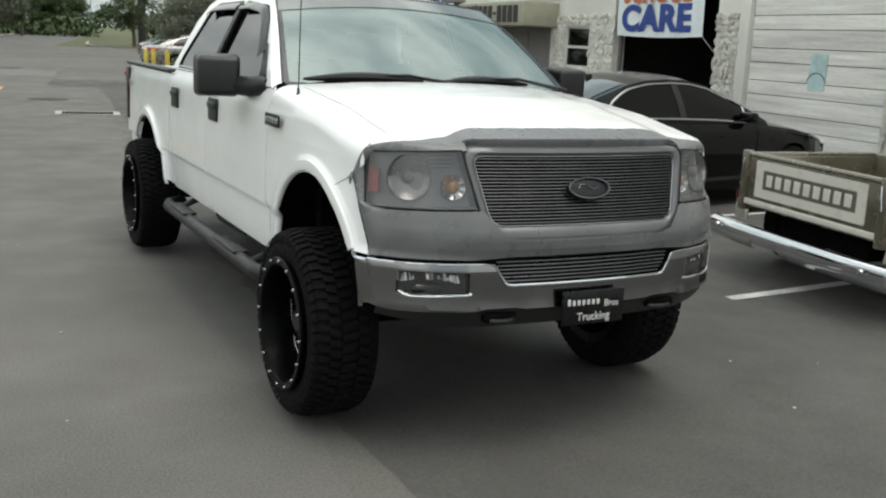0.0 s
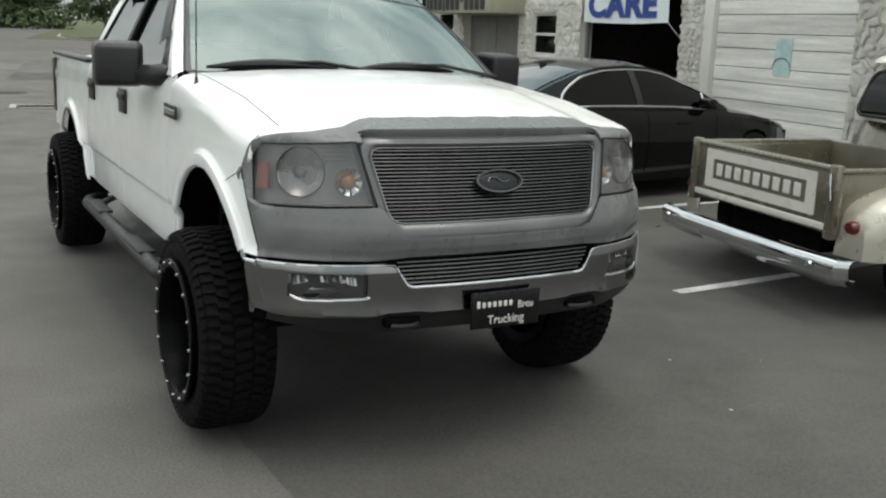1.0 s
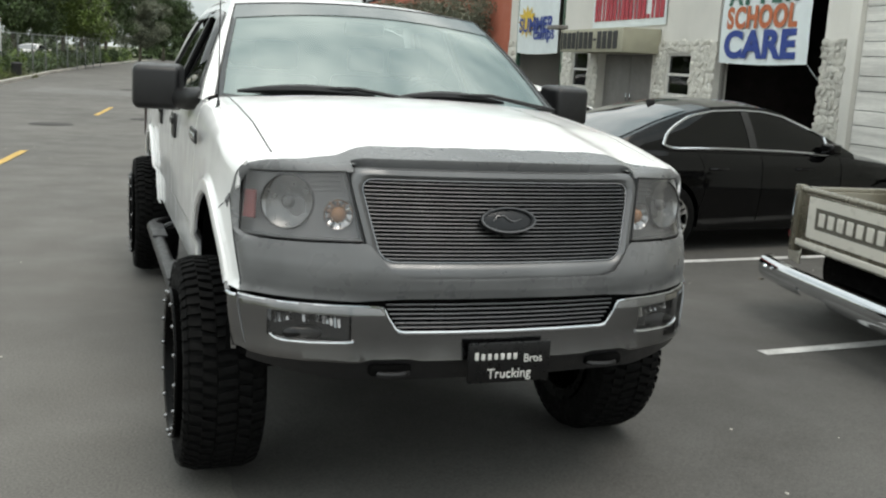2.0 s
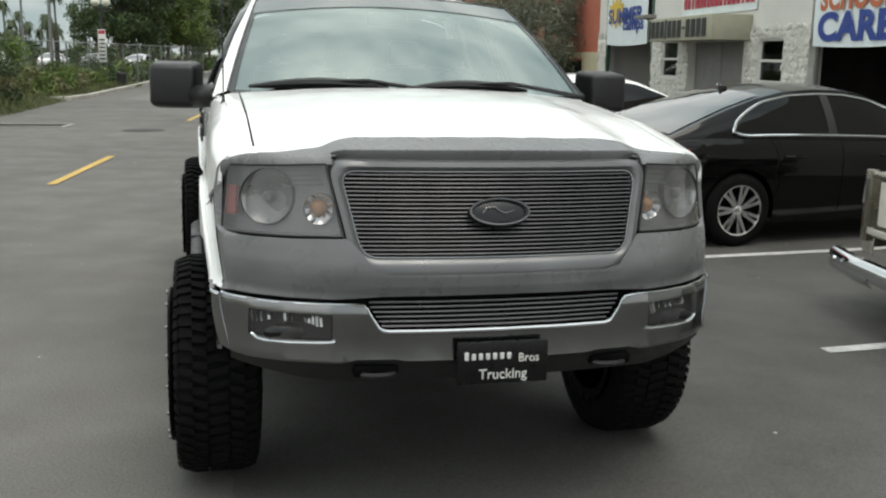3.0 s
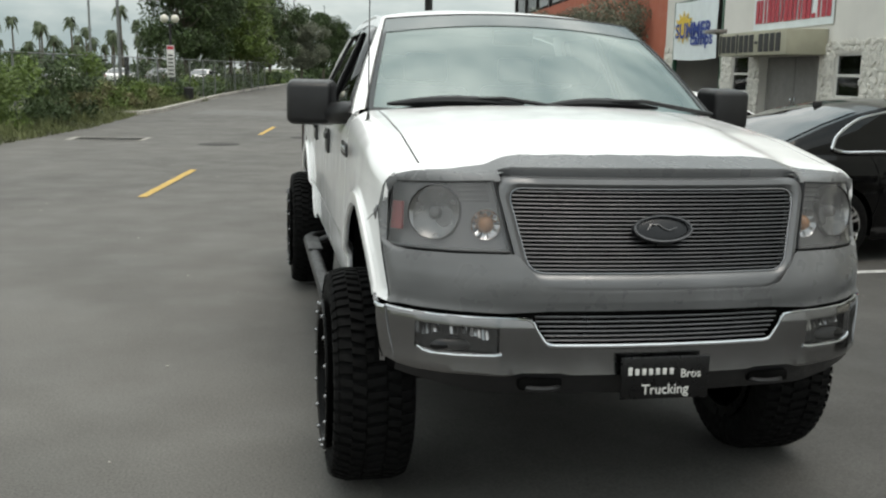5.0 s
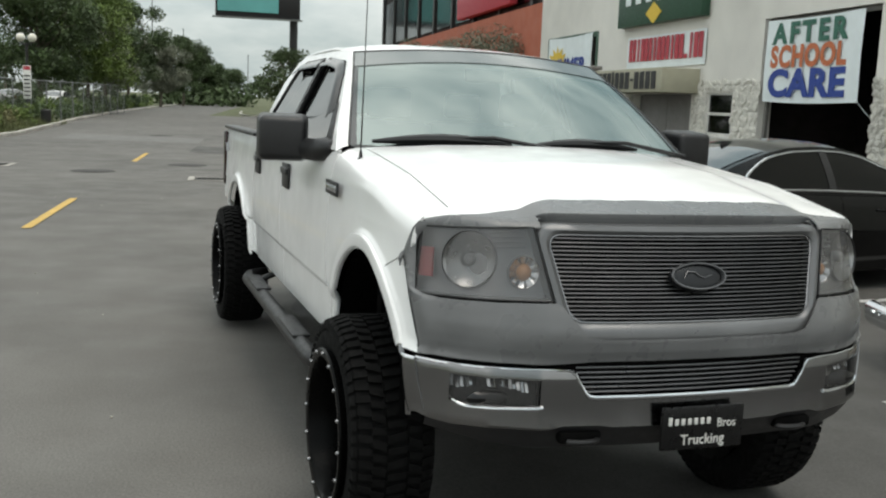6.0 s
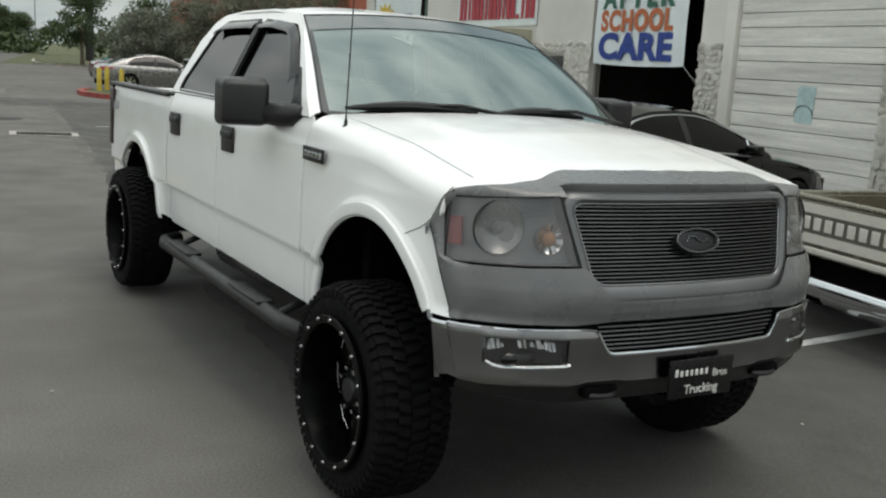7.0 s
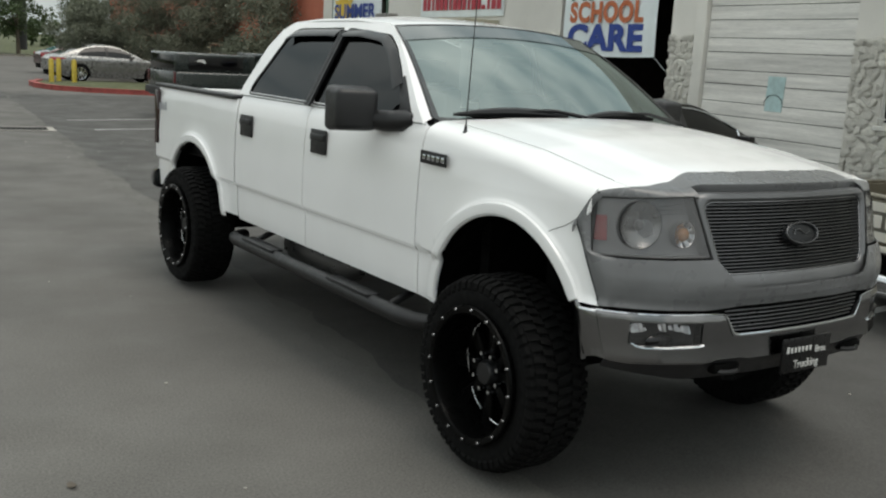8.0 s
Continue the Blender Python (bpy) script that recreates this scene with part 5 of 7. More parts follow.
def stones(u0, u1, z0, z1, holes=(), each=True, size=0.23, seed=1):
    """Irregular stones over a stretch of wall, u0 to u1, z0 to z1."""
    rng = random.Random(seed)
    rows = max(1, round((z1 - z0) / (size * 0.62)))
    put = []
    for r in range(rows):
        z = lerp(z0, z1, (r + 0.5) / rows)
        u = u0 + rng.uniform(-0.10, 0.0)
        while u < u1 - 0.03:
            w = min(size * rng.uniform(0.5, 1.6), u1 - u + 0.03)
            uc, zc = u + w / 2, z + rng.uniform(-0.025, 0.025)
            h = size * 0.62 * rng.uniform(0.8, 1.5)
            u += w * 0.98
            if any(a - w * 0.25 < uc < b + w * 0.25 and c - h * 0.25 < zc < d + h * 0.25 for a, b, c, d in holes):
                continue
            put.append((uc, zc, w, h, rng.uniform(0.030, 0.060), rng.uniform(-28, 28), rng.randrange(9)))
    if each:
        for uc, zc, w, h, d, tilt, k in put:
            ob = new("stone", ROCKS[k])
            ob.parent = wall
            ob.matrix_basis = Matrix.Translation((FX - 0.02, uc, zc)) @ pose(0, 0, 0, tilt) @ Matrix.Diagonal((d, w * 1.08, h * 1.1, 1))
        return
    bm = B()
    for uc, zc, w, h, d, tilt, k in put:
        n0 = len(bm.verts)
        bm.from_mesh(ROCKS[k])
        bm.verts.ensure_lookup_table()
        bmesh.ops.transform(bm, matrix=Matrix.Translation((FX - 0.02, uc, zc)) @ pose(0, 0, 0, tilt) @ Matrix.Diagonal((d, w * 1.08, h * 1.1, 1)), verts=bm.verts[n0:])
    tagged(part("stone_cladding", bm, STONE, wall, smooth=28), kind="stuff")


MORT = B()
for u0, u1, holes in ((1.2, 6.36, [WINDOWS[2]]), (9.76, 10.37, []), (13.92, 16.70, [WINDOWS[0]]), (20.06, 22.74, [WINDOWS[1]]), (27.21, 28.05, [])):
    if holes:
        a, b, c, d = holes[0]
        for lo, hi in (((u0, 0), (a, STONE_TOP)), ((b, 0), (u1, STONE_TOP)), ((a, 0), (b, c)), ((a, d), (b, STONE_TOP))):
            box(MORT, (FX - 0.012, lo[0], lo[1]), (FX - 0.003, hi[0], hi[1]))
    else:
        box(MORT, (FX - 0.012, u0, 0), (FX - 0.003, u1, STONE_TOP))
part("mortar_bed", MORT, MORTAR, wall)

# windows
for i, (a, b, z0, z1) in enumerate(WINDOWS):
    win = thing("window_%d" % (i + 1), "white-framed window with dark panes in the stone wall", "window", FACADE, kind="structure")
    bm = B()
    t = 0.05
    for lo, hi in (((a, z0), (a + t, z1)), ((b - t, z0), (b, z1)), ((a + t, z0), (b - t, z0 + t)), ((a + t, z1 - t), (b - t, z1)), ((a + t, (z0 + z1) / 2 - 0.03), (b - t, (z0 + z1) / 2 + 0.03))):
        box(bm, (FX + 0.03, lo[0], lo[1]), (FX + 0.10, hi[0], hi[1]), 0.006, seg=1)
    part("window_frame", bm, FRAMEWHITE, win)
    bm = B()
    box(bm, (FX - 0.06, a - 0.05, z0 - 0.07), (FX + 0.12, b + 0.05, z0), 0.01, seg=1)
    part("window_sill", bm, FRAMEWHITE, win)
    for zz0, zz1 in ((z0 + t, (z0 + z1) / 2 - 0.03), ((z0 + z1) / 2 + 0.03, z1 - t)):
        bm = B()
        box(bm, (FX + 0.055, a + t, zz0), (FX + 0.061, b - t, zz1))
        part("pane", bm, PANE, win)
    if i == 2:
        for k in range(10):
            bm = B()
            uu = lerp(a + 0.06, b - 0.06, k / 9)
            tube(bm, [(FX - 0.045, uu, z0 - 0.02), (FX - 0.045, uu, z1 + 0.02)], 0.010, 6)
            part("window_bar", bm, FRAMEWHITE, win)
        for zz in (z0 + 0.1, z1 - 0.1):
            bm = B()
            tube(bm, [(FX - 0.045, a, zz), (FX - 0.045, b, zz)], 0.012, 6)
            part("window_bar", bm, FRAMEWHITE, win)

# entrance: recessed double door under a canopy
entry = thing("door_entrance", "closed grey steel double door in a shallow recess", "door", FACADE, kind="structure")
for a, b in ((16.82, 18.40), (18.44, 20.03)):
    bm = B()
    box(bm, (FX + 0.20, a, 0.01), (FX + 0.25, b, 2.06), 0.008)
    leaf = part("door_leaf", bm, DOORGREY, entry)
    bm = B()
    box(bm, (FX + 0.17, (b - 0.12 if a < 17.5 else a + 0.06), 0.95), (FX + 0.20, (b - 0.06 if a < 17.5 else a + 0.12), 1.12), 0.008)
    part("handle", bm, CHROME, leaf)
can = thing("canopy", "olive box canopy with a dark number line over the entrance", "canopy", FACADE)
bm = B()
box(bm, (FX - 0.92, 16.44, 2.08), (FX - 0.004, 20.50, 2.62), 0.015)
part("canopy_box", bm, CANOPY, can)
uu = 20.42
for i, (wdt, low, top) in enumerate(((0.12, 2.12, 2.58),) + ((0.25, 2.15, 2.55),) * 3 + ((0.12, 2.12, 2.58),) + ((0.25, 2.15, 2.55),) * 3 + ((0.17, 2.33, 2.39),) + ((0.25, 2.15, 2.55),) * 4):
    bm = B()
    box(bm, (FX - 0.935, uu - wdt, low), (FX - 0.924, uu, top), 0.01, seg=1)
    part("digit_bar", bm, BLACK, can)
    uu -= wdt + 0.065
# floodlight on a short arm at the end of the canopy
flood = thing("floodlight", "grey floodlight on a short arm above the canopy", "floodlight", FACADE)
bm = B()
box(bm, (FX - 1.02, 20.55, 2.66), (FX - 0.70, 21.35, 2.76), 0.02)
part("lamp_head", bm, DOORGREY, flood)
bm = B()
tube(bm, [(FX - 0.85, 20.9, 2.66), (FX - 0.5, 20.9, 2.60), (FX - 0.004, 20.9, 2.62)], 0.025, 8)
part("arm", bm, DOORGREY, flood)


def cloth(name, u0, u1, z0, z1, mat, label, out=0.05, wave=0.015, sag=0.03):
    th = thing(name, label, "banner", FACADE)
    bm = B()
    sheet(bm, lambda s, t: (FX - out - wave * math.sin(7 * s + 3 * t) * math.sin(math.pi * t) - wave * 0.6 * math.sin(17 * s), lerp(u0, u1, s), lerp(z0, z1, t) - sag * math.sin(math.pi * s) * (t if t > 0.5 else 1 - t)), 36, 22)
    part("cloth", thicken(bm, 0.003), mat, th)
    return th


ban = cloth("school_banner", 10.73, 13.70, 1.93, 3.46, BANNERCLOTH, "white vinyl banner lettered after school care, hung in a bay")
for txt, uu, zz, size, mt, gap in (("AFTER", 12.28, 3.19, (2.36, 0.40), GREENPAINT, 1.32), ("SCHOOL", 12.28, 2.76, (2.36, 0.42), ORANGEPAINT, 1.1), ("CARE", 12.28, 2.27, (2.42, 0.53), BLUEPAINT, 1.04)):
    letters(txt, 0.4, mt, ban, on_wall(uu, zz, 0.078), 0.002, "lettering", 0.018, spacing=gap, fit=size)
sumb = cloth("summer_banner", 23.10, 27.02, 2.08, 3.82, BANNERCLOTH, "white vinyl summer banner with a yellow sun in a far bay", sag=0.05)
bm = B()
for i in range(12):
    a = math.tau * i / 12
    vs = [bm.verts.new((0.62 * math.cos(a - 0.2), 0.62 * math.sin(a - 0.2) * 0.55, 0)), bm.verts.new((0.92 * math.cos(a), 0.92 * math.sin(a) * 0.55, 0)), bm.verts.new((0.62 * math.cos(a + 0.2), 0.62 * math.sin(a + 0.2) * 0.55, 0))]
    bm.faces.new(vs)
bm.faces.new([bm.verts.new((0.6 * math.cos(math.tau * i / 24), 0.33 * math.sin(math.tau * i / 24), 0)) for i in range(24)])
part("sun_print", thicken(bm, 0.002), YELLOWPAINT, sumb, m=on_wall(26.05, 3.04, 0.078))
letters("SUMMER", 0.5, BLUEPAINT, sumb, on_wall(25.15, 2.93, 0.08), 0.002, "lettering", 0.014, fit=(3.3, 0.46))
letters("camps", 0.4, BLUEPAINT, sumb, on_wall(24.35, 2.55, 0.08), 0.002, "lettering", 0.010, fit=(1.95, 0.36))
red = cloth("web_banner", 16.22, 20.55, 2.72, 3.50, BANNERCLOTH, "white banner with a row of tall red lettering over the canopy", 0.03, 0.008, 0.01)
for i in range(17):
    bm = B()
    uu = lerp(20.28, 16.42, i / 16)
    half = (0.10, 0.085, 0.055, 0.10)[i % 4]
    box(bm, (FX - 0.062, uu - half, 2.88), (FX - 0.05, uu + half, 3.44 if i != 13 else 2.98), 0.004, seg=1)
    part("letter_bar", bm, REDPAINT, red)
gsign = thing("sign_box", "dark green sign box with a pale rim above the banner", "sign", FACADE)
bm = B()
box(bm, (FX - 0.22, 16.2, 3.76), (FX - 0.004, 20.9, 5.2), 0.02)
part("box", bm, SIGNGREEN, gsign)
bm = B()
plate_poly(bm, [[(-0.45, 0.0), (0.0, -0.26), (0.45, 0.0), (0.0, 0.26)]], lambda a, b: Vector((a, b, 0)), 0.01)
part("emblem", bm, YELLOWPAINT, gsign, m=on_wall(18.65, 4.00, 0.235))
for k in range(6):
    bm = B()
    box(bm, (-0.17, -0.2, 0), (0.17, 0.2, 0.01), 0.02, seg=1)
    part("letter_bar", bm, BANNERCLOTH, gsign, m=on_wall(20.2 - 0.62 * k, 4.48, 0.235))
bm = B()
for lo, hi in (((BAY_FAR[0], 0.0), (BAY_FAR[0] + 0.14, 3.84)), ((BAY_FAR[1] - 0.14, 0), (BAY_FAR[1], 3.84)), ((BAY_FAR[0] + 0.14, 3.68), (BAY_FAR[1] - 0.14, 3.84))):
    box(bm, (FX - 0.02, lo[0], lo[1]), (FX + 0.1, hi[0], hi[1]), 0.01)
part("bay_frame", bm, SIGNGREEN, wall)
bm = B()
for lo, hi in (((BAY[0], 0.0), (BAY[0] + 0.07, 3.52)), ((BAY[1] - 0.07, 0), (BAY[1], 3.52)), ((BAY[0] + 0.07, 3.43), (BAY[1] - 0.07, 3.52))):
    box(bm, (FX + 0.12, lo[0], lo[1]), (FX + 0.2, hi[0], hi[1]), 0.01)
part("bay_frame", bm, DOORGREY, wall)
bm = B()
tube(bm, [(FX - 0.03, 10.76 - 0.36 * math.sin(math.pi * 0.5 * k / 10), 1.94 - 0.26 * k / 10 - 0.05 * math.sin(math.pi * k / 10)) for k in range(11)], 0.0035, 5)
solid("banner_rope", bm, BANNERCLOTH, "thin pale rope from the banner corner to the pillar", "rope", FACADE)
# ---- other vehicles ----
BLACKPAINT = material("black_car_paint", (0.0018, 0.0018, 0.002), 0.09, vary=0.1, scale=3, spec=0.26, coat=0.08)
REARGLASS = glass("dark_rear_glass", (0.10, 0.11, 0.11), 0.04, 2.7)
SILVERPAINT = material("silver_car_paint", (0.26, 0.26, 0.255), 0.28, metal=0.6, vary=0.04, scale=3, coat=0.5)
MAROON = material("dark_maroon_car_paint", (0.05, 0.012, 0.018), 0.15, vary=0.1, scale=3, coat=0.6)
SIGNWHITE = material("white_sign_face", (0.60, 0.60, 0.58), 0.5, vary=0.08, scale=8)
DARKGREEN = material("dark_green_truck_paint", (0.012, 0.018, 0.016), 0.25, vary=0.1, scale=3, coat=0.5)
BRONZE = material("grey_bronze_truck_paint", (0.175, 0.158, 0.118), 0.26, metal=0.55, vary=0.06, scale=3, coat=0.5)
SILVERBRONZE = material("pale_champagne_paint", (0.50, 0.47, 0.40), 0.30, metal=0.4, vary=0.05, scale=3, coat=0.4)
CREAM = material("cream_roof_paint", (0.68, 0.65, 0.58), 0.30, vary=0.04, scale=3, coat=0.4)
BEDLINER = material("worn_bronze_bed", (0.10, 0.088, 0.062), 0.55, vary=0.2, scale=4)
ALLOY = material("silver_alloy", (0.88, 0.88, 0.89), 0.18, metal=1.0, vary=0.06, scale=10)


def road_wheel(parent, m, r=0.33, w=0.21, spokes=7, pairs=True):
    """A silver spoked wheel; its outer face looks to -y."""
    hold = new("wheel")
    hold.parent, hold.matrix_basis = parent, m @ pose(0, 0, 0, 0, 0, 90)
    bm = B()
    lathe(bm, [(0.66 * r, -w / 2), (0.80 * r, -w * 0.54), (0.94 * r, -w * 0.48), (r, -w * 0.36), (r, w * 0.36), (0.9 * r, w / 2), (0.66 * r, w / 2)], 40)
    part("tyre", bm, RUBBER, hold)
    bm = B()
    lathe(bm, [(0.70 * r, -w * 0.47), (0.69 * r, -w * 0.52), (0.65 * r, -w * 0.50), (0.62 * r, -w * 0.2), (0.60 * r, w * 0.4)], 40)
    lathe(bm, [(0.0, -w * 0.42), (0.10 * r, -w * 0.42), (0.15 * r, -w * 0.36), (0.16 * r, w * 0.0)], 20)
    for i in range(spokes):
        for off in ((-0.035, 0.035) if pairs else (0.0,)):
            a = math.tau * i / spokes + off * 4.0
            c, s = math.cos(a), math.sin(a)
            q = [bm.verts.new((x, rr * c - tt * s, rr * s + tt * c)) for x, rr, tt in ((-w * 0.40, 0.12 * r, -0.013), (-w * 0.40, 0.12 * r, 0.013), (-w * 0.46, 0.66 * r, 0.016), (-w * 0.46, 0.66 * r, -0.016))]
            q2 = [bm.verts.new((v.co.x + 0.03, v.co.y, v.co.z)) for v in q]
            bm.faces.new(q)
            for k in range(4):
                bm.faces.new((q[k], q[(k + 1) % 4], q2[(k + 1) % 4], q2[k]))
    part("rim", bm, ALLOY, hold)
    bm = B()
    lathe(bm, [(0.0, w * 0.1), (0.62 * r, w * 0.1)], 24)
    part("brake_shadow", bm, VOID, hold)
    return hold


def sedan(name, label, m, paint, size=1.0, group="", chrome=True):
    """A saloon: x forward from the rear axle, both sides alike."""
    car = thing(name, label, "car", m, group)
    WB, HW = 2.78, 0.91
    xs_all = (-1.06, -0.98, -0.8, -0.4, 0, 1, 2.0, 2.6, 3.1, 3.45, 3.65, 3.74)
    width = lambda x: table(x, xs_all, (0.66, 0.76, 0.845, 0.895, 0.91, 0.91, 0.905, 0.89, 0.85, 0.76, 0.62, 0.45))
    shoulder = lambda x: table(x, (-1.06, -0.9, -0.3, 0.3, 1.2, 2.2, 2.8, 3.3, 3.6, 3.74), (0.80, 0.915, 0.965, 0.955, 0.93, 0.915, 0.85, 0.755, 0.67, 0.58))
    deck = lambda x: shoulder(x) + table(x, (-1.06, -0.9, 0, 2.2, 3.2, 3.74), (0.03, 0.075, 0.06, 0.07, 0.06, 0.02))
    floor_z = lambda x: table(x, (-1.06, -0.8, -0.5, 2.9, 3.4, 3.74), (0.42, 0.30, 0.20, 0.20, 0.25, 0.36))

    def low(x):
        z = floor_z(x)
        for c in (0.0, WB):
            t = (x - c) / 0.375
            if abs(t) < 1:
                z = max(z, 0.30 + 0.40 * math.sqrt(1 - t * t))
        return z

    def side_y(x, z):
        s = (z - floor_z(x)) / max(0.05, shoulder(x) - floor_z(x))
        return width(x) * table(s, (-0.2, 0, 0.25, 0.55, 0.72, 0.76, 0.92, 1.0), (0.90, 0.93, 0.975, 1.0, 0.992, 1.0, 0.972, 0.93))

    st = sorted(set([round(lerp(-1.06, 3.74, i / 48), 4) for i in range(49)] + [round(c + 0.375 * math.cos(math.pi * k / 24), 4) for c in (0, WB) for k in range(25)]))
    bm = B()
    cols = []
    for x in st:
        zb, zs = low(x), shoulder(x)
        col = [(x, side_y(x, z), z) for z in (lerp(zb, zs, k / 14) for k in range(15))]
        y0 = side_y(x, zs)
        for k in range(1, 9):
            y = y0 * (1 - k / 8)
            col.append((x, y, deck(x) - (deck(x) - zs) * (y / y0) ** 3))
        cols.append([bm.verts.new(c) for c in col])
    for p, q in zip(cols, cols[1:]):
        for k in range(len(p) - 1):
            bm.faces.new((p[k], p[k + 1], q[k + 1], q[k]))
    for col in (cols[0], cols[-1]):
        z = col[0].co.z
        base = bm.verts.new((col[0].co.x, 0, z))
        bm.faces.new(col + [base])
    bmesh.ops.mirror(bm, geom=bm.verts[:] + bm.edges[:] + bm.faces[:], matrix=Matrix.Identity(4), merge_dist=1e-4, axis="Y")
    bmesh.ops.remove_doubles(bm, verts=bm.verts, dist=1e-4)
    body = part("body", bm, paint, car)
    bm = B()
    box(bm, (-0.95, -0.74, 0.22), (3.5, 0.74, 0.66))
    part("underside", bm, VOID, car)
    TOP = ((-0.72, 0.955), (-0.42, 1.09), (-0.05, 1.235), (0.30, 1.345), (0.62, 1.415), (0.95, 1.435), (1.25, 1.425), (1.50, 1.375), (1.85, 1.22), (2.36, 0.955))
    top = lambda x: table(x, [p[0] for p in TOP], [p[1] for p in TOP])

    def gh(x, t):
        """The greenhouse: t 0 at the belt, 1 at the roof edge, 2 at the middle."""
        zs, zt = shoulder(x) - 0.01, max(top(x), shoulder(x))
        rise = zt - zs
        yb = side_y(x, shoulder(x)) * 0.985
        yt = yb - rise * 0.52
        if t <= 1:
            return Vector((x, lerp(yb, yt, t) + 0.025 * math.sin(math.pi * t) * min(1, rise * 2), zs + (rise - 0.05 * min(1, rise * 2)) * t))
        k = t - 1
        return Vector((x, yt * (1 - k), zs + rise - 0.05 * min(1, rise * 2) * (1 - k) ** 2.2))

    for nm, mt, x0, x1, t0, t1, off in (("roof", paint, -0.72, 2.36, 0, 2, 0.0),):
        bm = B()
        sheet(bm, lambda s, t: gh(lerp(x0, x1, s), 2 * t), 52, 24)
        bmesh.ops.mirror(bm, geom=bm.verts[:] + bm.edges[:] + bm.faces[:], matrix=Matrix.Identity(4), merge_dist=1e-4, axis="Y")
        part(nm, bm, paint, body)
    for sg in (-1, 1):
        flip = Matrix.Diagonal((1, sg, 1, 1))
        WLO, WHI = -0.06, 1.99

        def wpt(s, t, out):
            x = lerp(WLO, WHI, s)
            lo, hi = 0.10, 0.90
            if s < 0.24:
                k = math.sqrt(max(0.0, 1 - (1 - s / 0.24) ** 2))
                lo, hi = lerp(0.24, lo, min(1.0, k * 1.4)), lerp(0.28, hi, k)
            p = gh(x, lerp(lo, hi, t))
            return flip @ (p + Vector((0, out, out * 0.4)))

        bm = B()
        sheet(bm, lambda s, t: wpt(s, t, 0.008), 44, 6)
        sw = part("side_window", bm, DARKGLASS, car)
        bm = B()
        sheet(bm, lambda s, t: wpt(s, t, 0.004), 44, 6)
        part("window_dark", bm, GLOSSBLACK, sw)
        if chrome:
            bm = B()
            ring = [wpt(k / 40, 0, 0.012) for k in range(41)] + [wpt(1 - k / 40, 1, 0.012) for k in range(41)]
            tube(bm, ring + ring[:1], 0.014, 6)
            part("chrome_surround", bm, CHROME, sw, "bright chrome window surround")
        bm = B()
        sheet(bm, lambda s, t: wpt(lerp(0.50, 0.545, s), lerp(0.02, 0.98, t), 0.013), 2, 6)
        part("door_pillar", bm, BLACK, sw)
        for x in (0.55, 1.62):
            bm = B()
            tube(bm, [flip @ Vector((x + d, side_y(x + d, 0.80) + o, 0.80)) for d, o in ((-0.11, 0.0), (-0.08, 0.022), (0.08, 0.022), (0.11, 0.0))], 0.013, 8)
            part("door_handle", bm, paint, body)
        for x in (0.30, 1.08, 2.12):
            bm = B()
            tube(bm, [flip @ Vector((x + (0.10 * math.sin(3 * k / 10) if x < 0.5 else 0), side_y(x, z := lerp(0.30, shoulder(x) - 0.01, k / 10)) + 0.0005, z)) for k in range(11)], 0.0035, 4)
            part("door_seam", bm, VOID, body)
        bm = B()
        box(bm, (-0.07, -0.08, -0.055), (0.07, 0.10, 0.055), 0.03, seg=3)
        part("door_mirror", bm, paint, car, m=pose(1.93, sg * (side_y(1.9, 0.95) + 0.07), 1.0))
        # tail lamp and headlamp
        bm = B()
        sheet(bm, lambda s, t: flip @ Vector((x := lerp(-1.04, -0.52, s), side_y(x, z := lerp(0.745 + 0.11 * s, 0.90 - 0.02 * s, t)) + 0.006, z)), 10, 4)
        part("tail_lamp", thicken(bm, 0.01), REDLENS, car, "bright red tail lamp")
        bm = B()
        sheet(bm, lambda s, t: flip @ Vector((x := lerp(3.25, 3.66, s), side_y(x, z := lerp(0.56, 0.70, t)) + 0.006, z - 0.06 * s)), 10, 4)
        part("headlamp", thicken(bm, 0.01), LAMPGREY, car)
        for x in (0.0, WB):
            road_wheel(car, pose(x, sg * (HW - 0.115), 0.33, 0, 0, 0 if sg < 0 else 180))
    # front and rear glass
    for nm, x0, x1 in (("windscreen", 1.42, 2.28), ("rear_window", -0.62, 0.36)):
        bm = B()
        sheet(bm, lambda s, t: (p := gh(lerp(x0, x1, t), 2 - 0.90 * abs(2 * s - 1)), Vector((p.x + (0.006 if x0 > 1 else -0.006), p.y * (1 if s < 0.5 else -1), p.z + 0.006)))[1], 24, 10)
        part(nm, bm, REARGLASS, car)
    bm = B()
    box(bm, (0.30, -0.010, 1.345), (0.40, 0.010, 1.400), 0.008)
    part("roof_fin", bm, BLACK, body)
    return car


# black saloon parked nose to the wall
HEAD = 5.0
hub = Vector((3.66, 3.88))
axis = Vector((math.cos(radians(HEAD)), math.sin(radians(HEAD))))
ctr = hub + Vector((-axis.y, axis.x)) * 0.88
sedan("black_saloon_car", "black saloon car with chrome window surrounds parked nose to the wall", pose(ctr.x, ctr.y, -0.016, 0, 0, HEAD), BLACKPAINT)
c = street(2.2, 9.35, 0.004, 11.0)
sedan("white_saloon_car", "white saloon car parked in a stall beyond the black one", c, WHITE, chrome=False)
sedan("silver_saloon_car", "silver saloon car parked beyond the red kerb", street(1.75, 36.3, 0.0, 8), SILVERPAINT, chrome=False)
sedan("maroon_saloon_car", "dark maroon saloon car parked beside the silver one", street(2.1, 43.5, 0.0, 8), MAROON, chrome=False)

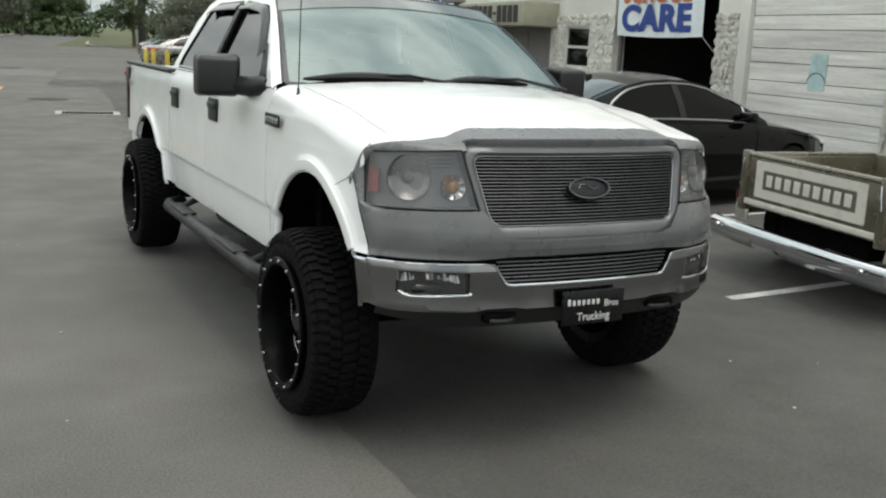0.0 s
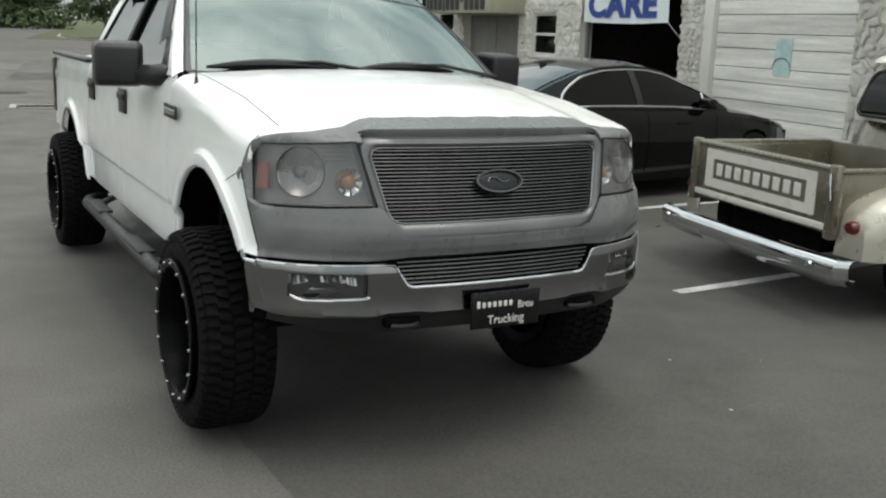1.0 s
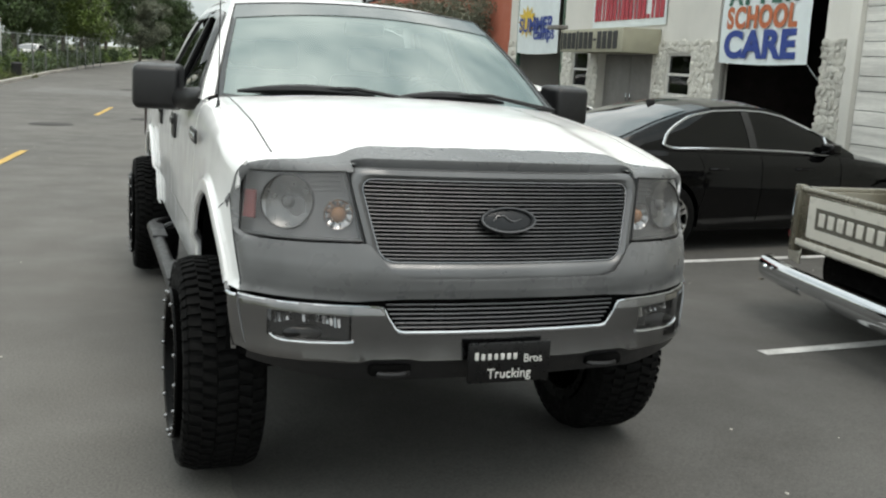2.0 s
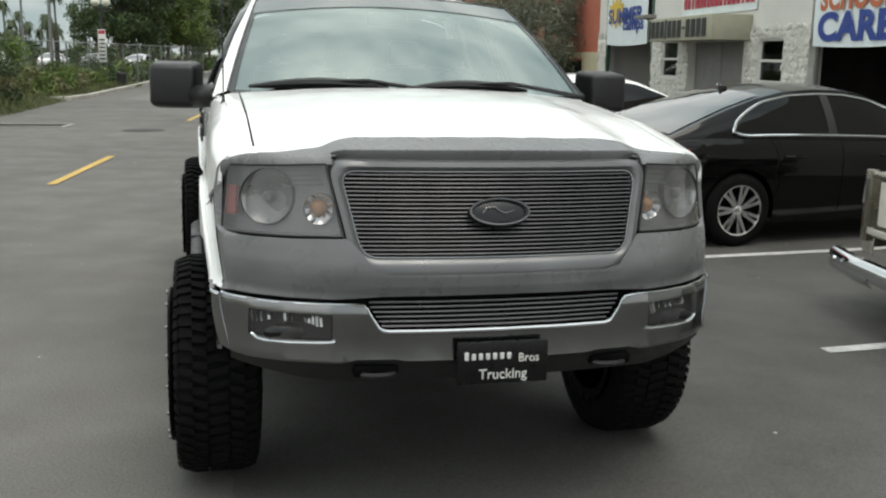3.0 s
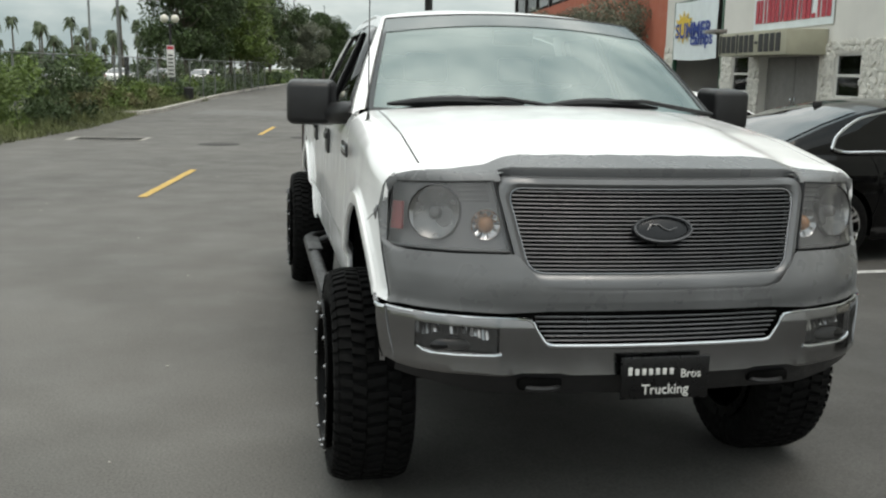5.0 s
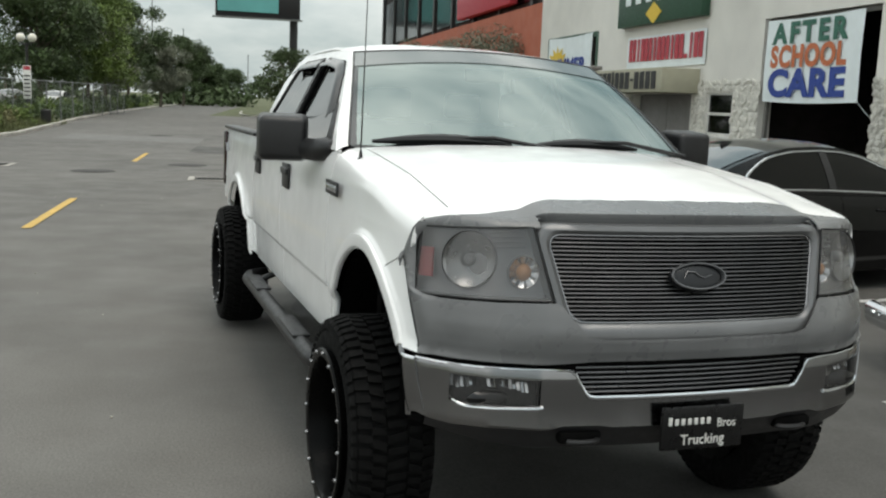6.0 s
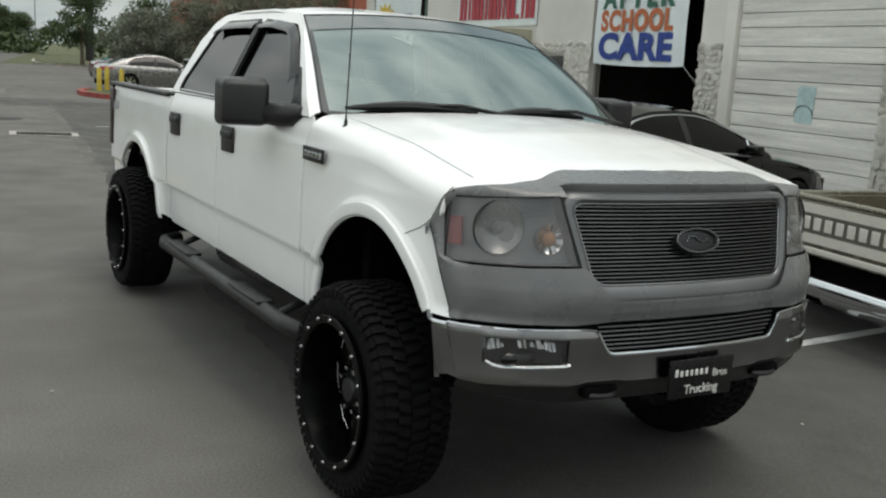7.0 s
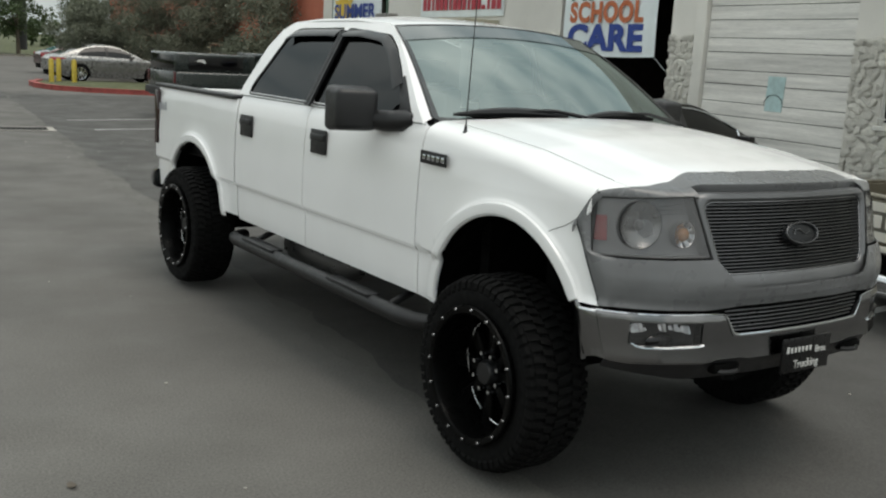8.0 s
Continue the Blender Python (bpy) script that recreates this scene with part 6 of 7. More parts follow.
# vintage stepside pickup: x forward, tailgate at x = 0, y to its left
CH = thing("vintage_pickup", "grey-bronze vintage stepside pickup with cream tailgate panel and chrome bumper", "pickup truck", pose(3.163, 0.915, -0.016, 0, 0, -9.5) @ Matrix.Diagonal((0.90, 1.09, 0.97, 1.0)))
HWB = 0.68
DARKRED = material("old_red_lens", (0.10, 0.012, 0.014), 0.25, vary=0.15, scale=30)
bm = B()
box(bm, (0.0, -HWB, 0.54), (0.035, HWB, 0.94), 0.008)
tg = part("tailgate", bm, BRONZE, CH, "bronze tailgate with a cream framed panel")
bm = B()
tube(bm, [(0.012, -HWB, 0.955), (0.012, HWB, 0.955)], 0.026, 10)
part("tailgate_roll", bm, BRONZE, tg)
bm = B()
plate_poly(bm, [rounded([(-0.56, -0.145), (0.56, -0.145), (0.56, 0.145), (-0.56, 0.145)], 0.012), rounded([(-0.475, -0.075), (0.475, -0.075), (0.475, 0.075), (-0.475, 0.075)], 0.01)], lambda a, b: Vector((-0.008, -a, 0.775 + b)), 0.008)
part("cream_frame", bm, CREAM, tg, "cream painted frame")
bm = B()
box(bm, (-0.004, -0.475, 0.70), (0.0, 0.475, 0.85))
part("dark_panel", bm, material("dark_olive_panel", (0.12, 0.112, 0.09), 0.45), tg)
for i in range(9):
    y = lerp(0.40, -0.40, i / 8)
    bm = B()
    box(bm, (-0.012, y - 0.034, 0.728), (-0.003, y + 0.034, 0.822), 0.006, seg=1)
    part("letter_bar", bm, CREAM, tg)
bm = B()
box(bm, (-0.012, -HWB, 0.555), (0.0, HWB, 0.60), 0.006)
part("lower_strip", bm, CREAM, tg)
for sg in (-1, 1):
    bm = B()
    box(bm, (0.02, sg * HWB - 0.03, 0.52), (1.38, sg * HWB + 0.03, 0.94), 0.01)
    box(bm, (0.02, sg * HWB - 0.03 + sg * 0.03, 0.925), (1.38, sg * HWB + 0.03 + sg * 0.05, 0.965), 0.015)
    part("bed_side", bm, BRONZE, CH)
    bm = B()
    box(bm, (-0.02, sg * (HWB + 0.02) - 0.035, 0.50), (0.05, sg * (HWB + 0.02) + 0.035, 0.985), 0.012)
    post = part("corner_post", bm, BRONZE, CH)
    bm = B()
    tube(bm, [(-0.03, sg * (HWB + 0.01), 0.93), (-0.035, sg * (HWB + 0.02), 0.85), (-0.03, sg * (HWB + 0.03), 0.76)], 0.007, 6)
    part("tailgate_chain", bm, CHROME, post)
    # bulbous rear fender
    bm = B()
    def fender(s, t, sg=sg):
        k = math.sin(math.pi * s) ** 0.22 if 0 < s < 1 else 0.0
        a = math.pi / 2 * t
        return (lerp(0.06, 1.36, s), sg * (HWB + 0.02 + 0.32 * k * math.sin(a) ** 0.5), 0.40 + 0.46 * k * max(0.0, math.cos(a)) ** 0.5)

    sheet(bm, fender, 30, 14)
    part("rear_fender", thicken(bm, 0.01), SILVERBRONZE, CH, "rounded champagne rear fender")
    bm = B()
    lathe(bm, [(0.0, -0.03), (0.035, -0.026), (0.045, 0.0), (0.045, 0.03)], 14, pose(0.075, sg * (HWB + 0.13), 0.60))
    part("tail_lamp", bm, DARKRED, CH, "dull dark red tail lamp")
    road_wheel(CH, pose(0.78, sg * (HWB + 0.16), 0.34, 0, 0, 0 if sg < 0 else 180), 0.34, 0.2, 8, False)
    road_wheel(CH, pose(3.20, sg * (HWB + 0.10), 0.34, 0, 0, 0 if sg < 0 else 180), 0.34, 0.2, 8, False)
bm = B()
box(bm, (0.04, -HWB + 0.03, 0.55), (1.37, HWB - 0.03, 0.60))
box(bm, (1.35, -HWB, 0.52), (1.40, HWB, 0.955), 0.01)
part("bed_floor", bm, BEDLINER, CH)
bm = B()
box(bm, (0.2, -0.45, 0.34), (4.2, 0.45, 0.52))
part("frame", bm, VOID, CH)
# bumper
bm = B()
path = [(0.0, -0.94), (-0.09, -0.90), (-0.13, -0.57), (-0.135, 0), (-0.13, 0.57), (-0.09, 0.90), (0.0, 0.94)]
prev = None
for k in range(31):
    s = k / 30 * 6
    x, y = (np.interp(s, range(7), [p[j] for p in path]) for j in (0, 1))
    ring = [bm.verts.new((x + dx, y, 0.362 + dz)) for dx, dz in ((0.02, 0.058), (-0.02, 0.054), (-0.045, 0.03), (-0.05, 0.0), (-0.046, -0.04), (-0.03, -0.07), (0.02, -0.08))]
    if prev:
        for j in range(6):
            bm.faces.new((prev[j], prev[j + 1], ring[j + 1], ring[j]))
    prev = ring
chb = part("rear_bumper", thicken(bm, 0.006), CHROME, CH, "bright chrome rear bumper")
for y0, y1 in ((0.93, 0.36), (0.04, -0.93)):
    bm = B()

    def apron(s, t, y0=y0, y1=y1):
        y = lerp(y0, y1, s)
        x = np.interp(-y, [-p[1] for p in reversed(path)], [p[0] for p in reversed(path)])
        return (float(x) - 0.046 + 0.045 * t ** 1.6 - 0.008 * math.sin(math.pi * t), y, 0.325 - 0.075 * t)

    sheet(bm, apron, 16, 6)
    part("bumper_plate", thicken(bm, 0.005), CHROME, chb)
for y in (-0.75, 0.75):
    bm = B()
    lathe(bm, [(0.0, -0.02), (0.02, -0.015), (0.024, 0.0)], 12, pose(-0.185, y, 0.362))
    part("bumper_bolt", bm, CHROME, chb)
# cab
def cab_shell(x0, x1, hw0, hw1, z0, z1, rad):
    def fn(s, t):
        a = math.tau * s
        cx, cy = math.cos(a), math.sin(a)
        k = (abs(cx) ** 4 + abs(cy) ** 4) ** -0.25
        hw = lerp(hw0, hw1, t ** 1.5)
        lx = lerp((x1 - x0) / 2, (x1 - x0) / 2 - 0.22 * t, t)
        return ((x0 + x1) / 2 + lx * cx * k - 0.04 * t, hw * cy * k, lerp(z0, z1, t))
    return fn


bm = B()
shell = cab_shell(1.42, 2.83, 0.82, 0.78, 0.48, 1.15, 0.1)
sheet(bm, shell, 40, 6)
part("cab_lower", bm, BRONZE, CH)
bm = B()
upper = cab_shell(1.43, 2.80, 0.77, 0.62, 1.15, 1.62, 0.1)
sheet(bm, upper, 40, 8)
part("cab_upper", bm, CREAM, CH, "cream painted upper cab")
bm = B()
sheet(bm, lambda s, t: (2.11 + (0.60 * math.cos(math.tau * s) * (abs(math.cos(math.tau * s)) ** 4 + abs(math.sin(math.tau * s)) ** 4) ** -0.25) * math.cos(math.pi / 2 * t * 0.98) - 0.04, 0.64 * math.sin(math.tau * s) * (abs(math.cos(math.tau * s)) ** 4 + abs(math.sin(math.tau * s)) ** 4) ** -0.25 * math.cos(math.pi / 2 * t * 0.98), 1.60 + 0.13 * math.sin(math.pi / 2 * t)), 40, 10)
part("cab_roof", bm, CREAM, CH, "cream painted roof")
def glass_x(z):
    t = (z - 1.15) / 0.47
    return 1.412 + 0.22 * t * t - 0.04 * t


bm = B()
sheet(bm, lambda s, t: (glass_x(z := lerp(1.19, 1.54, t)), lerp(-1, 1, s) * lerp(0.50, 0.45, t) * (1 - 0.10 * abs(2 * t - 1) ** 8), z), 12, 16)
rw = part("rear_window", bm, DARKGLASS, CH)
bm = B()
lp = rounded([(-0.50, 1.19), (0.50, 1.19), (0.45, 1.54), (-0.45, 1.54)], 0.07)
tube(bm, [(glass_x(b) - 0.004, a, b) for a, b in lp + lp[:1]], 0.014, 6)
part("window_seal", bm, BLACK, rw)
bm = B()
box(bm, (2.68, -0.70, 0.55), (3.93, 0.70, 1.12), 0.12, seg=4)
box(bm, (2.83, -0.92, 0.45), (3.86, 0.92, 0.86), 0.12, seg=4)
part("front_body", bm, BRONZE, CH)
for sg in (-1, 1):
    bm = B()
    lathe(bm, [(0.0, 0.0), (0.07, 0.0), (0.075, 0.02), (0.0, 0.04)], 16, pose(2.58, sg * 0.98, 1.2))
    part("door_mirror", bm, CHROME, CH)

# dark pickup with a cap over its bed
DP = thing("dark_pickup", "dark pickup truck with a canopy cap parked beyond the white truck", "pickup truck", street(1.55, 19.15, 0.004, 9) @ Matrix.Diagonal((0.93, 0.93, 1.05, 1)))
bm = B()
box(bm, (0.0, -0.93, 0.46), (5.2, 0.93, 1.03), 0.06, seg=3)
part("body", bm, DARKGREEN, DP)
bm = B()
box(bm, (0.04, -0.86, 1.02), (2.1, 0.86, 1.42), 0.05, seg=3)
cap = part("bed_cap", bm, DARKGREEN, DP)
bm = B()
box(bm, (0.35, -0.868, 1.08), (1.75, -0.855, 1.35), 0.01)
part("cap_window", bm, GLOSSBLACK, cap)
bm = B()
plate_poly(bm, [[(0.52, 1.25), (0.60, 1.29), (0.72, 1.30), (0.80, 1.22), (0.74, 1.21), (0.66, 1.24)]], lambda a, b: Vector((a, -0.874, b)), 0.003)
part("decal", bm, SIGNWHITE, cap, "small white decal")
bm = B()
box(bm, (0.03, -0.7, 1.08), (0.045, 0.7, 1.36), 0.01)
part("cap_rear_window", bm, GLOSSBLACK, cap)
bm = B()
sheet(bm, lambda s, t: (lerp(2.15, 3.7, s) + (0.25 * t if s < 0.5 else -0.45 * t), -0.86 + 0.12 * t, lerp(1.02, 1.44, t)), 6, 4)
sheet(bm, lambda s, t: (lerp(2.15, 3.7, s) + (0.25 * t if s < 0.5 else -0.45 * t), 0.86 - 0.12 * t, lerp(1.02, 1.44, t)), 6, 4)
box(bm, (2.3, -0.74, 1.36), (3.3, 0.74, 1.47), 0.04)
box(bm, (2.12, -0.80, 1.0), (2.2, 0.80, 1.42))
part("cab", bm, DARKGREEN, DP)
bm = B()
box(bm, (-0.10, -0.85, 0.52), (0.02, 0.85, 0.68), 0.03)
part("rear_bumper", bm, BLACK, DP)
for sg in (-1, 1):
    bm = B()
    box(bm, (-0.012, sg * 0.86 - 0.05, 0.78), (0.02, sg * 0.86 + 0.05, 1.02), 0.01)
    part("tail_lamp", bm, DARKRED, DP, "dull dark red tail lamp")
    for x in (1.1, 4.3):
        road_wheel(DP, pose(x, sg * 0.83, 0.37, 0, 0, 0 if sg < 0 else 180), 0.37, 0.24, 6, False)
# ---- street things and plants ----
BARK = material("grey_brown_bark", (0.10, 0.085, 0.065), 0.95, vary=0.25, scale=9, bump=0.01, bump_scale=30)
LEAF_DARK = material("dark_green_leaves", (0.040, 0.068, 0.019), 0.65, vary=0.45, scale=1.3, fine=0.25, fine_scale=30)
LEAF_FRESH = material("fresh_green_leaves", (0.10, 0.15, 0.03), 0.65, vary=0.4, scale=1.3, fine=0.25, fine_scale=30)
LEAF_SILVER = material("silver_grey_leaves", (0.135, 0.148, 0.105), 0.7, vary=0.35, scale=1.5, fine=0.25, fine_scale=30)
LEAF_DRY = material("olive_brown_leaves", (0.13, 0.125, 0.055), 0.75, vary=0.4, scale=1.3, fine=0.25, fine_scale=30)
LEAF_PALM = material("palm_leaves", (0.05, 0.07, 0.03), 0.7, vary=0.3, scale=1)
BLADE = material("verge_grass_blades", (0.11, 0.125, 0.05), 0.8, vary=0.4, scale=0.8, fine=0.2)
IRON = material("black_iron", (0.012, 0.012, 0.012), 0.5, vary=0.2, scale=8)
GRATE = material("rusty_grate_iron", (0.035, 0.032, 0.03), 0.8, vary=0.3, scale=10)
GALV = material("galvanised_fence", (0.20, 0.21, 0.21), 0.55, metal=0.6, vary=0.1, scale=5)
GLOBE = material("milky_globe", (0.62, 0.60, 0.52), 0.35, vary=0.05, scale=6)
YELLOWPOST = material("yellow_bollard_paint", (0.55, 0.42, 0.06), 0.6, vary=0.12, scale=8, stain=0.15)
ORANGEWALL = material("orange_stucco", (0.42, 0.125, 0.075), 0.9, vary=0.06, scale=1, bump=0.004, bump_scale=60)
CREAMWALL = material("far_cream_wall", (0.50, 0.44, 0.30), 0.9, vary=0.06, scale=1, bump=0.004, bump_scale=60)
CYANBOARD = material("teal_board", (0.10, 0.34, 0.33), 0.5, vary=0.1, scale=0.4)


def leaf_cloud(bm, centre, radius, count, size, rng, squash=0.75, droop=0.3):
    """Many small bent leaves round a limb's end, denser towards the rim."""
    for _ in range(count):
        d = Vector((rng.gauss(0, 1), rng.gauss(0, 1), rng.gauss(0, 1))).normalized()
        r = radius * rng.random() ** 0.45
        p = Vector(centre) + Vector((d.x * r, d.y * r, d.z * r * squash))
        a = Vector((rng.gauss(0, 1), rng.gauss(0, 1), rng.gauss(0, 1) - droop)).normalized()
        b = a.cross(Vector((rng.gauss(0, 1), rng.gauss(0, 1), rng.gauss(0, 1)))).normalized()
        s = size * rng.uniform(0.6, 1.4)
        vs = [bm.verts.new(p + q) for q in (-a * s, b * s * 0.42, a * s, -b * s * 0.42)]
        bm.faces.new(vs)


def tree(x, y, high, spread, label, leaves, seed, clumps=26, per=150, size=0.11, trunk=0.13, base=0.30, name="tree", group=""):
    """A tapered trunk with limbs, and a crown of leaf clumps with gaps."""
    rng = random.Random(seed)
    t = thing(name, label, "tree", street(x, y, -0.01), group)
    bm = B()
    fork = high * base
    lean = Vector((rng.uniform(-0.15, 0.15), rng.uniform(-0.15, 0.15), 0))
    tube(bm, [Vector((0, 0, -0.1)), Vector((0, 0, fork * 0.5)) + lean * 0.4, Vector((0, 0, fork)) + lean, Vector((0, 0, high * 0.75)) + lean * 1.5], [trunk * 1.25, trunk, trunk * 0.85, trunk * 0.25], 9)
    tips = []
    for k in range(clumps):
        a = rng.uniform(0, math.tau)
        h = rng.uniform(fork * 1.05, high * 0.90)
        s = (h - fork) / (high - fork)
        r = spread * math.sin(math.pi * (0.22 + 0.66 * s)) * rng.uniform(0.18, 1.0)
        tip = Vector((r * math.cos(a), r * math.sin(a), h)) + lean
        tips.append(tip)
        if k % 2 == 0:
            root = Vector((0, 0, lerp(fork * 0.85, h, 0.45))) + lean
            mid = root.lerp(tip, 0.55) + Vector((0, 0, 0.08 * high * rng.random()))
            tube(bm, [root, mid, tip], [trunk * 0.38, trunk * 0.22, trunk * 0.06], 6)
    part("trunk", bm, BARK, t)
    bm = B()
    for tip in tips:
        leaf_cloud(bm, tip, spread * rng.uniform(0.24, 0.42), per, size, rng)
    part("crown", bm, leaves, t, smooth=180)
    return t


ROWG = "trees along the far kerb"
spec = [(-12.8, 60.0, 9.2, 3.4, LEAF_DARK), (-11.2, 68.0, 9.2, 3.3, LEAF_FRESH), (-11.2, 78.0, 8.4, 2.6, LEAF_SILVER), (-10.6, 88.0, 10.2, 3.3, LEAF_DARK), (-9.0, 106.0, 8.0, 2.8, LEAF_SILVER), (-7.2, 118.0, 8.6, 3.0, LEAF_DARK), (-5.0, 132.0, 6.0, 3.0, LEAF_DARK), (-2.4, 148.0, 5.2, 3.4, LEAF_DARK)]
for i, (x, y, h, s, lf) in enumerate(spec):
    tree(x, y, h, s, "%s street tree on the grass verge behind the kerb" % {LEAF_DARK: "dark green", LEAF_FRESH: "bright green", LEAF_SILVER: "silver-grey"}[lf], lf, 100 + i, 52, 480, 0.12, 0.15, 0.24, group=ROWG)
for i, (x, y, h, s) in enumerate(((8.2, 33.0, 4.9, 2.4), (3.1, 41.0, 3.5, 1.6), (5.4, 39.5, 4.1, 1.9), (7.8, 40.5, 4.6, 2.0), (10.0, 41.5, 5.0, 2.0))):
    tree(x, y, h, s, "silver-leaved tree with a grey bushy crown beside the parking row", LEAF_SILVER, 200 + i, 46, 520, 0.052, 0.07, 0.24, group="silver trees by the parking")
tree(2.6, 75.5, 5.6, 2.3, "dark green tree on the grassed island at the bend", LEAF_DARK, 301, 30, 170, 0.12, 0.14, 0.28)
tree(8.5, 84.0, 6.0, 2.6, "dark green tree on the grassed island at the bend", LEAF_DARK, 302, 28, 150, 0.12, 0.14, 0.28)
# far belt of woods
rng = random.Random(7)
bm = B()
for i in range(210):
    x = rng.uniform(-70, 50)
    leaf_cloud(bm, (x, 125 + rng.uniform(0, 14) + abs(x) * 0.05, rng.uniform(0.4, 2.6 + 1.3 * math.sin(x * 0.23))), rng.uniform(1.1, 2.1), 46, 0.42, rng)
solid("far_woods", bm, LEAF_DARK, "dark far belt of bushes and woods closing the road", "woods", ROAD, "stuff", smooth=180)
# hedge behind the kerb
rng = random.Random(11)
for k in range(20):
    bm = B()
    for j in range(7):
        leaf_cloud(bm, (rng.uniform(-0.45, 0.45), rng.uniform(-1.0, 1.0), rng.uniform(0.22, 0.62)), 0.42, 95, 0.075, rng)
    for j in range(5):
        tube(bm, [(0.1 * j - 0.2, 0.2 * j - 0.4, 0.0), (0.15 * j - 0.3, 0.25 * j - 0.5, 0.5)], [0.02, 0.006], 5)
    solid("hedge_bush", bm, LEAF_FRESH if k % 3 == 1 else LEAF_DARK, "clipped green hedge bush on the verge", "bush", street(-10.6 - 0.1 * (k % 3), 44.0 + 3.1 * k, -0.01, rng.uniform(-20, 20)) @ Matrix.Scale(1.45, 4), group="hedge bushes along the kerb", smooth=180)
# verge grass
rng = random.Random(13)
bm = B()
for i in range(9000):
    y = rng.uniform(14.0, 44.0)
    near = -9.15 if y < 22.0 else (-9.15 - 0.10 * (y - 22.0) if y < 29.0 else -10.1 - 0.04 * (y - 31.0))
    x = near - abs(rng.gauss(0, 1.0)) - 0.02
    h = rng.uniform(0.05, 0.30) * (1.5 if x < near - 0.5 else 0.8)
    a = rng.uniform(0, math.tau)
    w = Vector((math.cos(a), math.sin(a), 0)) * 0.014
    lean = Vector((rng.gauss(0, 0.09), rng.gauss(0, 0.09), 0))
    p = Vector((x, y, -0.01))
    m1 = p + lean * 0.4 + Vector((0, 0, h * 0.6))
    q = [bm.verts.new(v) for v in (p - w, p + w, m1 + w * 0.7, m1 - w * 0.7, p + lean + Vector((0, 0, h)))]
    bm.faces.new(q[:4])
    bm.faces.new((q[3], q[2], q[4]))
solid("verge_grass", bm, BLADE, "rough tufted grass along the verge", "grass", VERGE, "stuff", smooth=180)
# overgrown shrubs along the fence
rng = random.Random(17)
for i, (x, y, r, h, lf) in enumerate([(-10.6, 19.6, 1.0, 1.5, LEAF_FRESH), (-10.5, 21.8, 0.95, 1.75, LEAF_DARK), (-10.7, 24.0, 0.8, 1.35, LEAF_DARK), (-11.0, 26.4, 0.8, 1.1, LEAF_DRY), (-11.3, 29.2, 0.7, 0.85, LEAF_FRESH), (-11.4, 31.4, 0.7, 0.8, LEAF_DRY), (-11.5, 33.8, 0.7, 1.0, LEAF_FRESH), (-11.7, 36.4, 0.7, 0.7, LEAF_DRY), (-11.8, 39.0, 0.7, 0.8, LEAF_FRESH), (-11.5, 17.0, 1.2, 1.7, LEAF_FRESH), (-11.8, 29.8, 0.9, 1.9, LEAF_FRESH), (-12.4, 25.0, 1.0, 1.9, LEAF_FRESH), (-12.6, 36.0, 1.1, 1.5, LEAF_DARK), (-12.8, 42.0, 1.2, 1.5, LEAF_DARK)]):
    bm = B()
    for j in range(20):
        leaf_cloud(bm, (rng.uniform(-r, r), rng.uniform(-r, r), rng.uniform(0.15, h)), 0.38, 125, 0.06, rng)
    for j in range(6):
        tube(bm, [(0, 0, 0), (rng.uniform(-r, r) * 0.6, rng.uniform(-r, r) * 0.6, h * 0.7)], [0.02, 0.005], 5)
    solid("shrub", bm, lf, "overgrown %s shrub against the wire fence" % ("olive-brown" if lf is LEAF_DRY else "green"), "shrub", VERGE @ pose(x, y, -0.01), group="shrubs along the fence", smooth=180)
# wire fence
fence = thing("wire_fence", "grey chain-link fence with steel posts behind the verge", "fence", VERGE @ Matrix.Diagonal((1.06, 1.03, 1.08, 1)))
for k in range(19):
    bm = B()
    y = 14 + 3.0 * k
    tube(bm, [(-11.1, y, 0), (-11.1, y, 1.85)], 0.03, 7)
    part("post", bm, GALV, fence)
bm = B()
tube(bm, [(-11.1, 14, 1.82), (-11.1, 68, 1.82)], 0.018, 6)
part("top_rail", bm, GALV, fence)
bm = B()
for k in range(360):
    for sg in (-1, 1):
        y0 = 14 + 0.15 * k
        p, q = Vector((-11.1, y0, 0.05 if sg > 0 else 1.8)), Vector((-11.1, y0 + 0.875, 1.8 if sg > 0 else 0.05))
        n = Vector((0, 0.006, 0))
        bm.faces.new([bm.verts.new(v) for v in (p - n, p + n, q + n, q - n)])
tagged(part("wire_mesh", bm, GALV, fence), kind="stuff")
# twin-globe lamp post with a notice
post = thing("lamp_post", "black lamp post with two milky globes and a white notice", "street lamp", street(-9.95, 41.0) @ Matrix.Scale(1.17, 4))
bm = B()
lathe(bm, [(0.13, 0.0), (0.13, 0.12), (0.07, 0.2), (0.055, 1.2), (0.045, 3.0)], 14, pose(0, 0, 0, 0, -90))
tube(bm, [(-0.20, 0, 3.03), (-0.14, 0, 2.94), (0.14, 0, 2.94), (0.20, 0, 3.03)], 0.03, 8)
part("pole", bm, IRON, post)
for sg in (-1, 1):
    bm = B()
    bmesh.ops.create_uvsphere(bm, u_segments=20, v_segments=12, radius=0.155, matrix=Matrix.Translation((sg * 0.20, 0, 3.17)))
    part("globe", bm, GLOBE, post, "milky glass globe")
bm = B()
box(bm, (-0.14, -0.08, 0.98), (0.14, -0.06, 2.18), 0.006)
nt = part("notice", bm, SIGNWHITE, post)
bm = B()
box(bm, (-0.12, -0.086, 2.02), (0.12, -0.081, 2.15))
part("notice_head", bm, REDPAINT, nt)
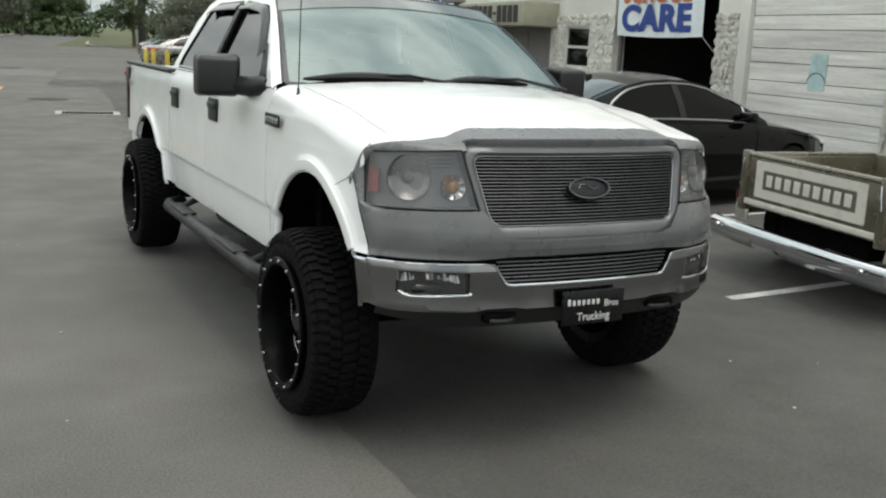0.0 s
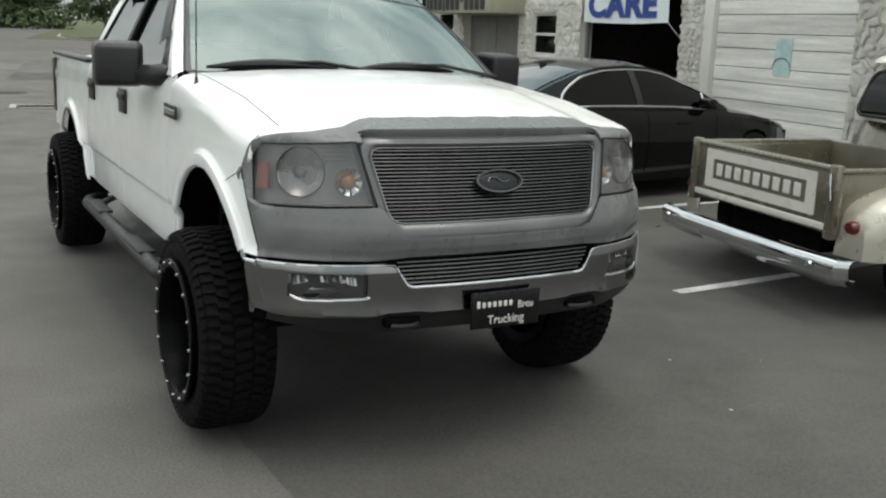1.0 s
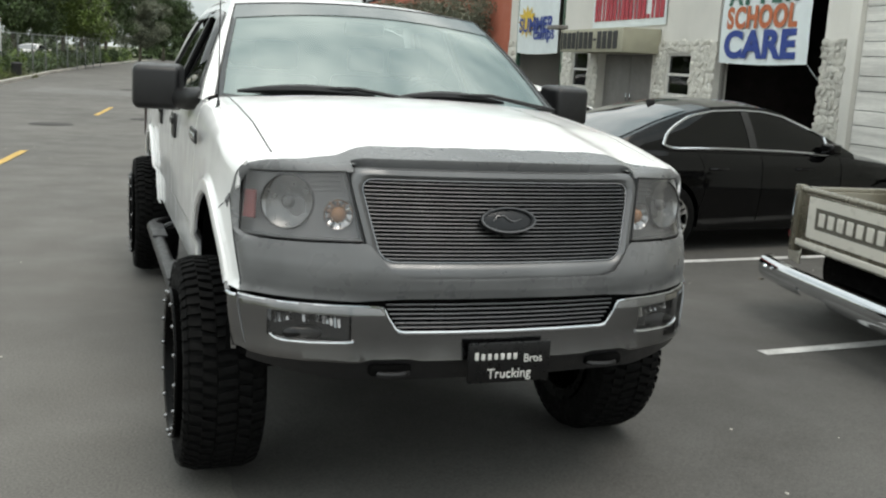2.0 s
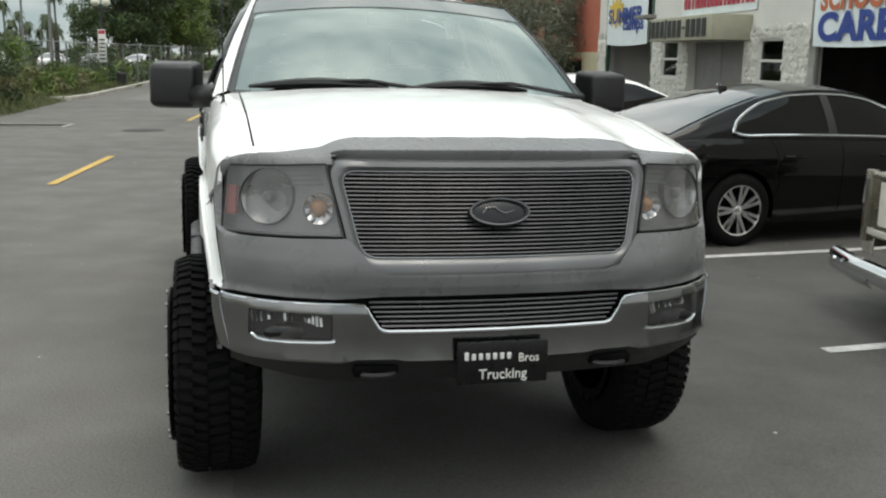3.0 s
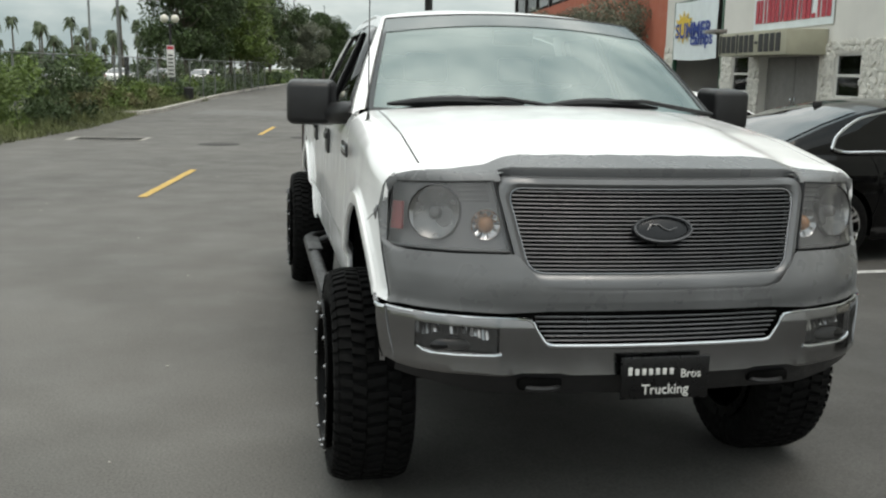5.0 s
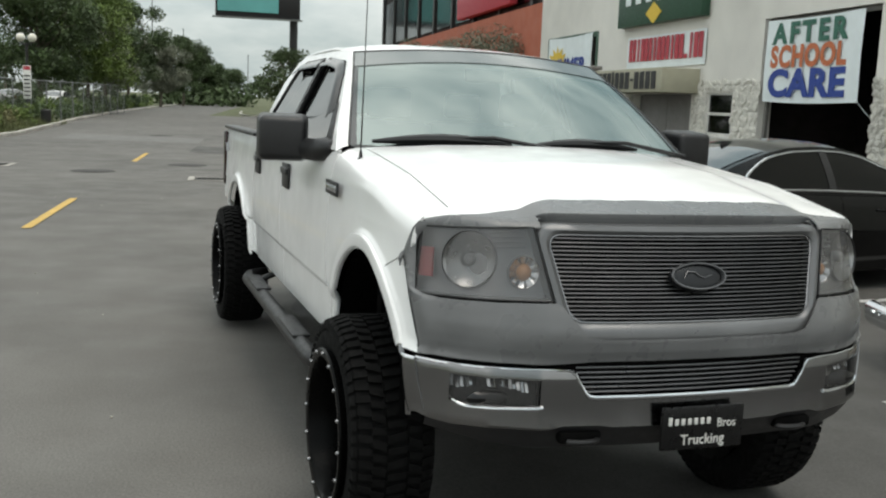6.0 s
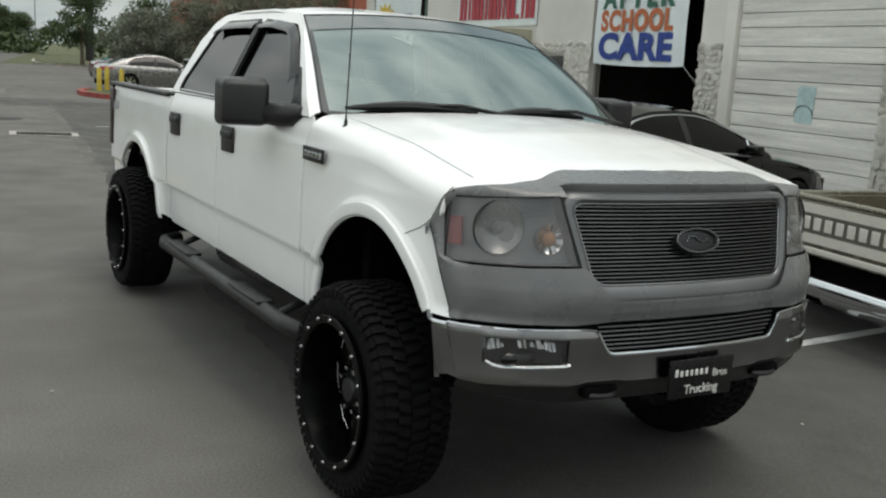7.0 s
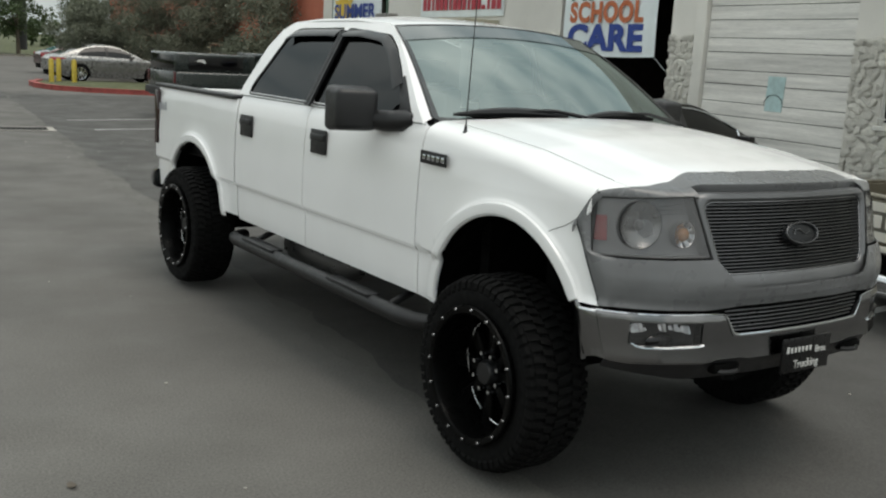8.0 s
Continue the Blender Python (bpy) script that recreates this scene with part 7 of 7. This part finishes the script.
for k in range(6):
    bm = B()
    box(bm, (-0.10, -0.086, 1.08 + 0.14 * k), (0.10, -0.081, 1.13 + 0.14 * k))
    part("text_bar", bm, BLACK, nt)
bm = B()
lathe(bm, [(0.0, 0.55), (0.16, 0.54), (0.19, 0.48), (0.17, 0.46), (0.16, 0.0)], 16, pose(0, 0, 0, 0, -90))
solid("litter_bin", bm, IRON, "small black litter bin on the verge", "bin", street(-9.45, 42.2) @ Matrix.Scale(1.3, 4))
bm = B()
lathe(bm, [(0.0, 2.05), (0.11, 2.03), (0.12, 1.95), (0.12, 0.0)], 14, pose(0, 0, 0, 0, -90))
solid("dark_post", bm, IRON, "short thick black post on the verge", "post", street(-12.9, 45.0))
for x, y, h in ((-16.0, 56, 9.5), (-24.4, 80, 10.0), (-12.4, 140, 14.3), (-9.9, 176, 12.6), (1.3, 178, 8.7)):
    lp = thing("light_pole", "tall grey light pole with a short arm", "street lamp", street(x, y))
    bm = B()
    tube(bm, [(0, 0, 0), (0, 0, h * 0.6), (0, 0, h)], [0.12, 0.09, 0.07], 8)
    part("pole", bm, GALV, lp)
    bm = B()
    box(bm, (-0.1, -0.5, h - 0.1), (0.1, 0.1, h + 0.04), 0.03)
    part("lamp_head", bm, IRON, lp)
# far palms
rng = random.Random(23)
for i in range(28):
    az = -21.5 + 9.5 * i / 14 + rng.uniform(-0.4, 0.4) if i < 15 else rng.uniform(-20.5, -12.0)
    d = rng.uniform(105, 150)
    h = rng.uniform(5.0, 8.6) if i < 15 else rng.uniform(3.8, 5.6)
    pm = thing("palm", "far palm tree with a ragged crown on the skyline", "palm", street(d * math.tan(radians(az)), d, 0) @ Matrix.Diagonal((0.72, 0.72, 0.95, 1)), "palms on the skyline")
    bm = B()
    tube(bm, [(0, 0, 0), (0.2, 0, h * 0.5), (0.1, 0, h)], [0.22, 0.16, 0.14], 7)
    part("trunk", bm, BARK, pm)
    bm = B()
    for k in range(38):
        a = rng.uniform(0, math.tau)
        up = rng.uniform(-0.9, 1.2)
        L = rng.uniform(0.9, 1.5)
        prev = None
        for j in range(6):
            s = j / 5
            c = Vector((0.1 + math.cos(a) * L * s * math.cos(up * 0.6), math.sin(a) * L * s * math.cos(up * 0.6), h + L * (up * 0.7 * s - 0.9 * s * s)))
            w = Vector((-math.sin(a), math.cos(a), 0)) * 0.22 * math.sin(math.pi * (0.15 + 0.8 * s))
            ring = [bm.verts.new(c - w - Vector((0, 0, 0.1))), bm.verts.new(c), bm.verts.new(c + w - Vector((0, 0, 0.1)))]
            if prev:
                bm.faces.new((prev[0], prev[1], ring[1], ring[0]))
                bm.faces.new((prev[1], prev[2], ring[2], ring[1]))
            prev = ring
    part("fronds", bm, LEAF_PALM, pm, smooth=180)
rng = random.Random(29)
bm = B()
for i in range(120):
    x = rng.uniform(-75, -16)
    leaf_cloud(bm, (x, 88 + rng.uniform(0, 10), rng.uniform(0.3, 2.0)), rng.uniform(0.9, 1.5), 44, 0.33, rng)
solid("far_bushes", bm, LEAF_DARK, "dark far line of bushes beyond the fence", "bushes", ROAD, "stuff", smooth=180)
for i in range(9):
    x = -14.5 - 3.4 * i
    sedan("far_parked_car", "pale parked car far beyond the fence", street(x, 74 + (i % 3), 0.0, 80 + 6 * (i % 4)), (WHITE, SILVERPAINT, WHITE)[i % 3], group="far parked cars", chrome=False) if i < 5 else None

# drains and covers in the road
def drain(x, y, w, d, label, rim=True):
    g = thing("drain_grate", label, "drain", street(x, y, 0.0))
    bm = B()
    loops = [[(-w / 2 - 0.12, -d / 2 - 0.1), (w / 2 + 0.12, -d / 2 - 0.1), (w / 2 + 0.12, d / 2 + 0.1), (-w / 2 - 0.12, d / 2 + 0.1)], [(-w / 2, -d / 2), (w / 2, -d / 2), (w / 2, d / 2), (-w / 2, d / 2)]]
    plate_poly(bm, loops, lambda a, b: Vector((a, b, 0.012)))
    part("concrete_rim", bm, CONCRETE, g)
    bm = B()
    # flat black sheet in place of the shaded pit
    plate_poly(bm, [loops[1]], lambda a, b: Vector((a, b, 0.006)))
    part("pit", bm, VOID, g)
    for k in range(int(w / 0.09)):
        bm = B()
        xx = -w / 2 + 0.05 + 0.09 * k
        box(bm, (xx - 0.017, -d / 2, 0.007), (xx + 0.017, d / 2, 0.014))
        part("grate_bar", bm, GRATE, g)


drain(-6.85, 18.55, 1.5, 0.72, "long storm drain grate with a pale concrete rim")
drain(-1.65, 15.95, 0.95, 0.60, "storm drain grate with a pale concrete rim")
for x, y, r in ((-4.2, 17.3, 0.42), (-2.42, 19.6, 0.42), (-4.05, 35.0, 0.42)):
    bm = B()
    lathe(bm, [(0.0, 0.010), (r * 0.9, 0.010), (r * 0.92, 0.006), (r, 0.011), (r * 1.05, 0.002)], 28, pose(0, 0, 0, 0, -90))
    solid("manhole_cover", bm, GRATE, "round dark iron manhole cover in the road", "manhole cover", street(x, y))
# tar patches
for i, (pts) in enumerate([[(-0.9, 27.02), (-1.0, 25.6), (3.2, 25.2), (3.4, 27.02)], [(-2.6, 24.5), (-1.3, 24.3), (-1.2, 27.6), (-2.5, 27.9)], [(-7.3, 30.5), (-2.5, 29.6), (-2.4, 33.4), (-7.2, 34.5)]]):
    slab("asphalt_patch", ASPHALT_LOT if i < 2 else material("pale_asphalt_patch", (0.14, 0.137, 0.13), 0.9, vary=0.1, scale=1, fine=0.2, fine_scale=90), pts, 0.007, "patch of newer asphalt in the road")

# red kerbed island with yellow posts
kerb("island_kerb", [(9.0, 26.6), (2.6, 28.1), (1.2, 28.7), (0.35, 29.4), (-0.12, 30.6), (-0.2, 32.0), (0.2, 33.6)], REDKERB, -0.20, 0.15, "red painted kerb round a small island")
slab("island", GRASS, [(9.0, 26.8), (2.65, 28.3), (1.3, 28.9), (0.5, 29.55), (0.07, 30.7), (0.0, 32.0), (0.4, 33.6), (3.0, 34.2), (9.0, 34.5)], 0.11, "grass and soil in the kerbed island")
for x, y in ((0.58, 32.7), (0.90, 33.5), (1.33, 32.8)):
    bm = B()
    lathe(bm, [(0.0, 0.80), (0.06, 0.79), (0.085, 0.73), (0.085, 0.0)], 14, pose(0, 0, 0, 0, -90))
    solid("bollard", bm, YELLOWPOST, "scuffed yellow steel bollard on the island", "bollard", street(x, y, 0.10), group="yellow bollards")
kerb("island_kerb_far", [(20, 76.5), (3.0, 72.5), (0.6, 71.2), (-0.5, 73), (-0.9, 79), (-0.6, 90)], CONCRETE, -0.16, 0.13, "pale kerb of the grassed island at the bend")
slab("island_far", GRASS, [(20, 76.7), (3.0, 72.7), (0.7, 71.5), (-0.3, 73.1), (-0.7, 79), (-0.4, 92), (20, 92)], 0.10, "grass of the island at the bend")

# neighbouring building
nb = thing("orange_building", "orange stucco building with a dark upper storey and a sign", "building", FACADE @ Matrix.Translation((0.95, 28.6 - 48.0, 0)) @ Matrix.Diagonal((1.0, 1.2, 1.16, 1.0)))
bm = B()
plate_poly(bm, [[(40, 1.6), (78, 1.6), (78, 4.5), (40, 4.5)]], lambda u, z: Vector((8.2, u, z)))
box(bm, (8.21, 40, 1.6), (20, 78, 4.5))
part("orange_wall", bm, ORANGEWALL, nb)
bm = B()
box(bm, (8.1, 39.9, 0), (20, 78, 1.6))
part("cream_base", bm, CREAMWALL, nb)
for k in range(8):
    bm = B()
    box(bm, (8.06, 42 + 4.4 * k, 0.5), (8.12, 43.8 + 4.4 * k, 1.35))
    wdw = part("window", bm, GLOSSBLACK, nb)
    bm = B()
    for lo, hi in (((41.95, 0.45), (43.85, 0.5)), ((41.95, 1.35), (43.85, 1.42))):
        box(bm, (8.04, lo[0] + 4.4 * k, lo[1]), (8.13, hi[0] + 4.4 * k, hi[1]))
    part("window_trim", bm, ORANGEWALL, wdw)
bm = B()
box(bm, (9.5, 40, 4.5), (20, 78, 8.5))
upper_storey = part("upper_storey", bm, DARKROOM, nb)
for k in range(9):
    bm = B()
    box(bm, (9.4, 41 + 4 * k, 5.0), (9.52, 44 + 4 * k, 7.6))
    part("upper_window", bm, GLOSSBLACK, upper_storey)
    bm = B()
    box(bm, (9.3, 44.4 + 4 * k, 4.5), (9.5, 44.7 + 4 * k, 8.3))
    part("mullion", bm, IRON, upper_storey)
bm = B()
box(bm, (8.9, 46, 5.0), (9.25, 54, 6.2), 0.03)
part("sign", bm, REDPAINT, nb)
# billboard on a black mast
bb = thing("billboard", "large roadside billboard with a teal edge on a black mast", "billboard", street(4.75, 100, 0))
bm = B()
tube(bm, [(0, 0, 0), (0, 0, 14.5)], 0.42, 12)
part("mast", bm, IRON, bb)
bm = B()
box(bm, (-7.9, -0.6, 9.5), (0.6, 0.6, 14.4), 0.05)
part("panel", bm, BLACK, bb)
bm = B()
box(bm, (-7.7, -0.68, 10.0), (-1.6, -0.61, 14.2))
part("poster", bm, CYANBOARD, bb)
bm = B()
box(bm, (-8.2, -1.4, 9.3), (0.8, -0.6, 9.42))
part("catwalk", bm, GALV, bb)

# litter and marks on the asphalt
rng = random.Random(41)
bm = B()
for i in range(240):
    x, y = rng.uniform(-7.5, 5.5), rng.uniform(-4, 14)
    if -1.6 < x < 1.2 and -1.2 < y < 5:
        continue
    s = rng.choice((0.004, 0.005, 0.007, 0.010))
    n0 = len(bm.verts)
    bmesh.ops.create_icosphere(bm, subdivisions=1, radius=s, matrix=Matrix.LocRotScale((x, y, 0.005), None, (1, rng.uniform(0.6, 1.4), 0.5)))
solid("gravel_specks", bm, CONCRETE, "scattered pale gravel specks on the asphalt", "gravel", ROAD, "stuff")
rng = random.Random(43)
for i, (x, y) in enumerate(((-1.95, -1.45), (0.05, -1.9), (-3.1, -1.2), (-4.2, -0.3), (-1.1, -2.4), (3.6, 3.2), (4.2, 3.1), (-2.6, 0.3))):
    bm = B()
    bm.faces.new([bm.verts.new((0.028 * math.cos(a) * (1 + 0.4 * math.sin(3 * a + i)), 0.018 * math.sin(a), 0.010 + 0.006 * math.sin(2 * a + i))) for a in [math.tau * k / 9 for k in range(9)]])
    solid("dry_leaf", thicken(bm, 0.002), BARK, "small dry leaf lying on the asphalt", "leaf", street(x, y, 0.0, 40 * i), group="dry leaves")

# stones last
stones(4.6, 6.34, 0.02, STONE_TOP, [WINDOWS[2]], True, 0.17, 5)
stones(1.4, 4.6, 0.02, STONE_TOP, [WINDOWS[2]], False, 0.21, 10)
stones(9.77, 10.37, 0.02, STONE_TOP, [], True, 0.16, 6)
stones(13.93, 16.70, 0.02, STONE_TOP + 0.03, [WINDOWS[0]], False, 0.17, 7)
stones(20.06, 22.73, 0.02, STONE_TOP + 0.06, [WINDOWS[1]], False, 0.22, 8)
stones(27.22, 28.05, 0.02, STONE_TOP + 0.1, [], False, 0.24, 9)
